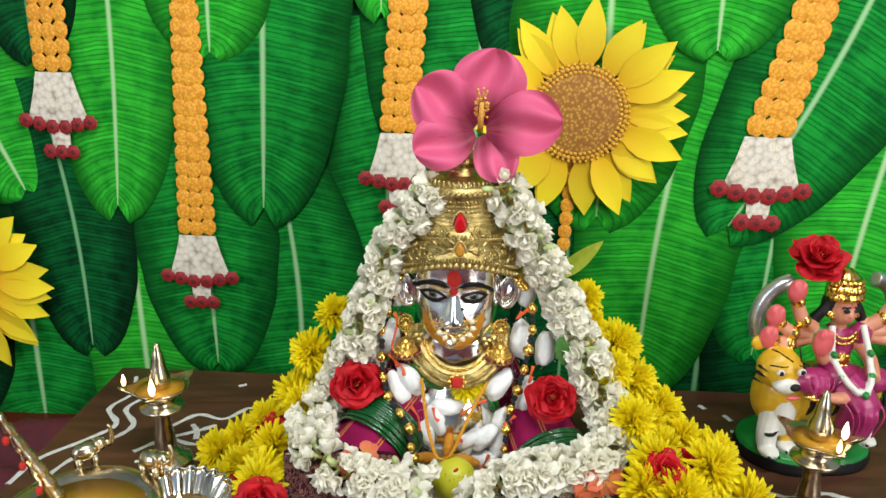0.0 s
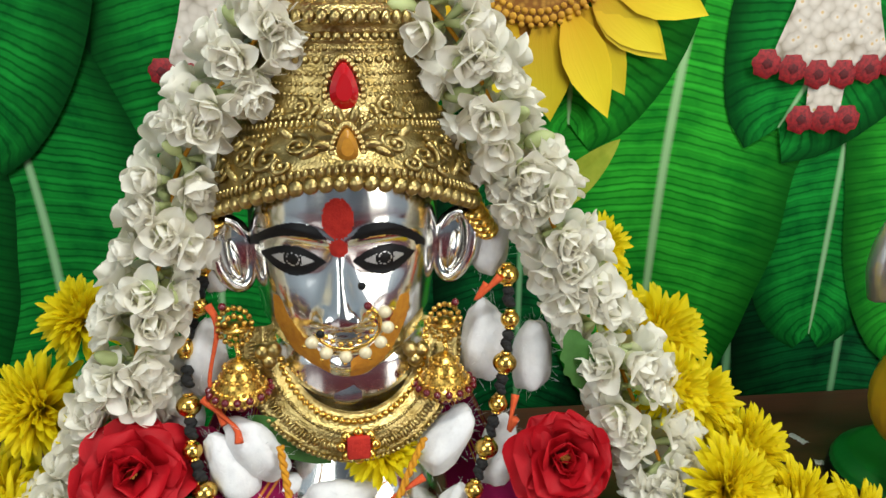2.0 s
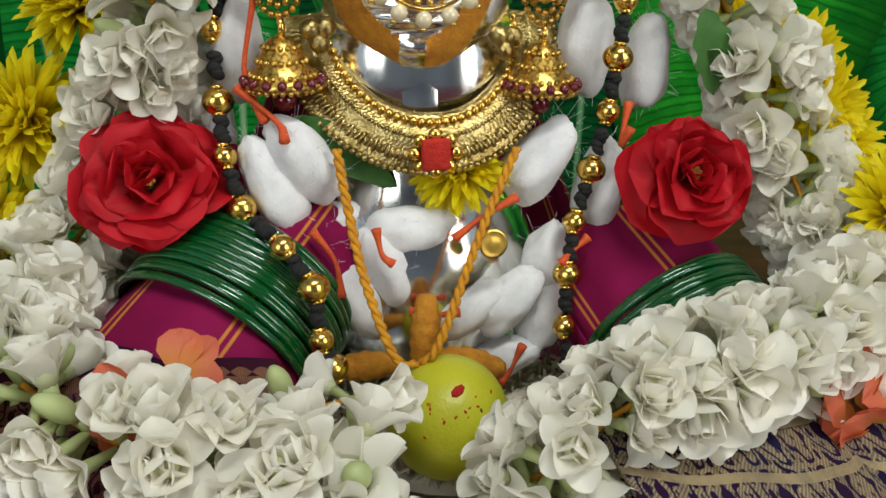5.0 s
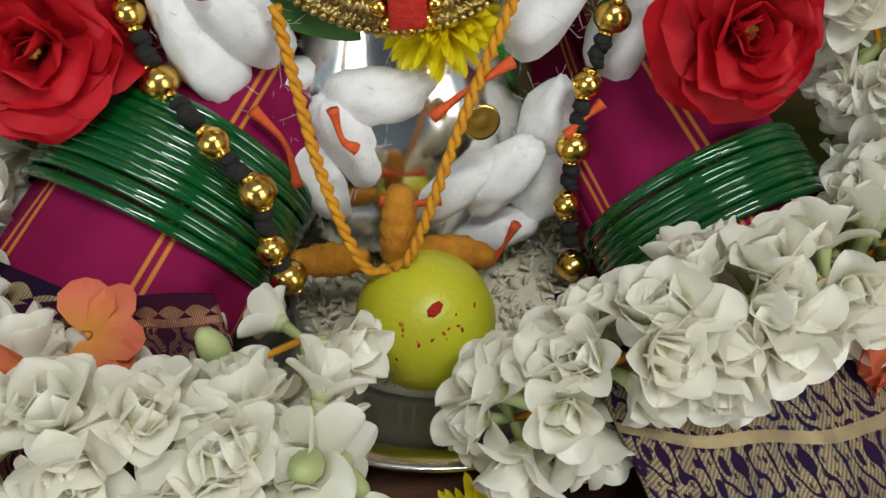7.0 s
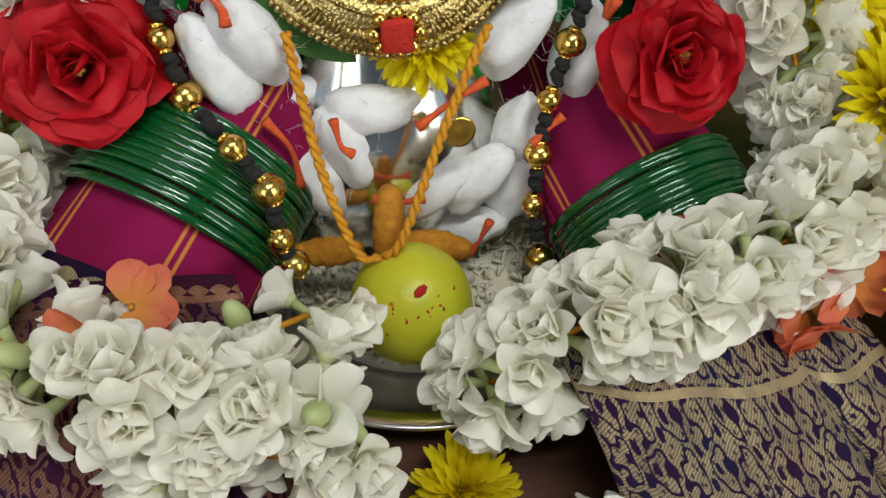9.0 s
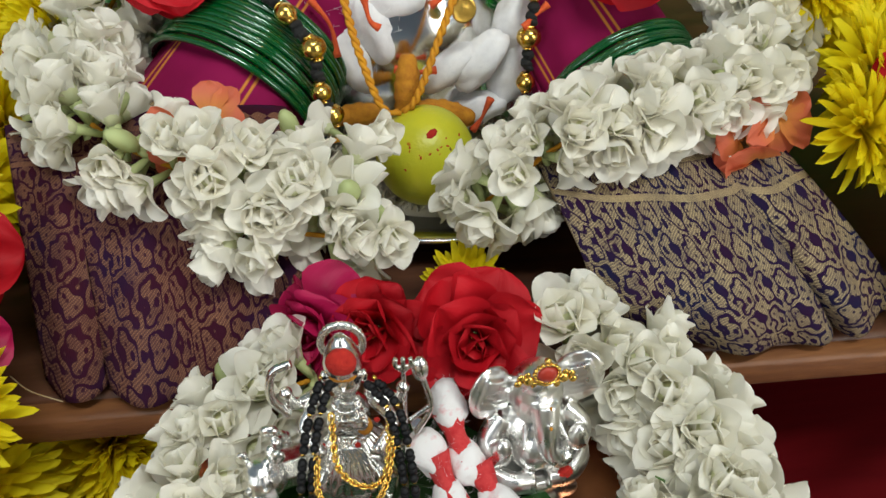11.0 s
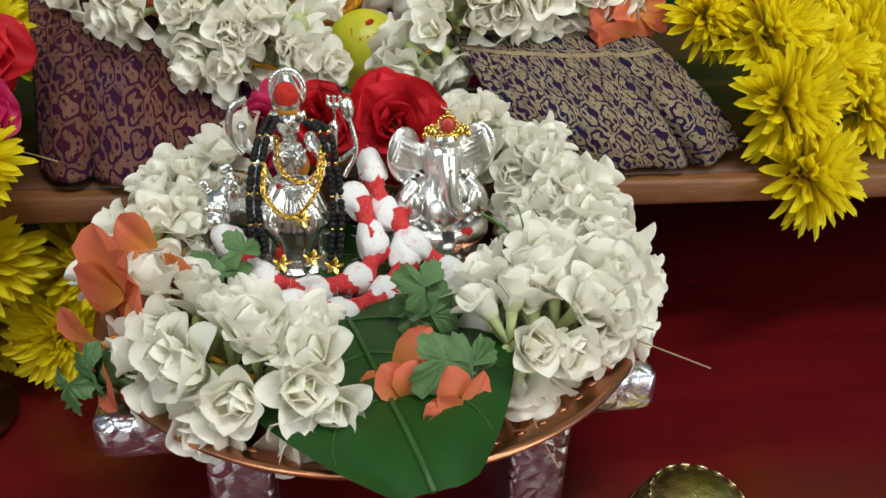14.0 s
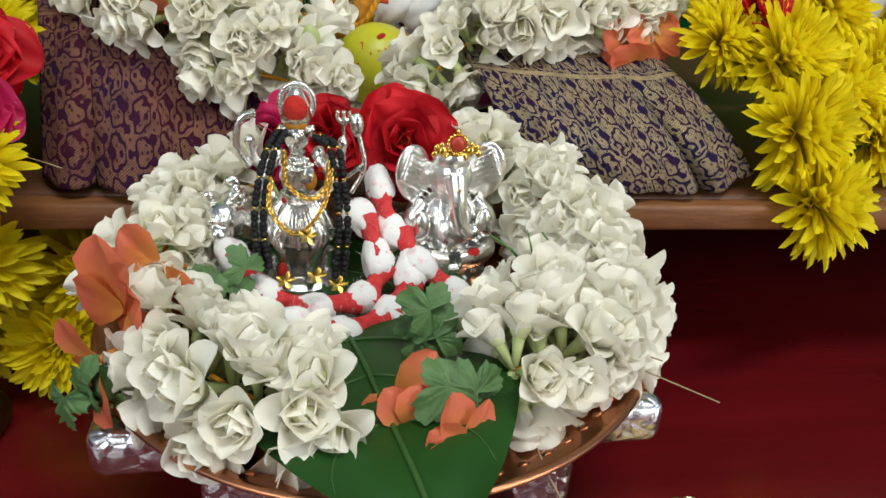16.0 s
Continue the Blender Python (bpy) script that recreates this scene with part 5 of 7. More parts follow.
drape("knee_fold", knee_left, 90, 50, ZARIDIM, sari, (13.0, 9.5), start=3.0, label="purple and gold brocade, its dimmer coppery light put into the colour")
drape("knee_fold", knee_right, 90, 50, ZARI, sari, (13.5, 9.2), start=2.4, label="purple cloth woven with pale gold vines")


def torso(u, v):
    a = radians(-175 + 350 * u)
    r = (0.115 - 0.060 * v ** 0.8) * (1 + 0.03 * math.sin(14 * a))
    return (0.016 + r * 1.12 * math.sin(a), 0.858 - 0.62 * r * -math.cos(a + math.pi) * (1 if abs(a) > 1.2 else 0.6), TOP_Z + 0.003 + 0.135 * v)


drape("drape", torso, 80, 24, SILK, sari, (14.0, 6.0))
for s, pts in ((-1, [(-0.0374, 0.797, 0.0075), (-0.0535, 0.775, -0.0056), (-0.072, 0.750, -0.0206), (-0.104, 0.707, -0.0465)]), (1, [(0.108, 0.791, -0.008), (0.1207, 0.752, -0.027), (0.1262, 0.735, -0.0356), (0.1345, 0.709, -0.048)])):
    line = catmull(pts, 24)

    def sleeve(u, v, line=line):
        k = min(22, int(v * 23))
        p = line[k].lerp(line[k + 1], v * 23 - k)
        d = (line[k + 1] - line[k]).normalized()
        side = d.cross(Vector((0, 0, 1))).normalized()
        up = side.cross(d)
        a = 6.2832 * u
        r = 0.0345 + 0.004 * v + 0.0010 * math.sin(9 * a + 5 * v)
        return p + r * (math.cos(a) * side * 1.12 + math.sin(a) * up)

    drape("sleeve", sleeve, 48, 30, SILK, sari, (6.0, 5.0), label="maroon silk with thin orange stripes")
    if s < 0:
        drape("hem", lambda u, v, f=sleeve: f(0.0 + 0.56 * u, 0.76 + 0.23 * v - 0.05 * u) + Vector((0, -0.0024, 0.0016)), 40, 16, ZARI, sari, (9.0, 2.6), start=3.3, label="dark blue hem with gold teeth")
    bangles = [0.235 + 0.0255 * q for q in range(12)] if s < 0 else [0.45 + 0.031 * q for q in range(9)]
    rng = random.Random(s + 5)
    for b in bangles:
        k = int(b * 23)
        p = line[k].lerp(line[k + 1], b * 23 - k)
        d = (line[k + 1] - line[k]).normalized()
        m = Matrix.Translation(p) @ frame_of(d + Vector((rng.uniform(-0.03, 0.03), rng.uniform(-0.03, 0.03), rng.uniform(-0.02, 0.02))))
        bm = bmesh.new()
        wide = 0.0425 if s < 0 else 0.0405
        tube(bm, [(wide * math.cos(6.2832 * q / 64), wide * math.sin(6.2832 * q / 64), 0) for q in range(64)], 0.0023, 12, flat=0.75, closed=True)
        put(tagged(part("bangle", bm, BANGLE), "dark green glass bangle on the idol's arm", "bangle", "green bangles"), m)

# ---- cotton garland, beads and thread ----
def tuft_mesh(seed, mat, fat=1.0):
    rng, bm = random.Random(seed), bmesh.new()
    ball(bm, (0, 0, 0), 1.0, (1, 1, 1), None, 28, 20)
    off = Vector((seed * 3.1, 0, 0))
    for v in bm.verts:
        n = v.co.normalized()
        k = 1 + 0.20 * noise.noise(n * 1.3 + off) + 0.07 * noise.noise(n * 3.2 + off) + 0.03 * noise.noise(n * 9 + off)
        z = n.z
        w = (1 - min(1, abs(z)) ** 2.2) ** 0.52
        r = max(1e-6, math.hypot(n.x, n.y))
        f = w / r
        v.co = Vector((n.x * f * 0.0080 * fat * k * (1 - 0.15 * z), n.y * f * 0.0072 * fat * k * (1 - 0.15 * z), z * 0.0150 * k))
    for q in range(110):
        n = Vector((rng.gauss(0, 1), rng.gauss(0, 1), rng.gauss(0, 1))).normalized()
        p = Vector((n.x * 0.0078 * fat, n.y * 0.007 * fat, n.z * 0.0152)) * 0.97
        t = Vector((rng.gauss(0, 1), rng.gauss(0, 1), rng.gauss(0, 1))) * 0.0018
        tube(bm, [p, p + n * 0.0009 + t * 0.5, p + n * 0.0022 + t], 0.00005, 3)
    return mesh("cotton_tuft", bm, mat)


TUFTS = [tuft_mesh(i, COTTON) for i in range(4)]
cot = thing("cotton_garland", "white cotton tuft garland with orange threads round the neck", "garland")
rng = random.Random(8)
for (x, y, z), ang, s in (
    ((-0.0468, 0.8, 0.135), 5, 0.85), ((-0.0548, 0.79, 0.089), 5, 1.1), ((-0.0683, 0.795, 0.058), 8, 0.9), ((-0.0441, 0.765, 0.0395), -25, 1.15), ((-0.0318, 0.765, 0.05), -40, 1.1), ((-0.044, 0.768, 0.027), -38, 0.9), ((0.0088, 0.762, 0.0191), 85, 1.1), ((-0.0004, 0.758, 0.0038), -25, 1.15), ((-0.0138, 0.757, -0.0075), -35, 1.1), ((0.033, 0.752, -0.0137), 62, 1), ((0.05, 0.752, -0.0112), 40, 1), ((0.0641, 0.768, 0.0449), 40, 1.15), ((0.0938, 0.775, 0.029), 8, 1.15), ((0.068, 0.765, -0.0009), 12, 1.05), ((0.0666, 0.76, -0.0229), 10, 0.95), ((0.048, 0.755, -0.0411), 80, 0.95), ((-0.0246, 0.765, 0.0062), -30, 1), ((0.0213, 0.765, -0.0071), 40, 0.85), ((-0.0229, 0.772, 0.02), 70, 0.9), ((0.0928, 0.8, 0.1414), 3, 1), ((0.0871, 0.79, 0.0887), 3, 1.25), ((0.1136, 0.785, 0.0809), 4, 1.15), ((-0.0721, 0.8, 0.0809), 8, 0.8),
):
    m = Matrix.Translation((x, y, z)) @ Matrix.Rotation(radians(ang), 4, "Y") @ Matrix.Rotation(rng.uniform(0, 6), 4, "Z") @ Matrix.Scale(s * 1.25, 4)
    m.translation.y += 0.004
    put(part("tuft", rng.choice(TUFTS), None, cot), m)
for pts in (
    ((-0.050, 0.780, 0.122), (-0.046, 0.776, 0.112), (-0.052, 0.776, 0.082), (-0.045, 0.765, 0.066)), ((-0.055, 0.770, 0.078), (-0.040, 0.762, 0.066), (-0.038, 0.757, 0.060)),
    ((-0.030, 0.752, 0.026), (-0.022, 0.750, 0.014), (-0.020, 0.746, 0.0)), ((-0.006, 0.746, 0.028), (-0.004, 0.744, 0.018), (0.000, 0.744, 0.014)), ((0.024, 0.746, 0.022), (0.036, 0.748, 0.030), (0.050, 0.752, 0.036)),
    ((0.086, 0.780, 0.126), (0.080, 0.778, 0.118), (0.092, 0.778, 0.130)), ((0.100, 0.770, 0.068), (0.095, 0.762, 0.052), (0.098, 0.760, 0.060)), ((0.082, 0.755, 0.016), (0.074, 0.753, 0.010), (0.070, 0.752, 0.006)), ((0.006, 0.742, -0.006), (0.016, 0.741, -0.008), (0.026, 0.742, -0.008)), ((0.055, 0.750, -0.030), (0.050, 0.750, -0.042), (0.046, 0.750, -0.048)),
):
    bm = bmesh.new()
    tube(bm, catmull(pts, 12), lambda u: 0.0022 - 0.0012 * math.sin(3.14 * u), 6)
    part("orange_thread", bm, ORANGETHREAD, cot)

neck = thing("bead_necklace", "necklace of gold beads and black cord knots", "necklace")


def ribbed_bead(r):
    bm = bmesh.new()
    ball(bm, (0, 0, 0), r, (1, 1, 0.95), None, 36, 12)
    for v in bm.verts:
        a = math.atan2(v.co.y, v.co.x)
        f = 1 + 0.06 * math.cos(18 * a) * (1 - (v.co.z / r) ** 2)
        v.co.x *= f
        v.co.y *= f
    lathe(bm, [(r * 0.35, -r * 1.05), (r * 0.5, -r * 0.9), (r * 0.35, -r * 0.8)], 12)
    lathe(bm, [(r * 0.35, r * 0.8), (r * 0.5, r * 0.9), (r * 0.35, r * 1.05)], 12)
    return mesh("ribbed_bead", bm, BRIGHTGOLD)


def plain_bead(r):
    bm = bmesh.new()
    ball(bm, (0, 0, 0), r, (1, 1, 0.95), None, 16, 11)
    lathe(bm, [(r * 0.4, -r * 1.1), (r * 0.6, -r * 0.9), (r * 0.4, -r * 0.75)], 12)
    lathe(bm, [(r * 0.4, r * 0.75), (r * 0.6, r * 0.9), (r * 0.4, r * 1.1)], 12)
    return mesh("plain_bead", bm, BRIGHTGOLD)


def cord_knot():
    bm = bmesh.new()
    for k in range(5):
        ball(bm, (0.0006 * math.sin(2 * k), 0.0006 * math.cos(2 * k), (k - 2) * 0.0018), 0.0031, (1, 1, 0.6), Matrix.Rotation(0.5, 4, (math.cos(k), math.sin(k), 0)), 9, 6)
    return mesh("cord_knot", bm, BLACKCORD)


RB, PB, KN = ribbed_bead(0.0058), plain_bead(0.0049), cord_knot()
for pts in ([(-0.0517, 0.8000, 0.1352), (-0.0578, 0.7950, 0.1163), (-0.0637, 0.7880, 0.0973), (-0.0627, 0.7760, 0.0718), (-0.0613, 0.7660, 0.0527), (-0.0558, 0.7570, 0.0347), (-0.0405, 0.7350, 0.0271), (-0.0303, 0.7280, 0.0135), (-0.0288, 0.7240, -0.0061), (-0.0252, 0.7220, -0.0169)],
            [(0.0969, 0.7830, 0.1290), (0.0976, 0.7770, 0.1072), (0.0940, 0.7710, 0.0860), (0.0901, 0.7670, 0.0652), (0.0840, 0.7640, 0.0420), (0.0766, 0.7580, 0.0220), (0.0730, 0.7520, 0.0010), (0.0719, 0.7480, -0.0211), (0.0755, 0.7420, -0.0465)]):
    for i, p in enumerate(pts):
        a, b = Vector(pts[max(0, i - 1)]), Vector(pts[min(len(pts) - 1, i + 1)])
        put(part("gold_bead", RB if (i + (len(pts) == 9)) % 2 else PB, None, neck), Matrix.Translation(p) @ frame_of(b - a))
        if i:
            q = Vector(pts[i - 1])
            put(part("knot", KN, None, neck, "black cord knot"), Matrix.Translation((Vector(p) + q) / 2) @ frame_of(Vector(p) - q))

cord = thing("sacred_thread", "yellow turmeric-dyed thread tied with a turmeric root", "thread")
for pts, name in (([(-0.019, 0.758, 0.056), (-0.016, 0.750, 0.035), (-0.011, 0.736, 0.010), (-0.002, 0.722, -0.014), (0.006, 0.722, -0.018)], "strand"), ([(0.051, 0.758, 0.054), (0.041, 0.749, 0.038), (0.031, 0.739, 0.020), (0.015, 0.722, -0.010), (0.008, 0.722, -0.018)], "strand")):
    line = catmull(pts, 70)
    for ph in (0.0, 3.14):
        bm = bmesh.new()
        tube(bm, [p + Vector((0.0010 * math.cos(k * 0.9 + ph), 0.0010 * math.sin(k * 0.9 + ph), 0)) for k, p in enumerate(line)], 0.0012, 6)
        part(name, bm, YELLOWCORD, cord)
for pts, r in (([(0.008, 0.730, -0.022), (0.011, 0.732, -0.010), (0.012, 0.736, 0.004)], 0.0056), ([(0.0, 0.733, -0.024), (-0.012, 0.738, -0.027), (-0.026, 0.742, -0.030)], 0.0055), ([(0.014, 0.735, -0.024), (0.032, 0.738, -0.030), (0.044, 0.738, -0.034)], 0.006)):
    bm = bmesh.new()
    tube(bm, catmull(pts, 14), lambda u, r=r: r * (0.6 + 0.5 * math.sin(3.14 * u) + 0.08 * math.sin(30 * u)), 10)
    part("turmeric_root", bm, TURMERIC, cord, "knobbly turmeric root")
coin = thing("gold_coin", "small embossed gold coin hanging on the chest", "coin", at=(0.0395, 0.744, 0.020))
bm = bmesh.new()
lathe(bm, [(0.004, -0.0006), (0.0058, -0.0005), (0.006, 0), (0.0058, 0.0005), (0.005, 0.0003), (0.002, 0.0006)], 28)
put(part("disc", bm, BRIGHTGOLD, coin), pose(0, 0, 0, 80, 0, 10))

# lemon
lem = thing("lemon", "yellow-green lemon dotted with red and turmeric powder", "lemon", at=(0.0175, 0.718, -0.040))
bm = bmesh.new()
ball(bm, (0, 0, 0), 0.0238, (1, 1, 1.02), Matrix.Rotation(0.3, 4, "X"), 40, 28)
for v in bm.verts:
    v.co *= 1 + 0.012 * noise.noise(v.co * 60)
part("fruit", bm, LEMON, lem)
rng = random.Random(3)
for k in range(26):
    n = Vector((rng.gauss(0.05, 0.35), -0.75 + rng.gauss(0, 0.15), 0.55 + rng.gauss(0, 0.3))).normalized()
    bm = bmesh.new()
    ball(bm, (0, 0, 0), rng.uniform(0.0004, 0.0011) if k else 0.0034, (1, 0.6, 0.25), None, 7, 5)
    if k == 0:
        n = Vector((0.06, -0.55, 0.82)).normalized()
    put(part("powder_speck", bm, KUMKUM if k % 3 == 0 else mottled("brown_speck", (0.12, 0.05, 0.01), (0.2, 0.08, 0.02), 300, 0.9) if k == 1 else KUMKUM, lem), Matrix.Translation(n * 0.0239) @ frame_of(n, rng.uniform(0, 6)))
bm = bmesh.new()
for k in range(60):
    n = Vector((rng.gauss(-0.12, 0.2), -0.55, 0.8 + rng.gauss(0, 0.1))).normalized()
    ball(bm, n * 0.0238, rng.uniform(0.0008, 0.002), (1, 1, 0.2), frame_of(n), 6, 4)
tagged(part("turmeric_smear", bm, TURMERIC, lem), kind="stuff")

# steel plate that carries the pot, with rice
tray = thing("steel_plate", "round stainless steel plate holding rice under the pot", "plate", at=(0.028, 0.765, 0))
bm = bmesh.new()
lathe(bm, [(0.070, TOP_Z + 0.001), (0.082, TOP_Z + 0.003), (0.090, TOP_Z + 0.018), (0.0965, TOP_Z + 0.0195), (0.0975, TOP_Z + 0.0215), (0.0960, TOP_Z + 0.0222), (0.089, TOP_Z + 0.0205), (0.080, TOP_Z + 0.006), (0.05, TOP_Z + 0.005)], 96)
part("dish", bm, STEEL, tray)
RICE = mottled("raw_rice", (0.70, 0.66, 0.55), (0.6, 0.55, 0.42), 80, 0.6)
bm = bmesh.new()
rng = random.Random(2)
for k in range(1500):
    a, r = rng.uniform(0, 6.28), 0.060 * math.sqrt(rng.random())
    if math.cos(a) * r > -0.02:
        ball(bm, (r * math.sin(a), -r * math.cos(a), TOP_Z + 0.010 + rng.uniform(0, 0.008)), 0.0028, (0.35, 0.35, 1), Matrix.Rotation(rng.uniform(0, 3), 4, (rng.gauss(0, 1), rng.gauss(0, 1), 0.3)), 5, 4)
lathe(bm, [(0.01, TOP_Z + 0.006), (0.060, TOP_Z + 0.0065), (0.055, TOP_Z + 0.011), (0.04, TOP_Z + 0.014)], 40)
tagged(put(part("rice", bm, RICE), Matrix.Translation((0.028, 0.765, 0))), "raw white rice heaped in the steel plate", "rice", kind="stuff")


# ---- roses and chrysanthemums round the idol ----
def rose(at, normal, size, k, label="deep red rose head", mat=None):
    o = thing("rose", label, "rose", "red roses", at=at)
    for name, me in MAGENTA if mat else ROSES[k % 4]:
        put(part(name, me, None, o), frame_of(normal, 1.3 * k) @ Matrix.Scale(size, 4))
    return o


rose((-0.0892, 0.766, 0.0435), (0.05, -0.88, 0.45), 0.82, 0, "deep red open rose on the idol's shoulder")
rose((0.119, 0.750, 0.042), (-0.02, -0.88, 0.45), 0.84, 1, "deep red open rose on the idol's shoulder")
rose((-0.072, 0.790, 0.026), (0.5, -0.8, 0.1), 0.8, 2, "crimson rose tucked beside the bangles", 1)
rose((-0.176, 0.762, -0.022), (-0.3, -0.7, 0.5), 0.85, 3, "deep red rose among yellow chrysanthemums")
rose((0.250, 0.715, -0.020), (0.2, -0.8, 0.5), 0.72, 2, "deep red rose among yellow chrysanthemums")
rose((-0.198, 0.69, -0.045), (-0.2, -0.5, 0.8), 0.8, 1, "deep red rose among yellow chrysanthemums")
rose((-0.168, 0.642, -0.020), (-0.1, -0.8, 0.5), 0.75, 0, "deep red rose among yellow chrysanthemums")
rose((-0.165, 0.615, -0.035), (0.1, -0.8, 0.4), 0.6, 3, "dark crimson rose beside the sari", 1)
rose((0.222, 0.672, 0.006), (0.1, -0.7, 0.6), 0.65, 3, "deep red rose among yellow chrysanthemums")
rose((0.0205, 0.602, -0.044), (0.02, -0.9, 0.42), 0.78, 2, "large red rose standing behind the small statues")
rose((-0.013, 0.612, -0.046), (-0.5, -0.7, 0.35), 0.62, 0, "red rose standing behind the small statues")
rose((-0.034, 0.622, -0.052), (-0.6, -0.6, 0.2), 0.7, 1, "crimson rose behind the small statues", 1)


def mum(at, normal, size, k, group="yellow chrysanthemums"):
    o = thing("chrysanthemum", "bright yellow chrysanthemum head", "flower", group, at=at)
    for name, me in MUMS[k % 4]:
        put(part(name, me, None, o), frame_of(normal, 1.1 * k) @ Matrix.Scale(size, 4))


rng = random.Random(6)
for i, (x, y, z, s) in enumerate((
    (-0.118, 0.822, 0.100, 0.85), (-0.142, 0.815, 0.056, 1.05), (-0.160, 0.80, 0.012, 1.0), (-0.190, 0.788, -0.018, 1.0), (-0.215, 0.78, -0.038, 1.1), (-0.240, 0.768, -0.045, 1.0), (-0.205, 0.735, -0.045, 1.05), (-0.225, 0.720, -0.055, 0.9),
    (-0.150, 0.780, 0.010, 0.9), (-0.172, 0.74, -0.02, 1.0), (-0.175, 0.700, -0.03, 1.05), (-0.170, 0.665, -0.018, 1.0), (-0.182, 0.630, -0.045, 1.0), (-0.160, 0.60, -0.055, 0.85), (-0.190, 0.655, -0.05, 0.9),
    (0.160, 0.835, 0.122, 0.8), (0.166, 0.825, 0.092, 0.8), (0.195, 0.825, 0.068, 1.15), (0.215, 0.81, 0.032, 1.1), (0.243, 0.795, 0.004, 1.1), (0.262, 0.765, -0.015, 1.05), (0.295, 0.755, -0.028, 1.1), (0.222, 0.77, 0.0, 1.0), (0.232, 0.735, -0.012, 1.0),
    (0.290, 0.715, -0.035, 1.15), (0.222, 0.700, -0.012, 1.05), (0.255, 0.685, -0.035, 1.1), (0.200, 0.735, 0.025, 0.95), (0.185, 0.78, 0.06, 0.9),
    (0.232, 0.658, -0.020, 1.3), (0.230, 0.628, -0.047, 1.32), (0.240, 0.607, -0.080, 1.22), (0.292, 0.642, -0.058, 1.25), (0.214, 0.692, 0.0, 1.1), (0.266, 0.682, 0.004, 1.1), (0.268, 0.652, -0.036, 1.15), (0.302, 0.672, -0.028, 1.15), (0.200, 0.668, -0.012, 1.0),
    (0.026, 0.652, -0.068, 0.72), (0.030, 0.772, 0.040, 0.7),
)):
    n = Vector(((x - 0.016) * 1.6, -0.62 + rng.uniform(-0.2, 0.2), 0.45 + rng.uniform(-0.2, 0.25)))
    mum((x, y, z), n, s, i)
for i, (x, y, z, nx, ny, nz) in enumerate(((-0.162, 0.650, -0.140, 0.3, -0.2, -0.9), (-0.200, 0.632, -0.118, -0.3, -0.9, 0.3), (-0.175, 0.612, -0.105, 0, -0.9, 0.3), (-0.138, 0.638, -0.125, 0.6, -0.7, 0.1), (-0.185, 0.640, -0.160, -0.2, -0.9, 0), (-0.150, 0.625, -0.158, 0.3, -0.9, 0.1))):
    mum((x, y, z), (nx, ny, nz), 1.1, i, "chrysanthemums below the table edge")

# leaves beside the idol
def simple_leaf(name, label, at, direction, normal, length, width, mat, fold=0.15, curl=0.2, ragged=0.0):
    bm = bmesh.new()
    d = Vector(direction).normalized()
    nrm = Vector(normal)
    nrm = (nrm - d * nrm.dot(d)).normalized()
    s = d.cross(nrm)
    prev = None
    for i in range(19):
        u = i / 18
        w = width * 0.5 * math.sin(math.pi * u ** 0.85) ** 0.8 * (1 + ragged * math.sin(24 * u))
        row = [bm.verts.new(d * (length * u) + s * (w * v) + nrm * (fold * w * abs(v) - curl * length * u * u + ragged * 0.3 * w * math.sin(9 * u + 4 * v))) for v in (-1, -0.6, -0.2, 0, 0.2, 0.6, 1)]
        if prev:
            for k in range(6):
                bm.faces.new((prev[k], row[k], row[k + 1], prev[k + 1]))
        prev = row
    bmesh.ops.remove_doubles(bm, verts=bm.verts, dist=1e-6)
    o = part(name, bm, mat)
    o.location = at
    return tagged(o, label, "leaf")


simple_leaf("mango_leaf", "yellow-green mango leaf behind the garland", (0.125, 0.845, 0.140), (0.7, 0.05, 0.55), (0.3, -1, 0.3), 0.072, 0.020, mottled("yellowing_leaf", (0.20, 0.27, 0.02), (0.32, 0.36, 0.04), 60, 0.65, bump=0.2, bscale=200, spec=0.1), 0.2, 0.1)
simple_leaf("mango_leaf", "dark green leaf below the gold collar", (-0.035, 0.772, 0.066), (0.75, -0.1, -0.55), (0, -1, 0.2), 0.05, 0.016, GREENLEAF, 0.2, 0.1)
simple_leaf("herb_leaf", "dark green leaf by the jasmine garland", (0.125, 0.765, 0.105), (0.25, -0.1, -0.9), (0.2, -1, 0.2), 0.035, 0.018, GREENLEAF, 0.2, 0.1, 0.15)


# ---- the copper plate with two small statues ----
PX, PY = 0.006, 0.540
stand = thing("silver_stand", "low stand wrapped in embossed silver foil", "stand", at=(PX, 0.505, 0.003))
bm = bmesh.new()
box(bm, (0.212, 0.050, 0.020), (0, 0, -0.1165), None, 0.006, 4)
part("crossbar", bm, FOIL, stand)
bm = bmesh.new()
box(bm, (0.16, 0.10, 0.012), (0, 0.05, -0.1135), None, 0.003, 2)
part("board", bm, FOIL, stand)
for x, y in ((-0.058, -0.008), (0.062, -0.008), (-0.058, 0.085), (0.062, 0.085)):
    bm = bmesh.new()
    box(bm, (0.025, 0.025, -0.124 - FLOOR_Z), (x, y, (FLOOR_Z - 0.130) / 2), None, 0.004, 3)
    part("leg", bm, FOIL, stand)
plate = thing("copper_plate", "round hammered copper plate on a silver stand", "plate", at=(PX, PY, 0.003))
bm = bmesh.new()
lathe(bm, [(0.080, -0.1065), (0.098, -0.1055), (0.108, -0.0985), (0.1105, -0.0960), (0.1115, -0.0945), (0.1105, -0.0932), (0.1080, -0.0940), (0.097, -0.1010), (0.060, -0.1020)], 110)
part("dish", bm, COPPER, plate)
DIMPLES = lathe(bmesh.new(), [(0.0025, 0), (0.0018, 0.0009), (0.0006, 0.0012)], 8)
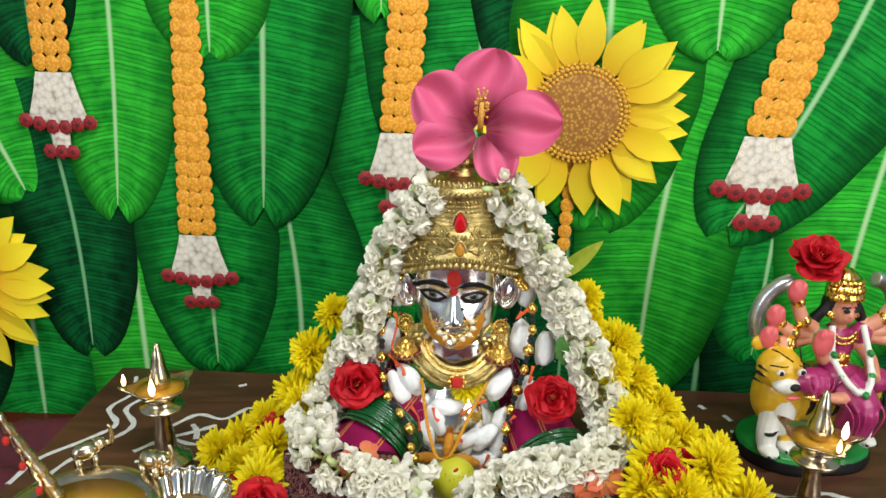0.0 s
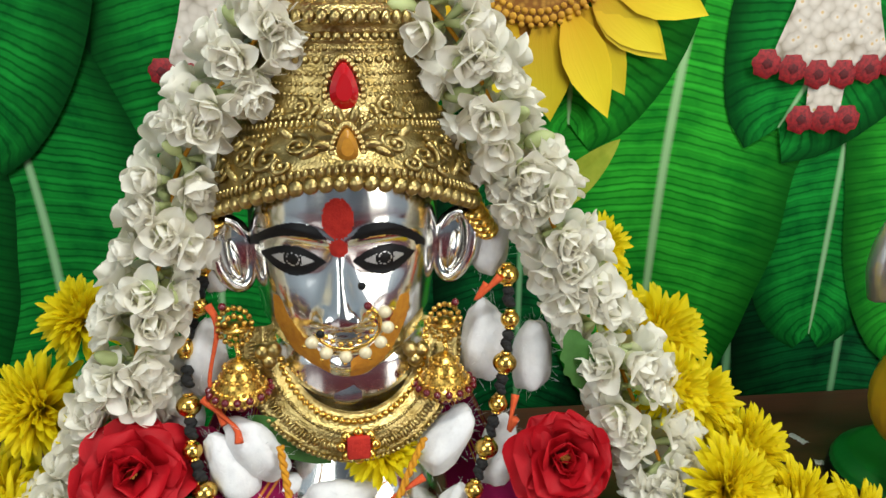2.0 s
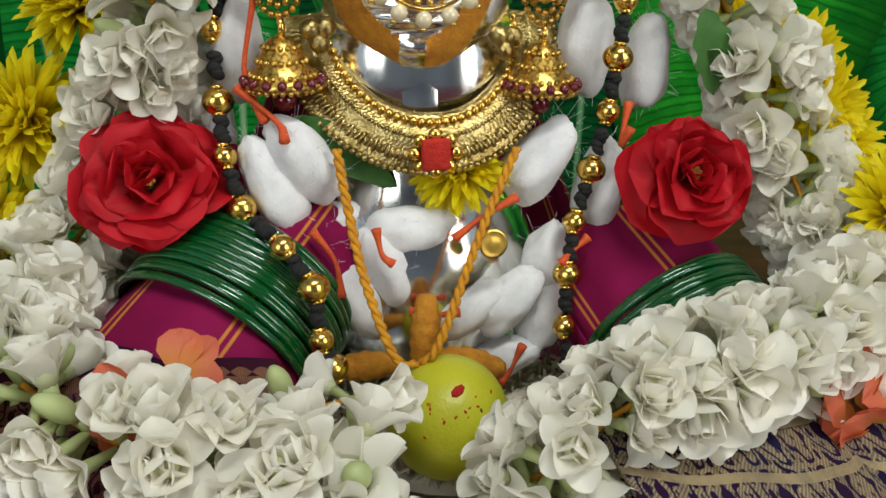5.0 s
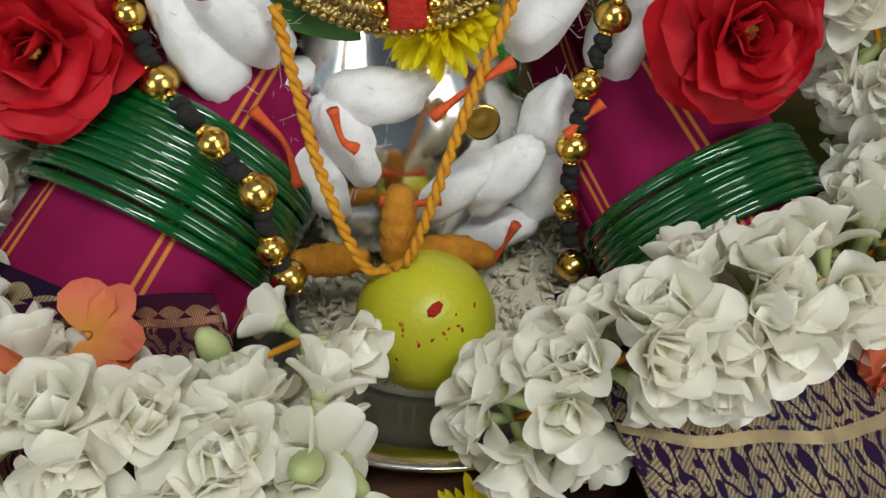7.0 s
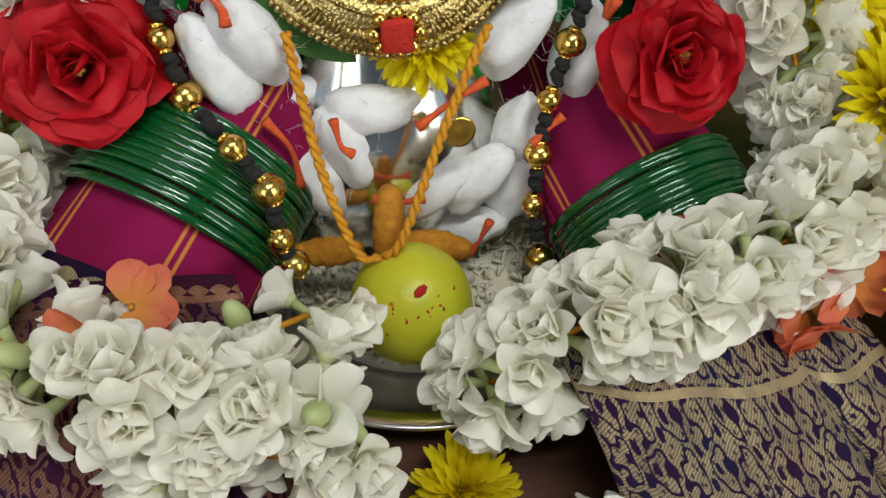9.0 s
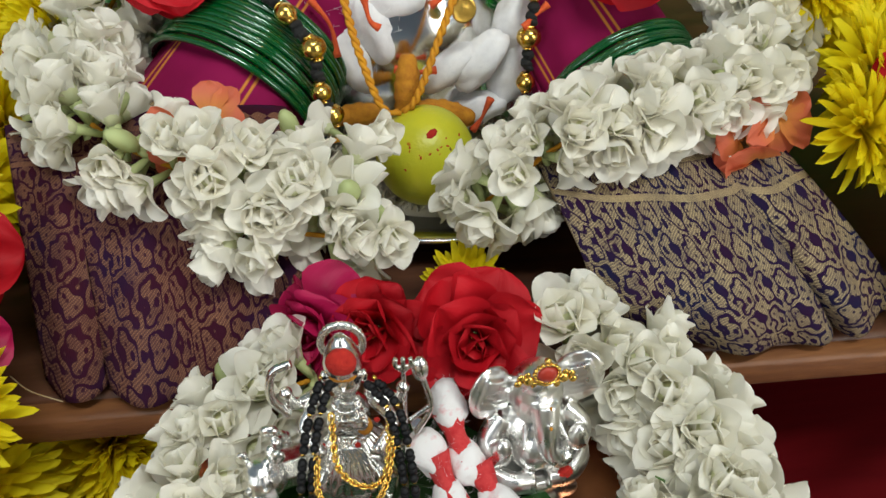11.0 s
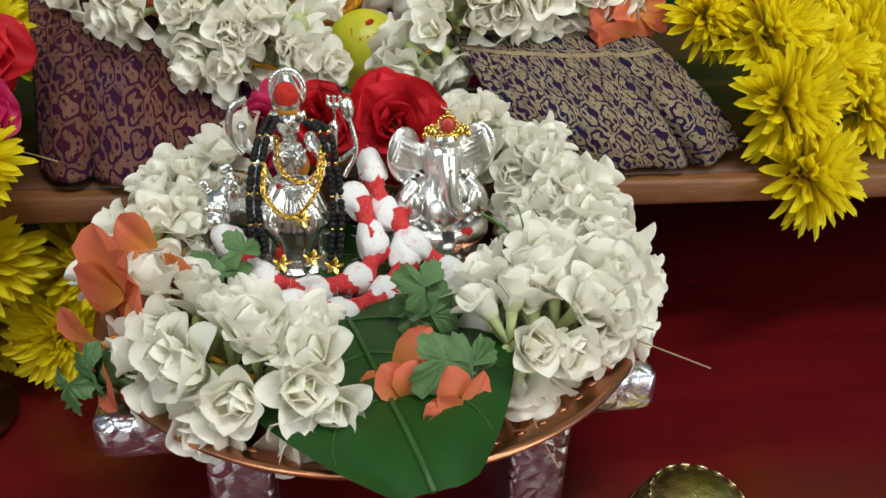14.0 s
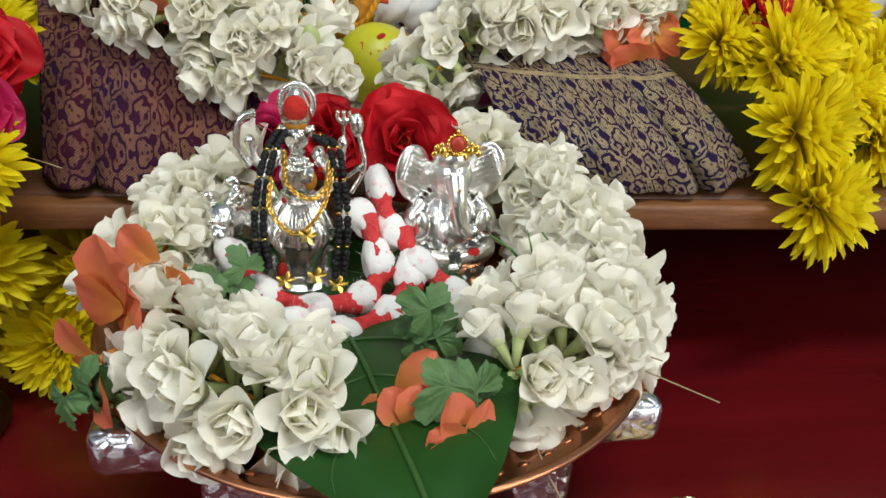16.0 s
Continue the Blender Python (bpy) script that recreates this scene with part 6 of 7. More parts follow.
DIMPLE = mesh("dimple", DIMPLES, COPPER)
for k in range(64):
    a = 6.2832 * k / 64
    put(part("dimple", DIMPLE, None, plate), Matrix.Translation((0.1015 * math.sin(a), -0.1015 * math.cos(a), -0.0983)) @ Matrix.Rotation(a, 4, "Z") @ Matrix.Rotation(-0.6, 4, "X"))
for k, (a, r) in enumerate(((0.0, 0.045), (0.95, 0.098))):
    bm = bmesh.new()
    rng = random.Random(k)
    for q in range(60):
        ball(bm, (rng.gauss(0, 0.007), rng.gauss(0, 0.006), abs(rng.gauss(0, 0.0008))), rng.uniform(0.0008, 0.003), (1, 1, 0.4), None, 6, 4)
    o = tagged(part("kumkum_heap", bm, KUMKUM), "loose red kumkum powder on the copper plate", "powder", kind="stuff")
    o.location = (PX + r * math.sin(a), PY - r * math.cos(a), -0.0985 if a == 0 else -0.0955)

# betel leaf hanging over the rim
bm = bmesh.new()
prev = None
for i in range(25):
    u = i / 24
    w = 0.062 * (math.sin(math.pi * (0.16 + 0.80 * u)) ** 0.7)
    y = 0.09 - 0.185 * u
    z = 0.006 - 0.004 * math.cos(3 * u) - 0.10 * max(0, u - 0.75) ** 2
    row = [bm.verts.new((w * v + 0.004 * u, y, z + 0.004 * abs(v) + 0.0012 * math.sin(14 * u + 5 * abs(v)))) for v in (-1, -0.75, -0.5, -0.25, -0.03, 0.03, 0.25, 0.5, 0.75, 1)]
    if prev:
        for k in range(9):
            bm.faces.new((prev[k], prev[k + 1], row[k + 1], row[k]))
    prev = row
bmesh.ops.recalc_face_normals(bm, faces=bm.faces)
BETEL = Mat("betel_leaf", (0.03, 0.13, 0.02), 0.4, 0, 0.3)
_f = BETEL.noise(40, 4)
BETEL.paint(BETEL.mix(_f, (0.007, 0.040, 0.005), (0.016, 0.072, 0.010)))
BETEL.bump(BETEL.noise(120), 0.25, 0.001)
RIB = mottled("leaf_rib", (0.035, 0.10, 0.02), (0.025, 0.08, 0.015), 100, 0.5)
betel = thing("betel_leaf", "glossy dark green betel leaf over the plate rim", "leaf")
betel.matrix_basis = pose(-0.009, 0.512, -0.0975, -2, 0, 10)
part("blade", bm, BETEL, betel)


def leaf_height(u, v):
    return 0.006 - 0.004 * math.cos(3 * u) - 0.10 * max(0, u - 0.75) ** 2 + 0.004 * abs(v) + 0.0012 * math.sin(14 * u + 5 * abs(v))


bm = bmesh.new()
tube(bm, [(0.004 * u, 0.09 - 0.185 * u, leaf_height(u, 0) + 0.0004) for u in (k / 24 for k in range(25))], 0.0011, 6)
part("midrib", bm, RIB, betel)
for side in (-1, 1):
    for u0 in (0.12, 0.3, 0.48, 0.62, 0.76):
        bm = bmesh.new()
        pts = []
        for k in range(8):
            v = side * 0.9 * k / 7
            u = u0 + 0.16 * (k / 7) ** 1.4
            w = 0.062 * (math.sin(math.pi * (0.16 + 0.80 * u)) ** 0.7)
            pts.append((w * v + 0.004 * u, 0.09 - 0.185 * u, leaf_height(u, v) + 0.0001))
        tube(bm, pts, lambda q: 0.0006 * (1.2 - q), 5)
        part("vein", bm, RIB, betel)

ringg = thing("jasmine_garland", "white jasmine garland laid in a ring on the copper plate", "garland")
flower_rope(ringg, [(-0.040, 0.608, -0.066), (-0.058, 0.602, -0.068), (-0.076, 0.584, -0.072), (-0.084, 0.558, -0.078), (-0.084, 0.532, -0.084)], 5, 0.0108, 0.0085, MOG, "jasmine", 31, 1.02, 0.05)
flower_rope(ringg, [(-0.068, 0.506, -0.084), (-0.060, 0.490, -0.083), (-0.048, 0.477, -0.083), (-0.034, 0.468, -0.083), (-0.017, 0.468, -0.083)], 6, 0.0098, 0.0100, MOG, "jasmine", 32, 1.08, 0.03)
flower_rope(ringg, [(0.060, 0.608, -0.062), (0.076, 0.600, -0.066), (0.094, 0.582, -0.072), (0.100, 0.556, -0.080), (0.096, 0.528, -0.086), (0.084, 0.502, -0.085), (0.068, 0.487, -0.083), (0.048, 0.478, -0.082)], 6, 0.0105, 0.0098, MOG, "jasmine", 33, 1.08, 0.05)
flower_rope(ringg, [(0.074, 0.535, -0.084), (0.064, 0.514, -0.083), (0.046, 0.496, -0.083)], 5, 0.0115, 0.0085, MOG, "jasmine", 34, 0.95, 0.12)
for i, (at, nrm, s) in enumerate((((-0.076, 0.524, -0.062), (-0.4, -0.8, 0.5), 1.25), ((-0.086, 0.508, -0.070), (-0.7, -0.7, 0.1), 1.2), ((-0.094, 0.496, -0.082), (-0.8, -0.6, -0.1), 1.05), ((0.006, 0.478, -0.090), (0, -0.8, 0.6), 0.9), ((0.010, 0.462, -0.091), (0.1, -0.9, 0.3), 1.0), ((0.024, 0.452, -0.092), (0.3, -0.9, 0.3), 0.85), ((-0.074, 0.575, -0.085), (-0.5, -0.7, 0.2), 0.8))):
    crossandra(ringg, at, nrm, i + 40, s)


def herb(at, up, size, seed):
    """A soft lobed leaf sprig."""
    rng = random.Random(seed)
    h = thing("herb_sprig", "soft grey-green lobed herb leaves on the plate", "leaf", "herb sprigs", at=at)
    m = frame_of(up)
    for k in range(4):
        bm = bmesh.new()
        hub = bm.verts.new((0, 0, 0))
        prev = None
        for q in range(41):
            t = -2.3 + 4.6 * q / 40
            r = size * (0.55 + 0.62 * abs(math.cos(1.9 * t)) ** 0.7 + 0.07 * math.sin(23 * t) + 0.05 * math.sin(11 * t + k)) * (1.1 - 0.14 * abs(t))
            row = [bm.verts.new((r * f * math.sin(t), r * f * math.cos(t), size * (0.28 * f * abs(math.sin(1.9 * t)) - 0.30 * f * f + 0.09 * rng.uniform(-1, 1)))) for f in (0.35, 0.7, 1.0)]
            if prev:
                bm.faces.new((hub, prev[0], row[0]))
                bm.faces.new((prev[0], prev[1], row[1], row[0]))
                bm.faces.new((prev[1], prev[2], row[2], row[1]))
            prev = row
        for f in bm.faces:
            f.smooth = True
        put(part("leaflet", bm, PALELEAF, h), m @ Matrix.Rotation(k * 1.5 + seed, 4, "Z") @ Matrix.Translation((0.003 * k, 0, 0.003 * k)))


herb((-0.068, 0.528, -0.074), (-0.1, -0.8, 0.7), 0.0100, 1)
herb((-0.057, 0.530, -0.074), (0.4, -0.7, 0.6), 0.0085, 2)
herb((0.018, 0.502, -0.080), (-0.2, -0.8, 0.5), 0.0105, 3)
herb((0.027, 0.466, -0.086), (0.1, -0.8, 0.6), 0.0115, 4)
herb((-0.092, 0.488, -0.092), (-0.6, -0.7, 0.2), 0.010, 5)

# red and white cotton garland
rw = thing("cotton_garland", "white cotton tufts tied with red dyed cotton, on the plate", "garland")
PTUFT = [tuft_mesh(i + 10, PINKCOTTON, 1.0) for i in range(3)]
rng = random.Random(21)
for pts in ([(0.0085, 0.5800, -0.0560), (0.0121, 0.5670, -0.0690), (0.0196, 0.5540, -0.0789), (0.0134, 0.5370, -0.0907), (-0.0095, 0.5220, -0.0934), (-0.0300, 0.5170, -0.0843)],
            [(-0.0002, 0.5670, -0.0647), (0.0058, 0.5550, -0.0763), (0.0020, 0.5420, -0.0878), (-0.0236, 0.5320, -0.0874), (-0.0413, 0.5370, -0.0818), (-0.0534, 0.5520, -0.0731)],
            [(0.0243, 0.5520, -0.0806), (0.0373, 0.5450, -0.0896), (0.0557, 0.5320, -0.0914)]):
    rough = catmull(pts, 40)
    n = max(4, int(sum((b - a).length for a, b in zip(rough, rough[1:])) / 0.0105)) | 1
    line = catmull(pts, n)
    for i, p in enumerate(line):
        d = (line[min(i + 1, n - 1)] - line[max(i - 1, 0)]).normalized()
        if i % 2 == 0:
            put(part("tuft", rng.choice(PTUFT), None, rw), Matrix.Translation(p) @ frame_of(d, rng.uniform(0, 6)) @ Matrix.Diagonal((0.86, 0.86, rng.uniform(0.56, 0.64), 1)))
        else:
            bm = bmesh.new()
            tube(bm, catmull([p - d * 0.009, p + Vector((rng.uniform(-0.001, 0.001), 0, 0.0008)), p + d * 0.009], 8), lambda u: 0.0034 + 0.0028 * abs(2 * u - 1), 9)
            part("red_tie", bm, REDTHREAD, rw, "red dyed cotton tie")


def small_goddess():
    """Silver figure with a halo and four arms, seated on a lion: one cast mesh."""
    bm = bmesh.new()
    B = lambda x, y, z, r, sc=(1, 1, 1), t=None, mi=0: ball(bm, (x, y, z), r, sc, t, 14, 10, mi)
    T = lambda pts, r, mi=0: tube(bm, catmull(pts, 12), r, 8, mi)
    lathe(bm, [(0.020, 0), (0.022, 0.002), (0.019, 0.004), (0.017, 0.007)], 32)
    # lion: body, legs, head with ears
    B(0.000, 0.004, 0.018, 0.0080, (2.3, 1, 1))
    for x, y in ((-0.014, -0.005), (-0.012, 0.007), (0.014, -0.005), (0.013, 0.007)):
        T([(x, y, 0.016), (x - 0.001, y - 0.001, 0.008), (x - 0.002, y - 0.003, 0.003)], lambda u: 0.0034 - 0.001 * u)
    B(-0.033, -0.018, 0.0335, 0.0088, (1, 1.05, 0.95))
    B(-0.0345, -0.0262, 0.0305, 0.0048, (1.15, 1, 0.85))
    T([(-0.018, 0.0, 0.022), (-0.026, -0.009, 0.028), (-0.031, -0.014, 0.032)], 0.008)
    for s in (-1, 1):
        B(-0.033 + s * 0.0066, -0.016, 0.0420, 0.0027, (1, 0.6, 1.1))
        B(-0.0342 + s * 0.0034, -0.0258, 0.0358, 0.0014)
    for k in range(14):
        t = 6.2832 * k / 14
        B(-0.0285 + 0.003 * math.cos(t), -0.0115 + 0.0095 * math.cos(t), 0.0325 + 0.0100 * math.sin(t), 0.0026)
    T([(0.019, 0.004, 0.020), (0.026, 0.004, 0.026), (0.026, 0.003, 0.034)], lambda u: 0.002 + 0.001 * u)
    # figure: skirt with pleats, waist, breast, head, crown
    lathe(bm, [(0.013, 0.020), (0.0145, 0.026), (0.0105, 0.035), (0.0075, 0.0385)], 40, (0, -0.002, 0), 0, lambda a, r, z: (r * (1.08 + 0.13 * math.sin(16 * a)), z))
    for s in (-1, 1):
        T([(s * 0.005, -0.008, 0.031), (s * 0.012, -0.016, 0.026), (s * 0.007, -0.016, 0.016), (s * 0.006, -0.015, 0.008)], lambda u: 0.0034 - 0.0010 * u)
        B(s * 0.006, -0.018, 0.0065, 0.003, (1, 1.6, 0.7))
        T([(s * 0.0095, -0.003, 0.0555), (s * 0.0165, -0.008, 0.048), (s * 0.011, -0.016, 0.044)], lambda u: 0.003 - 0.0008 * u)
        T([(s * 0.0095, 0.000, 0.0555), (s * 0.019, -0.002, 0.053), (s * 0.021, -0.007, 0.062)], lambda u: 0.0028 - 0.0008 * u)
        B(s * 0.0108, -0.0162, 0.0435, 0.0026)
        B(s * 0.021, -0.0072, 0.0635, 0.0025)
        B(s * 0.0098, -0.001, 0.0562, 0.0036)
        B(s * 0.0045, -0.0085, 0.050, 0.0038)
        B(s * 0.0072, -0.004, 0.067, 0.0018, (0.8, 1, 1.5))
    B(0, -0.002, 0.047, 0.0078, (1.1, 0.85, 1.25))
    B(0, -0.002, 0.0585, 0.0038, (1, 1, 1.4))
    B(0, -0.0035, 0.066, 0.0066, (0.95, 1, 1.2))
    B(0, -0.0102, 0.0655, 0.0012, (0.7, 1, 1.4))
    lathe(bm, [(0.0068, 0.0705), (0.0072, 0.0725), (0.0062, 0.077), (0.0042, 0.081), (0.0018, 0.084)], 24, (0, -0.003, 0))
    for k in range(22):
        t = radians(-40 + 260 * k / 21)
        B(0.0078 * math.cos(t), 0.002, 0.0765 + 0.0078 * math.sin(t), 0.0013)
    tube(bm, [(0.0070 * math.cos(radians(-40 + 260 * k / 21)), 0.002, 0.0765 + 0.0070 * math.sin(radians(-40 + 260 * k / 21))) for k in range(22)], 0.0012, 6)
    for k in range(11):
        v = (k - 5) / 5
        T([(0.004 * v, -0.0110, 0.0385), (0.010 * v, -0.0165 + 0.003 * v * v, 0.0300), (0.0155 * v, -0.0175 + 0.005 * v * v, 0.0205 + 0.002 * v * v)], lambda u: 0.0007 + 0.0008 * u)
    for row, r, z in ((0, 0.0052, 0.0565), (1, 0.0075, 0.0545)):
        for k in range(9):
            a = radians(-70 + 17.5 * k)
            B(r * math.sin(a), -0.0055 - r * math.cos(a) * 0.75, z - 0.002 * math.cos(a), 0.0010)
    for k in range(9):
        a = radians(-80 + 20 * k)
        B(0.0078 * math.sin(a), -0.002 - 0.0078 * math.cos(a), 0.0400, 0.0013)
    # trident, conch and bow in the hands
    T([(0.0215, -0.007, 0.044), (0.0215, -0.007, 0.058), (0.0215, -0.007, 0.072)], 0.0009)
    for s in (-1, 0, 1):
        T([(0.0215, -0.007, 0.071), (0.0215 + s * 0.0028, -0.007, 0.0735), (0.0215 + s * 0.0026, -0.007, 0.0765)], 0.0010)
    B(0.0275, -0.006, 0.0705, 0.0036, (0.9, 0.8, 1.4))
    T([(0.0285, -0.006, 0.066), (0.031, -0.008, 0.054), (0.025, -0.010, 0.043)], 0.0012)
    T([(0.023, -0.010, 0.050), (0.031, -0.008, 0.055)], 0.001)
    T([(-0.0215, -0.006, 0.052), (-0.027, -0.006, 0.060), (-0.025, -0.005, 0.071), (-0.018, -0.004, 0.074)], 0.0017)
    B(-0.030, -0.008, 0.046, 0.003, (1.3, 0.7, 0.9))
    # kumkum on the brow and turmeric on the lap
    B(0, -0.0080, 0.0770, 0.0056, (1, 0.55, 0.95), None, 1)
    B(0, -0.0075, 0.0705, 0.004, (1.3, 0.6, 0.45), None, 2)
    B(0.006, -0.0095, 0.048, 0.0036, (0.9, 0.4, 1.3), None, 2)
    B(-0.007, -0.0205, 0.0095, 0.0032, (0.9, 0.6, 1.9), None, 1)
    for x, z in ((0.011, 0.054), (-0.006, 0.040), (-0.010, 0.042), (0.003, 0.0415)):
        B(x, -0.0125, z, 0.0013, (1, 0.6, 1), None, 1)
    return tagged(part("goddess_statue", fused(bm, 0.00045, 1), [CASTSILVER, KUMKUM, TURMERIC]), "small cast silver goddess statue on a lion with kumkum", "statue")


g = small_goddess()
g.matrix_basis = pose(-0.0265, 0.578, -0.0985, 0, 0, -4) @ Matrix.Diagonal((0.90, 0.9, 1.05, 1))


def small_ganesha():
    """Silver seated elephant-headed figure: one smooth cast mesh."""
    bm = bmesh.new()
    B = lambda x, y, z, r, sc=(1, 1, 1), t=None, mi=0: ball(bm, (x, y, z), r, sc, t, 20, 14, mi)
    T = lambda pts, r, mi=0: tube(bm, catmull(pts, 16), r, 12, mi)
    lathe(bm, [(0.0205, 0), (0.0215, 0.002), (0.0205, 0.004), (0.0185, 0.0055), (0.019, 0.0085), (0.017, 0.0105)], 48, wob=lambda a, r, z: (r * (1 + 0.1 * abs(math.sin(a))), z))
    B(0, 0, 0.0245, 0.0165, (1.05, 0.85, 0.95))
    B(0, -0.009, 0.0225, 0.0105, (1.1, 0.8, 0.95))
    for s in (-1, 1):
        T([(s * 0.010, 0.000, 0.016), (s * 0.021, -0.008, 0.0145), (s * 0.014, -0.016, 0.0135), (s * 0.003, -0.017, 0.0125)], lambda u: 0.0062 - 0.0022 * u)
        T([(s * 0.014, -0.001, 0.033), (s * 0.0215, -0.006, 0.027), (s * 0.0175, -0.013, 0.024)], lambda u: 0.0052 - 0.001 * u)
        B(s * 0.0172, -0.0125, 0.0275, 0.0058, (0.85, 0.6, 1.15))
        m = Matrix.Translation((s * 0.0195, -0.001, 0.047)) @ Matrix.Rotation(s * -0.42, 4, "Z") @ Matrix.Rotation(s * 0.30, 4, "Y")
        B(s * 0.0195, -0.001, 0.047, 0.0115, (0.95, 0.22, 1.15), Matrix.Rotation(s * -0.35, 4, "Z") @ Matrix.Rotation(s * 0.35, 4, "Y"))
        for k in range(6):
            a = m @ Vector((s * (0.001 + 0.0015 * k), -0.0026, 0.0105 - 0.0016 * k))
            b = m @ Vector((-s * 0.006, -0.0032, 0.004 - 0.0032 * k))
            T([a, (a + b) / 2 + Vector((0, -0.0006, 0)), b], lambda u: 0.0011 - 0.0004 * u)
        T([(s * 0.007, -0.011, 0.038), (s * 0.009, -0.016, 0.0345), (s * 0.010, -0.018, 0.033)], lambda u: 0.0016 - 0.0008 * u)
        B(s * 0.0058, -0.0128, 0.0475, 0.0012, (1.3, 0.6, 0.7))
    B(0, -0.003, 0.046, 0.0115, (1.0, 0.95, 1.05))
    B(0, -0.005, 0.055, 0.0085, (1.1, 0.9, 0.7))
    T([(0, -0.012, 0.049), (0, -0.0165, 0.041), (0.001, -0.0185, 0.032), (0.006, -0.0195, 0.0265), (0.011, -0.0185, 0.0275)], lambda u: 0.0062 - 0.0032 * u)
    for k in range(9):
        u = k / 8
        p = Vector((0, -0.0185 - 0.003 * u, 0.046 - 0.014 * u))
        T([p + Vector((-0.004, 0.0025, 0)), p, p + Vector((0.004, 0.0025, 0))], 0.0004)
    # pendant disc, kumkum and turmeric marks
    B(0.0125, -0.0185, 0.006, 0.0052, (1, 0.45, 0.9))
    B(0.0105, -0.0185, 0.0145, 0.0042, (1, 0.5, 0.95), None, 1)
    B(-0.0008, -0.0215, 0.0465, 0.0009, (1, 1, 1), None, 2)
    B(-0.001, -0.0195, 0.0545, 0.0009, (1, 1, 1), None, 2)
    B(0.004, -0.0085, 0.0605, 0.0022, (1, 0.7, 1), None, 1)
    return tagged(part("ganesha_statue", fused(bm, 0.00065, 4), [SATINSILVER, KUMKUM, TURMERIC]), "small polished silver elephant-headed statue with a kumkum mark", "statue")


gan = small_ganesha()
gan.matrix_basis = pose(0.0390, 0.580, -0.0985, 0, 0, 6) @ Matrix.Diagonal((0.84, 0.95, 1.06, 1))
tia = thing("tiara", "tiny gold filigree tiara with a round red stone", "tiara", at=(0.0400, 0.570, -0.0362))
bm = bmesh.new()
for k in range(16):
    t = 6.2832 * k / 16
    ball(bm, (0.0042 * math.cos(t), -0.0004, 0.004 + 0.0042 * math.sin(t)), 0.0009, u=7, v=5)
for s in (-1, 1):
    for x, z, r in ((0.006, 0.0005, 0.0022), (0.0085, 0.0022, 0.0016), (0.0095, -0.0006, 0.0015), (0.0035, -0.0022, 0.0018), (0.0065, 0.0035, 0.0012)):
        ball(bm, (s * x, 0, z), r, (1, 0.5, 1), u=8, v=6)
tube(bm, [(-0.009, 0.001, 0), (0, -0.001, -0.001), (0.009, 0.001, 0)], 0.0007, 6)
ball(bm, (0, 0, 0.0095), 0.0013, u=8, v=6)
part("filigree", bm, BRIGHTGOLD, tia)
bm = bmesh.new()
ball(bm, (0, -0.001, 0.004), 0.0034, (1, 0.45, 1), u=16, v=10)
part("stone", bm, mottled("coral_stone", (0.36, 0.03, 0.018), (0.45, 0.05, 0.03), 300, 0.35), tia, "round coral-red stone")

chain = thing("black_bead_chain", "string of tiny black beads hung on the goddess statue", "necklace")
BB = mesh("black_bead", (lambda b: (ball(b, (0, 0, 0), 0.0016, u=8, v=6), b)[1])(bmesh.new()), BLACK)
GB = mesh("tiny_gold_bead", (lambda b: (ball(b, (0, 0, 0), 0.0009, u=6, v=5), b)[1])(bmesh.new()), BRIGHTGOLD)
for path in ([(-0.0324, 0.5740, -0.0272), (-0.0371, 0.5620, -0.0328), (-0.0403, 0.5520, -0.0430), (-0.0418, 0.5440, -0.0563), (-0.0400, 0.5370, -0.0702)],
             [(-0.0187, 0.5740, -0.0301), (-0.0122, 0.5620, -0.0309), (-0.0097, 0.5530, -0.0438), (-0.0089, 0.5460, -0.0605), (-0.0109, 0.5400, -0.0767)]):
    for off in (-0.0017, 0.0017):
        line = catmull(path, 30)
        for i, p in enumerate(line):
            put(part("bead", BB if i % 6 else GB, None, chain), Matrix.Translation(p + Vector((off, -0.0008 * (i % 2), 0))))
gch = thing("gold_chain", "thin gold link chain with a leaf pendant on the statue", "necklace")
LINK = mesh("link", tube(bmesh.new(), [(0.0014 * math.cos(6.2832 * k / 10), 0, 0.0009 * math.sin(6.2832 * k / 10)) for k in range(10)], 0.0004, 5, closed=True), BRIGHTGOLD)
for line in (catmull([(-0.0316, 0.5620, -0.0328), (-0.0305, 0.5480, -0.0401), (-0.0226, 0.5430, -0.0444), (-0.0161, 0.5460, -0.0418), (-0.0133, 0.5620, -0.0341)], 34), catmull([(-0.0371, 0.5520, -0.0406), (-0.0373, 0.5450, -0.0495), (-0.0306, 0.5410, -0.0575), (-0.0240, 0.5410, -0.0571), (-0.0168, 0.5450, -0.0486), (-0.0124, 0.5560, -0.0377)], 48)):
    for i, p in enumerate(line):
        d = line[min(i + 1, len(line) - 1)] - line[max(i - 1, 0)]
        put(part("link", LINK, None, gch), Matrix.Translation(p) @ frame_of(d, 1.57 * (i % 2)) @ Matrix.Rotation(1.57, 4, "Y"))
for at in [(-0.0230, 0.5360, -0.0575), (-0.0201, 0.5250, -0.0689), (-0.0120, 0.5220, -0.0711), (-0.0318, 0.5250, -0.0705)]:
    bm = bmesh.new()
    hub = bm.verts.new((0, 0, 0))
    petals(bm, random.Random(2), 5, 0.0034, 0.0024, 40, 10, 0.2, 0.0005, 0, 0, 4, 3, 0, 0.15, 0.4, hub=hub)
    put(part("leaf_pendant", bm, BRIGHTGOLD, gch), Matrix.Translation(at) @ frame_of((0.2, -0.8, 0.5)))

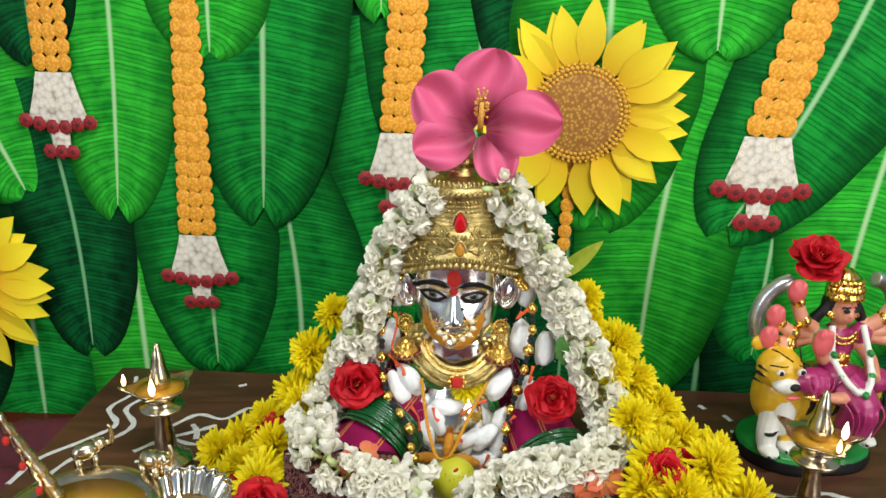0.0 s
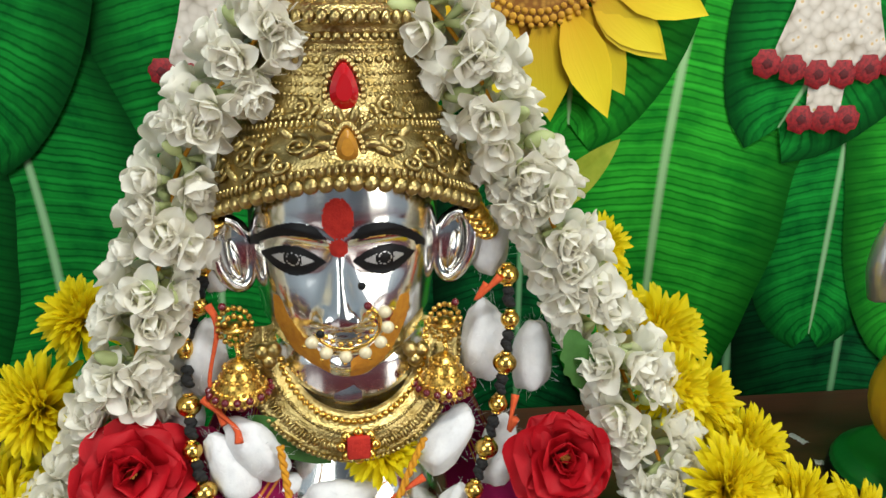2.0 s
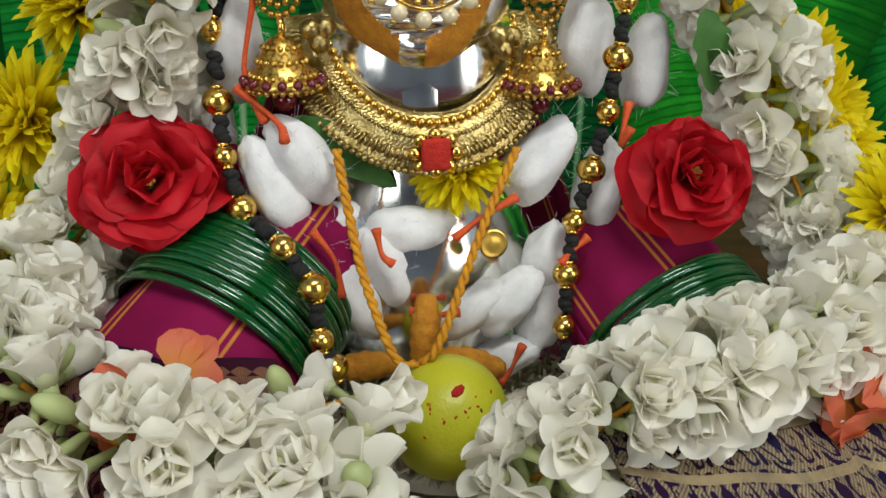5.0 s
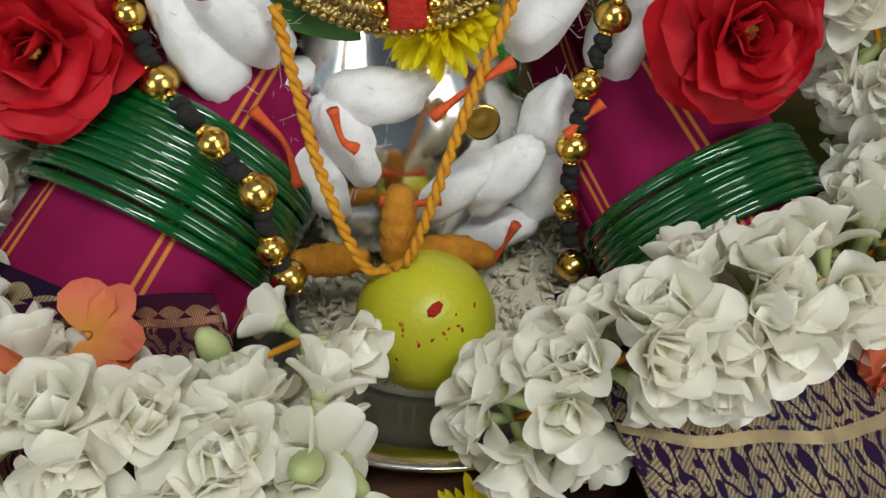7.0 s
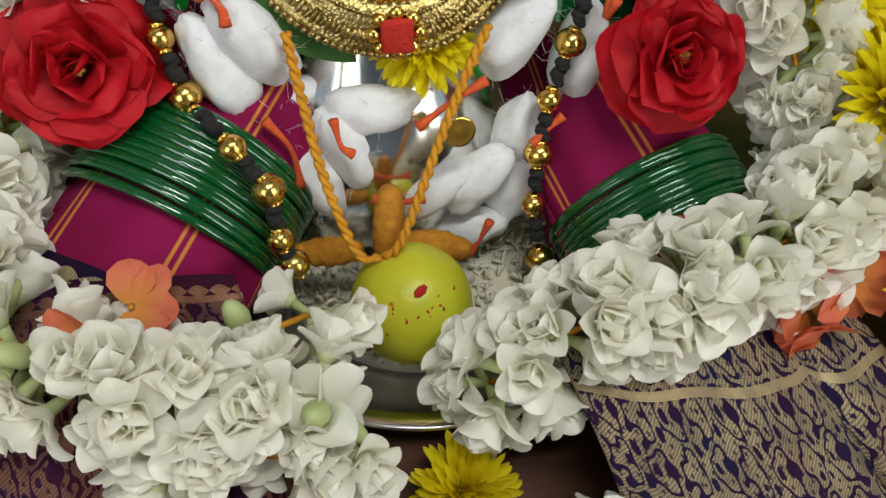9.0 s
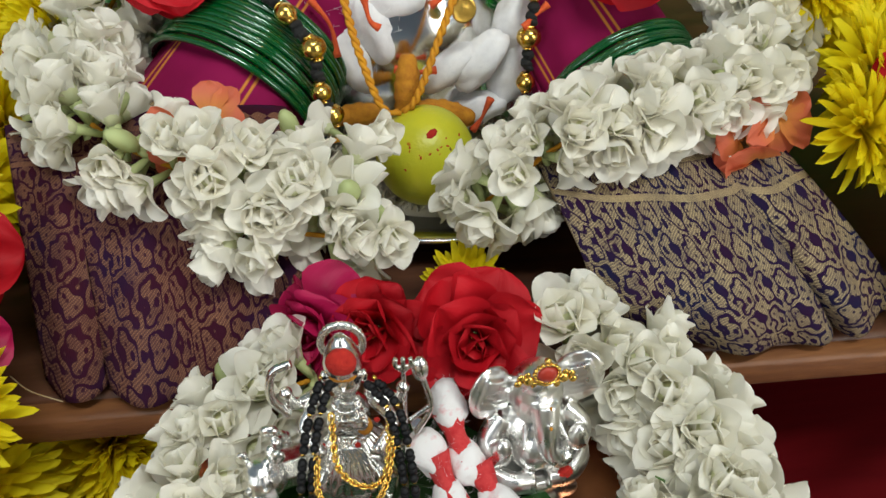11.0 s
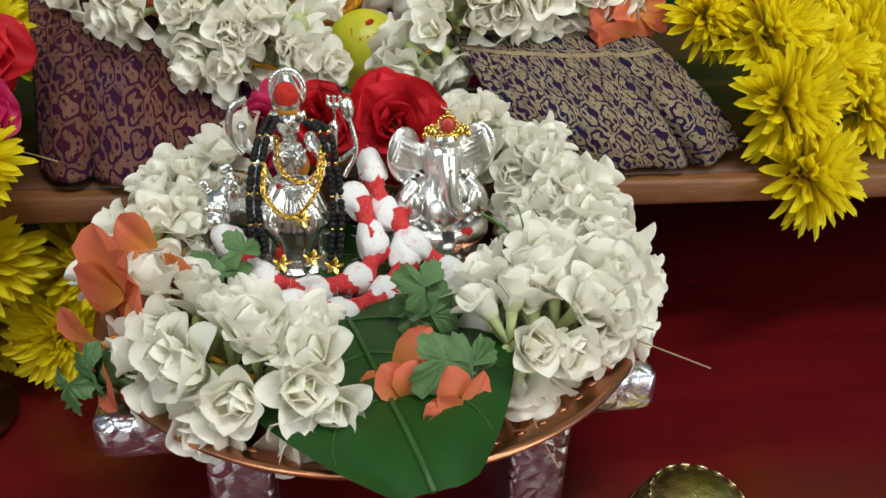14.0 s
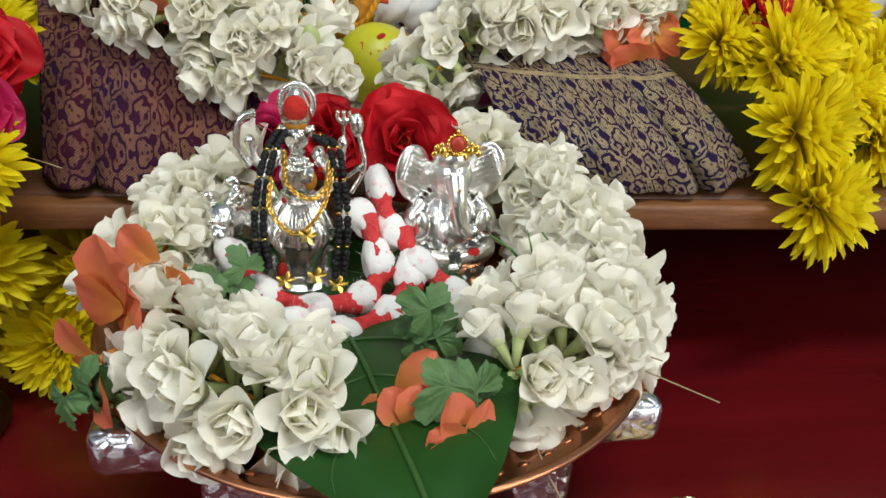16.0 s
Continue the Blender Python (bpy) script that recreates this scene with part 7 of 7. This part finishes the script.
# durva grass, stalks
GRASS = mottled("durva_grass", (0.05, 0.15, 0.02), (0.09, 0.22, 0.04), 200, 0.5)
for i, (pts, r) in enumerate((
    ([(0.068, 0.555, -0.088), (0.066, 0.542, -0.078), (0.060, 0.535, -0.066), (0.048, 0.533, -0.056)], 0.0010), ([(0.072, 0.555, -0.088), (0.070, 0.538, -0.076), (0.066, 0.530, -0.064), (0.062, 0.528, -0.052)], 0.0010),
    ([(0.068, 0.552, -0.090), (0.074, 0.536, -0.078), (0.073, 0.528, -0.068), (0.066, 0.526, -0.060)], 0.0009), ([(0.070, 0.550, -0.088), (0.066, 0.530, -0.074), (0.060, 0.516, -0.076), (0.054, 0.506, -0.080)], 0.0009),
    ([(0.068, 0.550, -0.088), (0.058, 0.540, -0.086), (0.050, 0.534, -0.084)], 0.0008), ([(0.072, 0.550, -0.088), (0.078, 0.535, -0.083), (0.076, 0.522, -0.080)], 0.0009),
    ([(0.064, 0.552, -0.088), (0.058, 0.545, -0.080), (0.052, 0.54, -0.078)], 0.0011), ([(0.076, 0.556, -0.086), (0.080, 0.548, -0.072), (0.074, 0.545, -0.062)], 0.0010),
)):
    bm = bmesh.new()
    tube(bm, catmull(pts, 14), lambda u, r=r: r * (1.3 - u), 5, 0, 0.5)
    tagged(part("grass_blade", bm, GRASS), "thin green grass blade beside the silver statue", "grass", "grass blades")
for pts in ([(0.092, 0.478, -0.082), (0.104, 0.468, -0.083), (0.118, 0.460, -0.086)], [(0.094, 0.484, -0.080), (0.102, 0.476, -0.079)], [(0.050, 0.450, -0.092), (0.052, 0.442, -0.096), (0.055, 0.434, -0.100)], [(-0.150, 0.615, -0.055), (-0.140, 0.605, -0.053), (-0.128, 0.600, -0.055)]):
    bm = bmesh.new()
    tube(bm, catmull(pts, 10), 0.0003, 5)
    tagged(part("stalk", bm, mottled("dry_stalk", (0.35, 0.26, 0.14), (0.25, 0.17, 0.09), 200, 0.8)), "thin dry flower stalk sticking out", "stalk", "stalks")

# brass pot standing on the floor
pot = thing("brass_pot", "engraved antique brass pot lid on the red floor", "pot", at=(0.128, 0.462, 0))
pot.scale = (0.72, 0.72, 1)
bm = bmesh.new()
lathe(bm, [(0.020, FLOOR_Z + 0.0005), (0.032, FLOOR_Z + 0.004), (0.036, FLOOR_Z + 0.018), (0.034, FLOOR_Z + 0.026), (0.028, FLOOR_Z + 0.034), (0.016, FLOOR_Z + 0.040), (0.004, FLOOR_Z + 0.0415)], 64)
part("lid", bm, GOLD, pot)
bm = bmesh.new()
tube(bm, [(0.0365 * math.cos(6.2832 * k / 48), 0.0365 * math.sin(6.2832 * k / 48), FLOOR_Z + 0.018) for k in range(48)], 0.0018, 8, closed=True)
part("rim", bm, BRASS, pot)
for k in range(18):
    a = 6.2832 * k / 18
    bm = bmesh.new()
    ball(bm, (0.0265 * math.cos(a), 0.0265 * math.sin(a), FLOOR_Z + 0.0352), 0.0032, (0.5, 1.3, 0.3), Matrix.Rotation(a, 4, "Z") @ Matrix.Rotation(0.5, 4, "Y"), 8, 6)
    part("engraved_petal", bm, BRASS, pot)


# ---- oil lamps, bowls and the painted statue on the table ----
OIL = Mat("lamp_oil", (0.48, 0.24, 0.02), 0.08)
FLAME = bpy.data.materials.new("flame")
FLAME.use_nodes = True
_e = FLAME.node_tree.nodes.new("ShaderNodeEmission")
_e.inputs[0].default_value, _e.inputs[1].default_value = (1.0, 0.72, 0.36, 1), 7.0
FLAME.node_tree.links.new(_e.outputs[0], FLAME.node_tree.nodes["Material Output"].inputs["Surface"])


class Glow:
    m = FLAME


def flame(owner, at, size=1.0):
    bm = bmesh.new()
    lathe(bm, [(0.0005, -0.001), (0.0026, 0.002), (0.0032, 0.006), (0.0022, 0.011), (0.0004, 0.017)], 12)
    put(part("flame", bm, Glow, owner, "small warm oil flame"), Matrix.Translation(at) @ Matrix.Scale(size, 4))
    bm = bmesh.new()
    tube(bm, [(0, 0, -0.004), (0, 0, 0.002)], 0.0007, 5)
    put(part("wick", bm, BLACKCORD, owner), Matrix.Translation(at))


def oil_lamp(at, turn, label):
    """A tall silver-brass lamp: foot, stem, drip dish, five-cornered oil bowl and finial."""
    o = thing("oil_lamp", label, "oil lamp", "standing oil lamps", at=at)
    o.rotation_euler = (0, 0, turn)
    bm = bmesh.new()
    lathe(bm, [(0.030, 0), (0.031, 0.003), (0.026, 0.008), (0.016, 0.013), (0.011, 0.020)], 48)
    part("foot", bm, BRASS, o)
    bm = bmesh.new()
    lathe(bm, [(0.010, 0.018), (0.0125, 0.024), (0.0115, 0.036), (0.0085, 0.050), (0.0092, 0.054), (0.0080, 0.058), (0.0092, 0.062), (0.0085, 0.070)], 36)
    part("stem", bm, BRASS, o)
    bm = bmesh.new()
    lathe(bm, [(0.008, 0.068), (0.022, 0.070), (0.0245, 0.073), (0.0235, 0.075), (0.016, 0.077), (0.014, 0.084), (0.018, 0.088)], 48)
    part("drip_dish", bm, BRASS, o)

    def star(a, r, z):
        k = max(0.0, math.cos(2.5 * a)) ** 6
        return (r * (1 + 0.42 * k * (r > 0.015)), z + 0.004 * k * (r > 0.02))

    bm = bmesh.new()
    lathe(bm, [(0.012, 0.085), (0.022, 0.088), (0.030, 0.096), (0.0315, 0.0985), (0.0295, 0.0985), (0.022, 0.0925), (0.010, 0.091)], 120, wob=star)
    part("oil_bowl", bm, BRASS, o)
    bm = bmesh.new()
    lathe(bm, [(0.004, 0.0925), (0.0265, 0.0955), (0.010, 0.0957)], 60)
    part("oil", bm, OIL, o, "amber lamp oil")
    bm = bmesh.new()
    lathe(bm, [(0.007, 0.093), (0.010, 0.099), (0.0125, 0.106), (0.0115, 0.113), (0.0085, 0.121), (0.0068, 0.132), (0.0052, 0.140), (0.0040, 0.142), (0.0040, 0.146), (0.0012, 0.151)], 36)
    part("finial", bm, BRASS, o)
    flame(o, (0.0, -0.024, 0.099), 1.15)
    flame(o, (-0.036, -0.010, 0.103), 0.8)


oil_lamp((-0.312, 0.790, TOP_Z), 0.0, "lit silver-brass oil lamp on the chalk-drawn table")
oil_lamp((0.388, 0.715, TOP_Z), 1.35, "lit silver-brass oil lamp in front of the painted statue")

# silver bowl with elephants, at the table's side
bowl = thing("elephant_lamp", "silver dish with oil, ringed by small elephants and peacocks", "oil lamp", at=(-0.318, 0.600, -0.028))
bm = bmesh.new()
lathe(bm, [(0.030, FLOOR_Z + 0.028), (0.034, FLOOR_Z + 0.032), (0.016, FLOOR_Z + 0.042), (0.014, TOP_Z + 0.060), (0.030, TOP_Z + 0.072), (0.056, TOP_Z + 0.086), (0.068, TOP_Z + 0.100), (0.071, TOP_Z + 0.1015), (0.068, TOP_Z + 0.103), (0.060, TOP_Z + 0.098), (0.040, TOP_Z + 0.090)], 72)
part("dish", bm, BRASS, bowl)
bm = bmesh.new()
lathe(bm, [(0.01, TOP_Z + 0.090), (0.0585, TOP_Z + 0.0965), (0.02, TOP_Z + 0.0967)], 60)
part("oil", bm, OIL, bowl, "golden oil with turmeric")
for a in (0.9, 1.9, 3.3, 4.6):
    bm = bmesh.new()
    x, y, z = 0.072 * math.cos(a), 0.072 * math.sin(a), TOP_Z + 0.100
    ball(bm, (0, 0, 0.018), 0.010, (1.35, 0.85, 0.95), None, 16, 12)
    ball(bm, (-0.013, 0, 0.022), 0.0068, (1, 0.9, 1), None, 14, 10)
    for s in (-1, 1):
        ball(bm, (-0.010, s * 0.006, 0.022), 0.0052, (0.5, 0.35, 1), None, 10, 8)
        for q in (-0.007, 0.008):
            tube(bm, [(q, s * 0.004, 0.014), (q, s * 0.0042, 0.0)], lambda u: 0.0034 - 0.0004 * u, 8)
    tube(bm, catmull([(-0.018, 0, 0.022), (-0.023, 0, 0.020), (-0.025, 0, 0.030), (-0.023, 0, 0.040)], 12), lambda u: 0.0034 - 0.0016 * u, 8)
    put(part("elephant", bm, BRASS, bowl), Matrix.Translation((x, y, z)) @ Matrix.Rotation(a + 1.9, 4, "Z"))
bm = bmesh.new()
tube(bm, catmull([(-0.030, 0.02, TOP_Z + 0.098), (-0.040, 0.015, TOP_Z + 0.13), (-0.052, 0.008, TOP_Z + 0.165), (-0.060, 0.0, TOP_Z + 0.195)], 20), lambda u: 0.008 - 0.004 * u + 0.001 * math.sin(40 * u), 12)
part("peacock_neck", bm, BRASS, bowl)
bm = bmesh.new()
for q in (0.2, 0.5, 0.8):
    ball(bm, (-0.030 - 0.030 * q, 0.006 - 0.012 * q, TOP_Z + 0.10 + 0.09 * q), 0.0032, (1, 1, 1.4), None, 8, 6)
part("kumkum_mark", bm, KUMKUM, bowl, "red kumkum dabs")

fl = thing("fluted_bowl", "fluted shiny silver bowl with a lit wick", "bowl", at=(-0.248, 0.648, TOP_Z - 0.010))
bm = bmesh.new()
lathe(bm, [(0.022, 0), (0.026, 0.003), (0.020, 0.010), (0.030, 0.022), (0.043, 0.045), (0.050, 0.066), (0.0515, 0.0665), (0.046, 0.062), (0.030, 0.036), (0.012, 0.028)], 120, wob=lambda a, r, z: (r * (1 + 0.055 * math.sin(24 * a) * (z > 0.015)), z))
part("body", bm, SILVER, fl)
bm = bmesh.new()
lathe(bm, [(0.01, 0.030), (0.036, 0.045), (0.01, 0.0455)], 40)
part("oil", bm, OIL, fl, "amber lamp oil")
flame(fl, (0.006, -0.012, 0.052), 1.5)
rw2 = thing("red_dish", "small brass cup of red kumkum behind the bowl", "cup", at=(-0.262, 0.735, TOP_Z))
bm = bmesh.new()
lathe(bm, [(0.014, 0), (0.020, 0.004), (0.024, 0.014), (0.0225, 0.014), (0.012, 0.009)], 36)
part("cup", bm, BRASS, rw2)
bm = bmesh.new()
lathe(bm, [(0.004, 0.009), (0.0215, 0.013), (0.012, 0.018), (0.003, 0.0195)], 24)
part("powder", bm, KUMKUM, rw2, "heaped red kumkum powder")
cb = thing("copper_bowl", "copper-rimmed bowl of white rice beside the table", "bowl", at=(-0.205, 0.590, 0))
bm = bmesh.new()
lathe(bm, [(0.022, -0.105), (0.034, -0.092), (0.044, -0.065), (0.0475, -0.050), (0.049, -0.0485), (0.0475, -0.047), (0.044, -0.052), (0.030, -0.075)], 64)
part("bowl", bm, COPPER, cb)
bm = bmesh.new()
lathe(bm, [(0.02, -0.07), (0.0435, -0.056), (0.03, -0.050), (0.006, -0.046)], 40)
part("rice", bm, RICE, cb, "white rice")
bm = bmesh.new()
lathe(bm, [(0.030, FLOOR_Z), (0.034, FLOOR_Z + 0.004), (0.010, FLOOR_Z + 0.012), (0.009, -0.112), (0.020, -0.103)], 40)
part("foot", bm, COPPER, cb)


def painted_statue():
    """A painted clay goddess on a tiger, on a green oval base: one mesh."""
    mats = [mottled("painted_skin", (0.62, 0.27, 0.17), (0.56, 0.22, 0.13), 60, 0.35), mottled("tiger_yellow_paint", (0.66, 0.40, 0.02), (0.60, 0.33, 0.02), 60, 0.35), mottled("green_paint", (0.01, 0.24, 0.035), (0.008, 0.17, 0.03), 40, 0.35),
            mottled("magenta_paint", (0.28, 0.012, 0.09), (0.36, 0.03, 0.14), 50, 0.3), BRIGHTGOLD, BLACK, mottled("white_paint", (0.72, 0.70, 0.66), (0.62, 0.6, 0.56), 60, 0.4), mottled("pink_palm_paint", (0.62, 0.11, 0.12), (0.55, 0.08, 0.09), 80, 0.4), mottled("silver_paint", (0.6, 0.6, 0.62), (0.5, 0.5, 0.5), 60, 0.3, 0.8)]
    bm = bmesh.new()
    B = lambda x, y, z, r, sc=(1, 1, 1), mi=0, t=None: ball(bm, (x, y, z), r, sc, t, 18, 13, mi)
    T = lambda pts, r, mi=0: tube(bm, catmull(pts, 14), r, 12, mi)
    oval = lambda a, r, z: (r * (1 + 0.38 * abs(math.sin(a)) ** 1.5), z)
    lathe(bm, [(0.053, 0), (0.055, 0.004), (0.054, 0.014)], 64, mi=5, wob=oval)
    lathe(bm, [(0.0535, 0.0130), (0.052, 0.019), (0.045, 0.023)], 64, mi=2, wob=oval)
    # tiger
    B(0.015, 0.0, 0.075, 0.034, (2.1, 0.95, 1.05), 1)
    B(-0.045, -0.010, 0.080, 0.030, (0.95, 0.9, 1.25), 1)
    B(-0.047, -0.026, 0.066, 0.019, (0.8, 0.7, 1.5), 6)
    B(-0.061, -0.030, 0.122, 0.0225, (1.05, 0.95, 1.0), 1)
    B(-0.062, -0.048, 0.110, 0.0115, (1.2, 0.9, 0.75), 6)
    for s in (-1, 1):
        for k in range(3):
            T([(-0.062 + s * 0.0255, -0.034 + 0.004 * k, 0.128 - 0.009 * k), (-0.062 + s * 0.020, -0.046 + 0.003 * k, 0.125 - 0.008 * k), (-0.062 + s * 0.016, -0.050 + 0.003 * k, 0.121 - 0.007 * k)], lambda u: 0.0016 * (1.2 - u), 5)
    B(-0.062, -0.065, 0.116, 0.0045, (1.3, 0.7, 1.0), 5)
    B(-0.062, -0.0635, 0.1035, 0.006, (1.3, 0.5, 0.4), 7)
    for s in (-1, 1):
        B(-0.061 + s * 0.021, -0.020, 0.147, 0.0085, (1, 0.5, 1), 1)
        B(-0.062 + s * 0.0115, -0.0545, 0.128, 0.0052, (1, 0.45, 0.8), 6)
        B(-0.062 + s * 0.0115, -0.0568, 0.128, 0.0026, (1, 0.4, 1), 5)
        T([(-0.062 + s * 0.006, -0.056, 0.136), (-0.062 + s * 0.013, -0.062, 0.138), (-0.062 + s * 0.020, -0.046, 0.133)], 0.0012, 5)
        T([(-0.062 + s * 0.004, -0.062, 0.143), (-0.062 + s * 0.011, -0.047, 0.147), (-0.062 + s * 0.016, -0.038, 0.148)], 0.0012, 5)
    for x, y, mi in ((-0.060, -0.026, 6), (-0.035, -0.018, 1), (0.062, -0.014, 6), (0.070, 0.014, 1)):
        T([(x + 0.006, y + 0.004, 0.064), (x, y, 0.045), (x - 0.002, y - 0.004, 0.029)], lambda u: 0.0135 - 0.003 * u, mi)
        B(x - 0.003, y - 0.012, 0.0265, 0.0105, (1, 1.35, 0.6), 6)
        for k in (-1, 0, 1):
            B(x - 0.003 + 0.006 * k, y - 0.0245, 0.0255, 0.002, (0.8, 1, 0.8), 5)
        T([(x - 0.008, y - 0.009, 0.045), (x - 0.001, y - 0.0135, 0.046), (x + 0.006, y - 0.008, 0.048)], 0.0016, 5)
    for k in range(8):
        x = -0.030 + 0.014 * k
        T([(x, -0.0300 + 0.00045 * abs(k - 4) ** 2, 0.088), (x + 0.002, -0.0345 + 0.00045 * abs(k - 4) ** 2, 0.075), (x - 0.002, -0.0315 + 0.00045 * abs(k - 4) ** 2, 0.060)], lambda u: 0.0005 + 0.002 * math.sin(3.14 * u), 5)
    # goddess: skirt, body, head
    gx = 0.010
    B(gx, -0.026, 0.100, 0.030, (1.35, 0.8, 0.75), 3)
    B(-0.030, -0.044, 0.112, 0.0165, (1.35, 0.9, 0.9), 3)
    B(0.042, -0.040, 0.108, 0.0165, (1.2, 0.9, 0.9), 3)
    T([(0.006, -0.042, 0.106), (0.018, -0.060, 0.090), (0.014, -0.056, 0.060)], lambda u: 0.020 - 0.003 * u, 3)
    for k in range(6):
        T([(-0.006 + 0.008 * k, -0.060, 0.100), (-0.002 + 0.007 * k, -0.0785, 0.086), (0.002 + 0.005 * k, -0.0735, 0.058)], 0.0014, 3)
        T([(-0.044 + 0.006 * k, -0.056, 0.122), (-0.042 + 0.005 * k, -0.061, 0.112), (-0.036 + 0.003 * k, -0.057, 0.101)], 0.0013, 3)
    T([(-0.044, -0.056, 0.100), (-0.028, -0.062, 0.098), (-0.012, -0.060, 0.100)], 0.0022, 4)
    B(-0.010, -0.062, 0.100, 0.0085, (1.5, 0.8, 0.7), 0)
    B(gx, -0.012, 0.138, 0.021, (1.0, 0.75, 1.25), 3)
    B(-0.013, -0.018, 0.152, 0.0125, (1, 0.9, 1.0), 2)
    B(0.034, -0.018, 0.152, 0.0125, (1, 0.9, 1.0), 3)
    B(gx, -0.014, 0.163, 0.0085, (0.95, 0.9, 1.2), 0)
    B(gx, -0.018, 0.181, 0.0145, (0.92, 0.95, 1.15), 0)
    B(gx, -0.009, 0.184, 0.0172, (1.12, 0.85, 1.08), 5)
    for s in (-1, 1):
        T([(gx + s * 0.015, -0.012, 0.190), (gx + s * 0.021, -0.013, 0.178), (gx + s * 0.027, -0.010, 0.168)], lambda u: 0.0045 + 0.002 * u, 5)
        B(gx + s * 0.0055, -0.0312, 0.1835, 0.0027, (1.3, 0.4, 0.65), 5)
        T([(gx + s * 0.003, -0.0315, 0.1875), (gx + s * 0.006, -0.0315, 0.1885), (gx + s * 0.010, -0.0285, 0.187)], 0.0008, 5)
        B(gx + s * 0.0145, -0.020, 0.175, 0.0034, (1, 0.8, 1.2), 4)
    B(gx, -0.0325, 0.1785, 0.0019, (0.8, 0.9, 1.5), 0)
    B(gx, -0.0312, 0.1725, 0.0024, (1.4, 0.4, 0.6), 7)
    B(gx, -0.0318, 0.1895, 0.0014, (0.8, 0.5, 1.3), 7)
    lathe(bm, [(0.0165, 0.192), (0.0185, 0.196), (0.0180, 0.206), (0.0150, 0.216), (0.009, 0.223), (0.003, 0.227)], 36, (gx, -0.013, 0), 4, lambda a, r, z: (r * (1 + 0.04 * math.sin(12 * a)), z))
    for z, r, n in ((0.1965, 0.019, 13), (0.205, 0.0185, 11), (0.213, 0.0165, 9)):
        for k in range(n):
            a = radians(-84 + 168 * k / (n - 1))
            B(gx + r * math.sin(a), -0.013 - r * math.cos(a), z, 0.0027, (1, 0.8, 1.4), 4)
    T([(-0.008, -0.030, 0.168), (-0.011, -0.044, 0.138), (0.000, -0.064, 0.114), (0.012, -0.070, 0.108), (0.024, -0.062, 0.116), (0.030, -0.044, 0.138), (0.027, -0.030, 0.168)], 0.0036, 6)
    for x, y, z in ((-0.011, -0.046, 0.142), (-0.006, -0.056, 0.122), (0.012, -0.073, 0.108), (0.026, -0.058, 0.122), (0.030, -0.046, 0.142)):
        B(x, y, z, 0.0038, (1, 1, 0.9), 2)
    for row, z, w in ((0, 0.1575, 0.013), (1, 0.151, 0.015)):
        for k in range(7):
            v = (k - 3) / 3
            B(gx + v * w, -0.0265 - 0.0035 * (1 - v * v), z - 0.005 * (1 - v * v), 0.0025, (1, 0.7, 1), 4)
    B(gx, -0.0305, 0.128, 0.0075, (1.1, 0.35, 1), 4)
    for k in range(8):
        B(gx + 0.0075 * math.cos(0.785 * k), -0.0315, 0.128 + 0.0072 * math.sin(0.785 * k), 0.0021, (1, 0.7, 1), 4)
    # arms with palms and bangles
    for s in (-1, 1):
        for px, py, pz in ((0.060, -0.020, 0.203), (0.079, -0.018, 0.175), (0.083, -0.018, 0.151)):
            sh, hd = Vector((gx + s * 0.020, -0.012, 0.152)), Vector((gx + s * px, py, pz))
            el = sh.lerp(hd, 0.5) + Vector((s * 0.006, -0.004, -0.006))
            T([sh, el, hd], lambda u: 0.0088 - 0.0026 * u, 0)
            B(hd.x, hd.y - 0.004, hd.z + 0.003, 0.0122, (0.9, 0.5, 1.05), 7)
            for k in (-1, 0, 1):
                B(hd.x + 0.0055 * k, hd.y - 0.0075, hd.z + 0.010 - 0.002 * abs(k), 0.0030, (0.8, 0.8, 1.8), 7)
            wr = hd.lerp(el, 0.30)
            B(wr.x, wr.y, wr.z, 0.0092, (0.8, 1, 0.8), 4)
            B(el.x, el.y, el.z, 0.0104, (0.7, 1, 0.8), 4)
    T([(gx - 0.018, -0.016, 0.148), (-0.014, -0.034, 0.132), (-0.026, -0.042, 0.146)], lambda u: 0.0082 - 0.002 * u, 0)
    B(-0.0273, -0.0470, 0.157, 0.0130, (0.9, 0.5, 1.2), 7)
    for k in (-1, 0, 1):
        B(-0.0273 + 0.0055 * k, -0.051, 0.166, 0.0032, (0.8, 0.8, 1.9), 7)
    T([(gx + 0.020, -0.016, 0.148), (0.042, -0.030, 0.128), (0.030, -0.058, 0.118)], lambda u: 0.0082 - 0.002 * u, 0)
    # curved silver back frame
    for s in (-1, 1):
        T([(gx + s * 0.077, 0.0095, 0.142), (gx + s * 0.081, 0.010, 0.163), (gx + s * 0.075, 0.009, 0.186), (gx + s * 0.062, 0.007, 0.200), (gx + s * 0.048, 0.006, 0.206)], 0.0085, 8)
    return tagged(part("painted_statue", fused(bm, 0.0013, 3), mats), "painted clay goddess statue riding a yellow tiger on a green base", "statue")


d = painted_statue()
d.matrix_basis = pose(0.440, 0.850, TOP_Z, 0, 0, 8) @ Matrix.Scale(1.06, 4)
rose((0.418, 0.838, 0.172), (-0.1, -0.5, 0.85), 1.0, 3, "red rose held above the painted statue")
rose((0.530, 0.838, 0.130), (0.1, -0.7, 0.6), 0.8, 1, "red rose held by the painted statue")
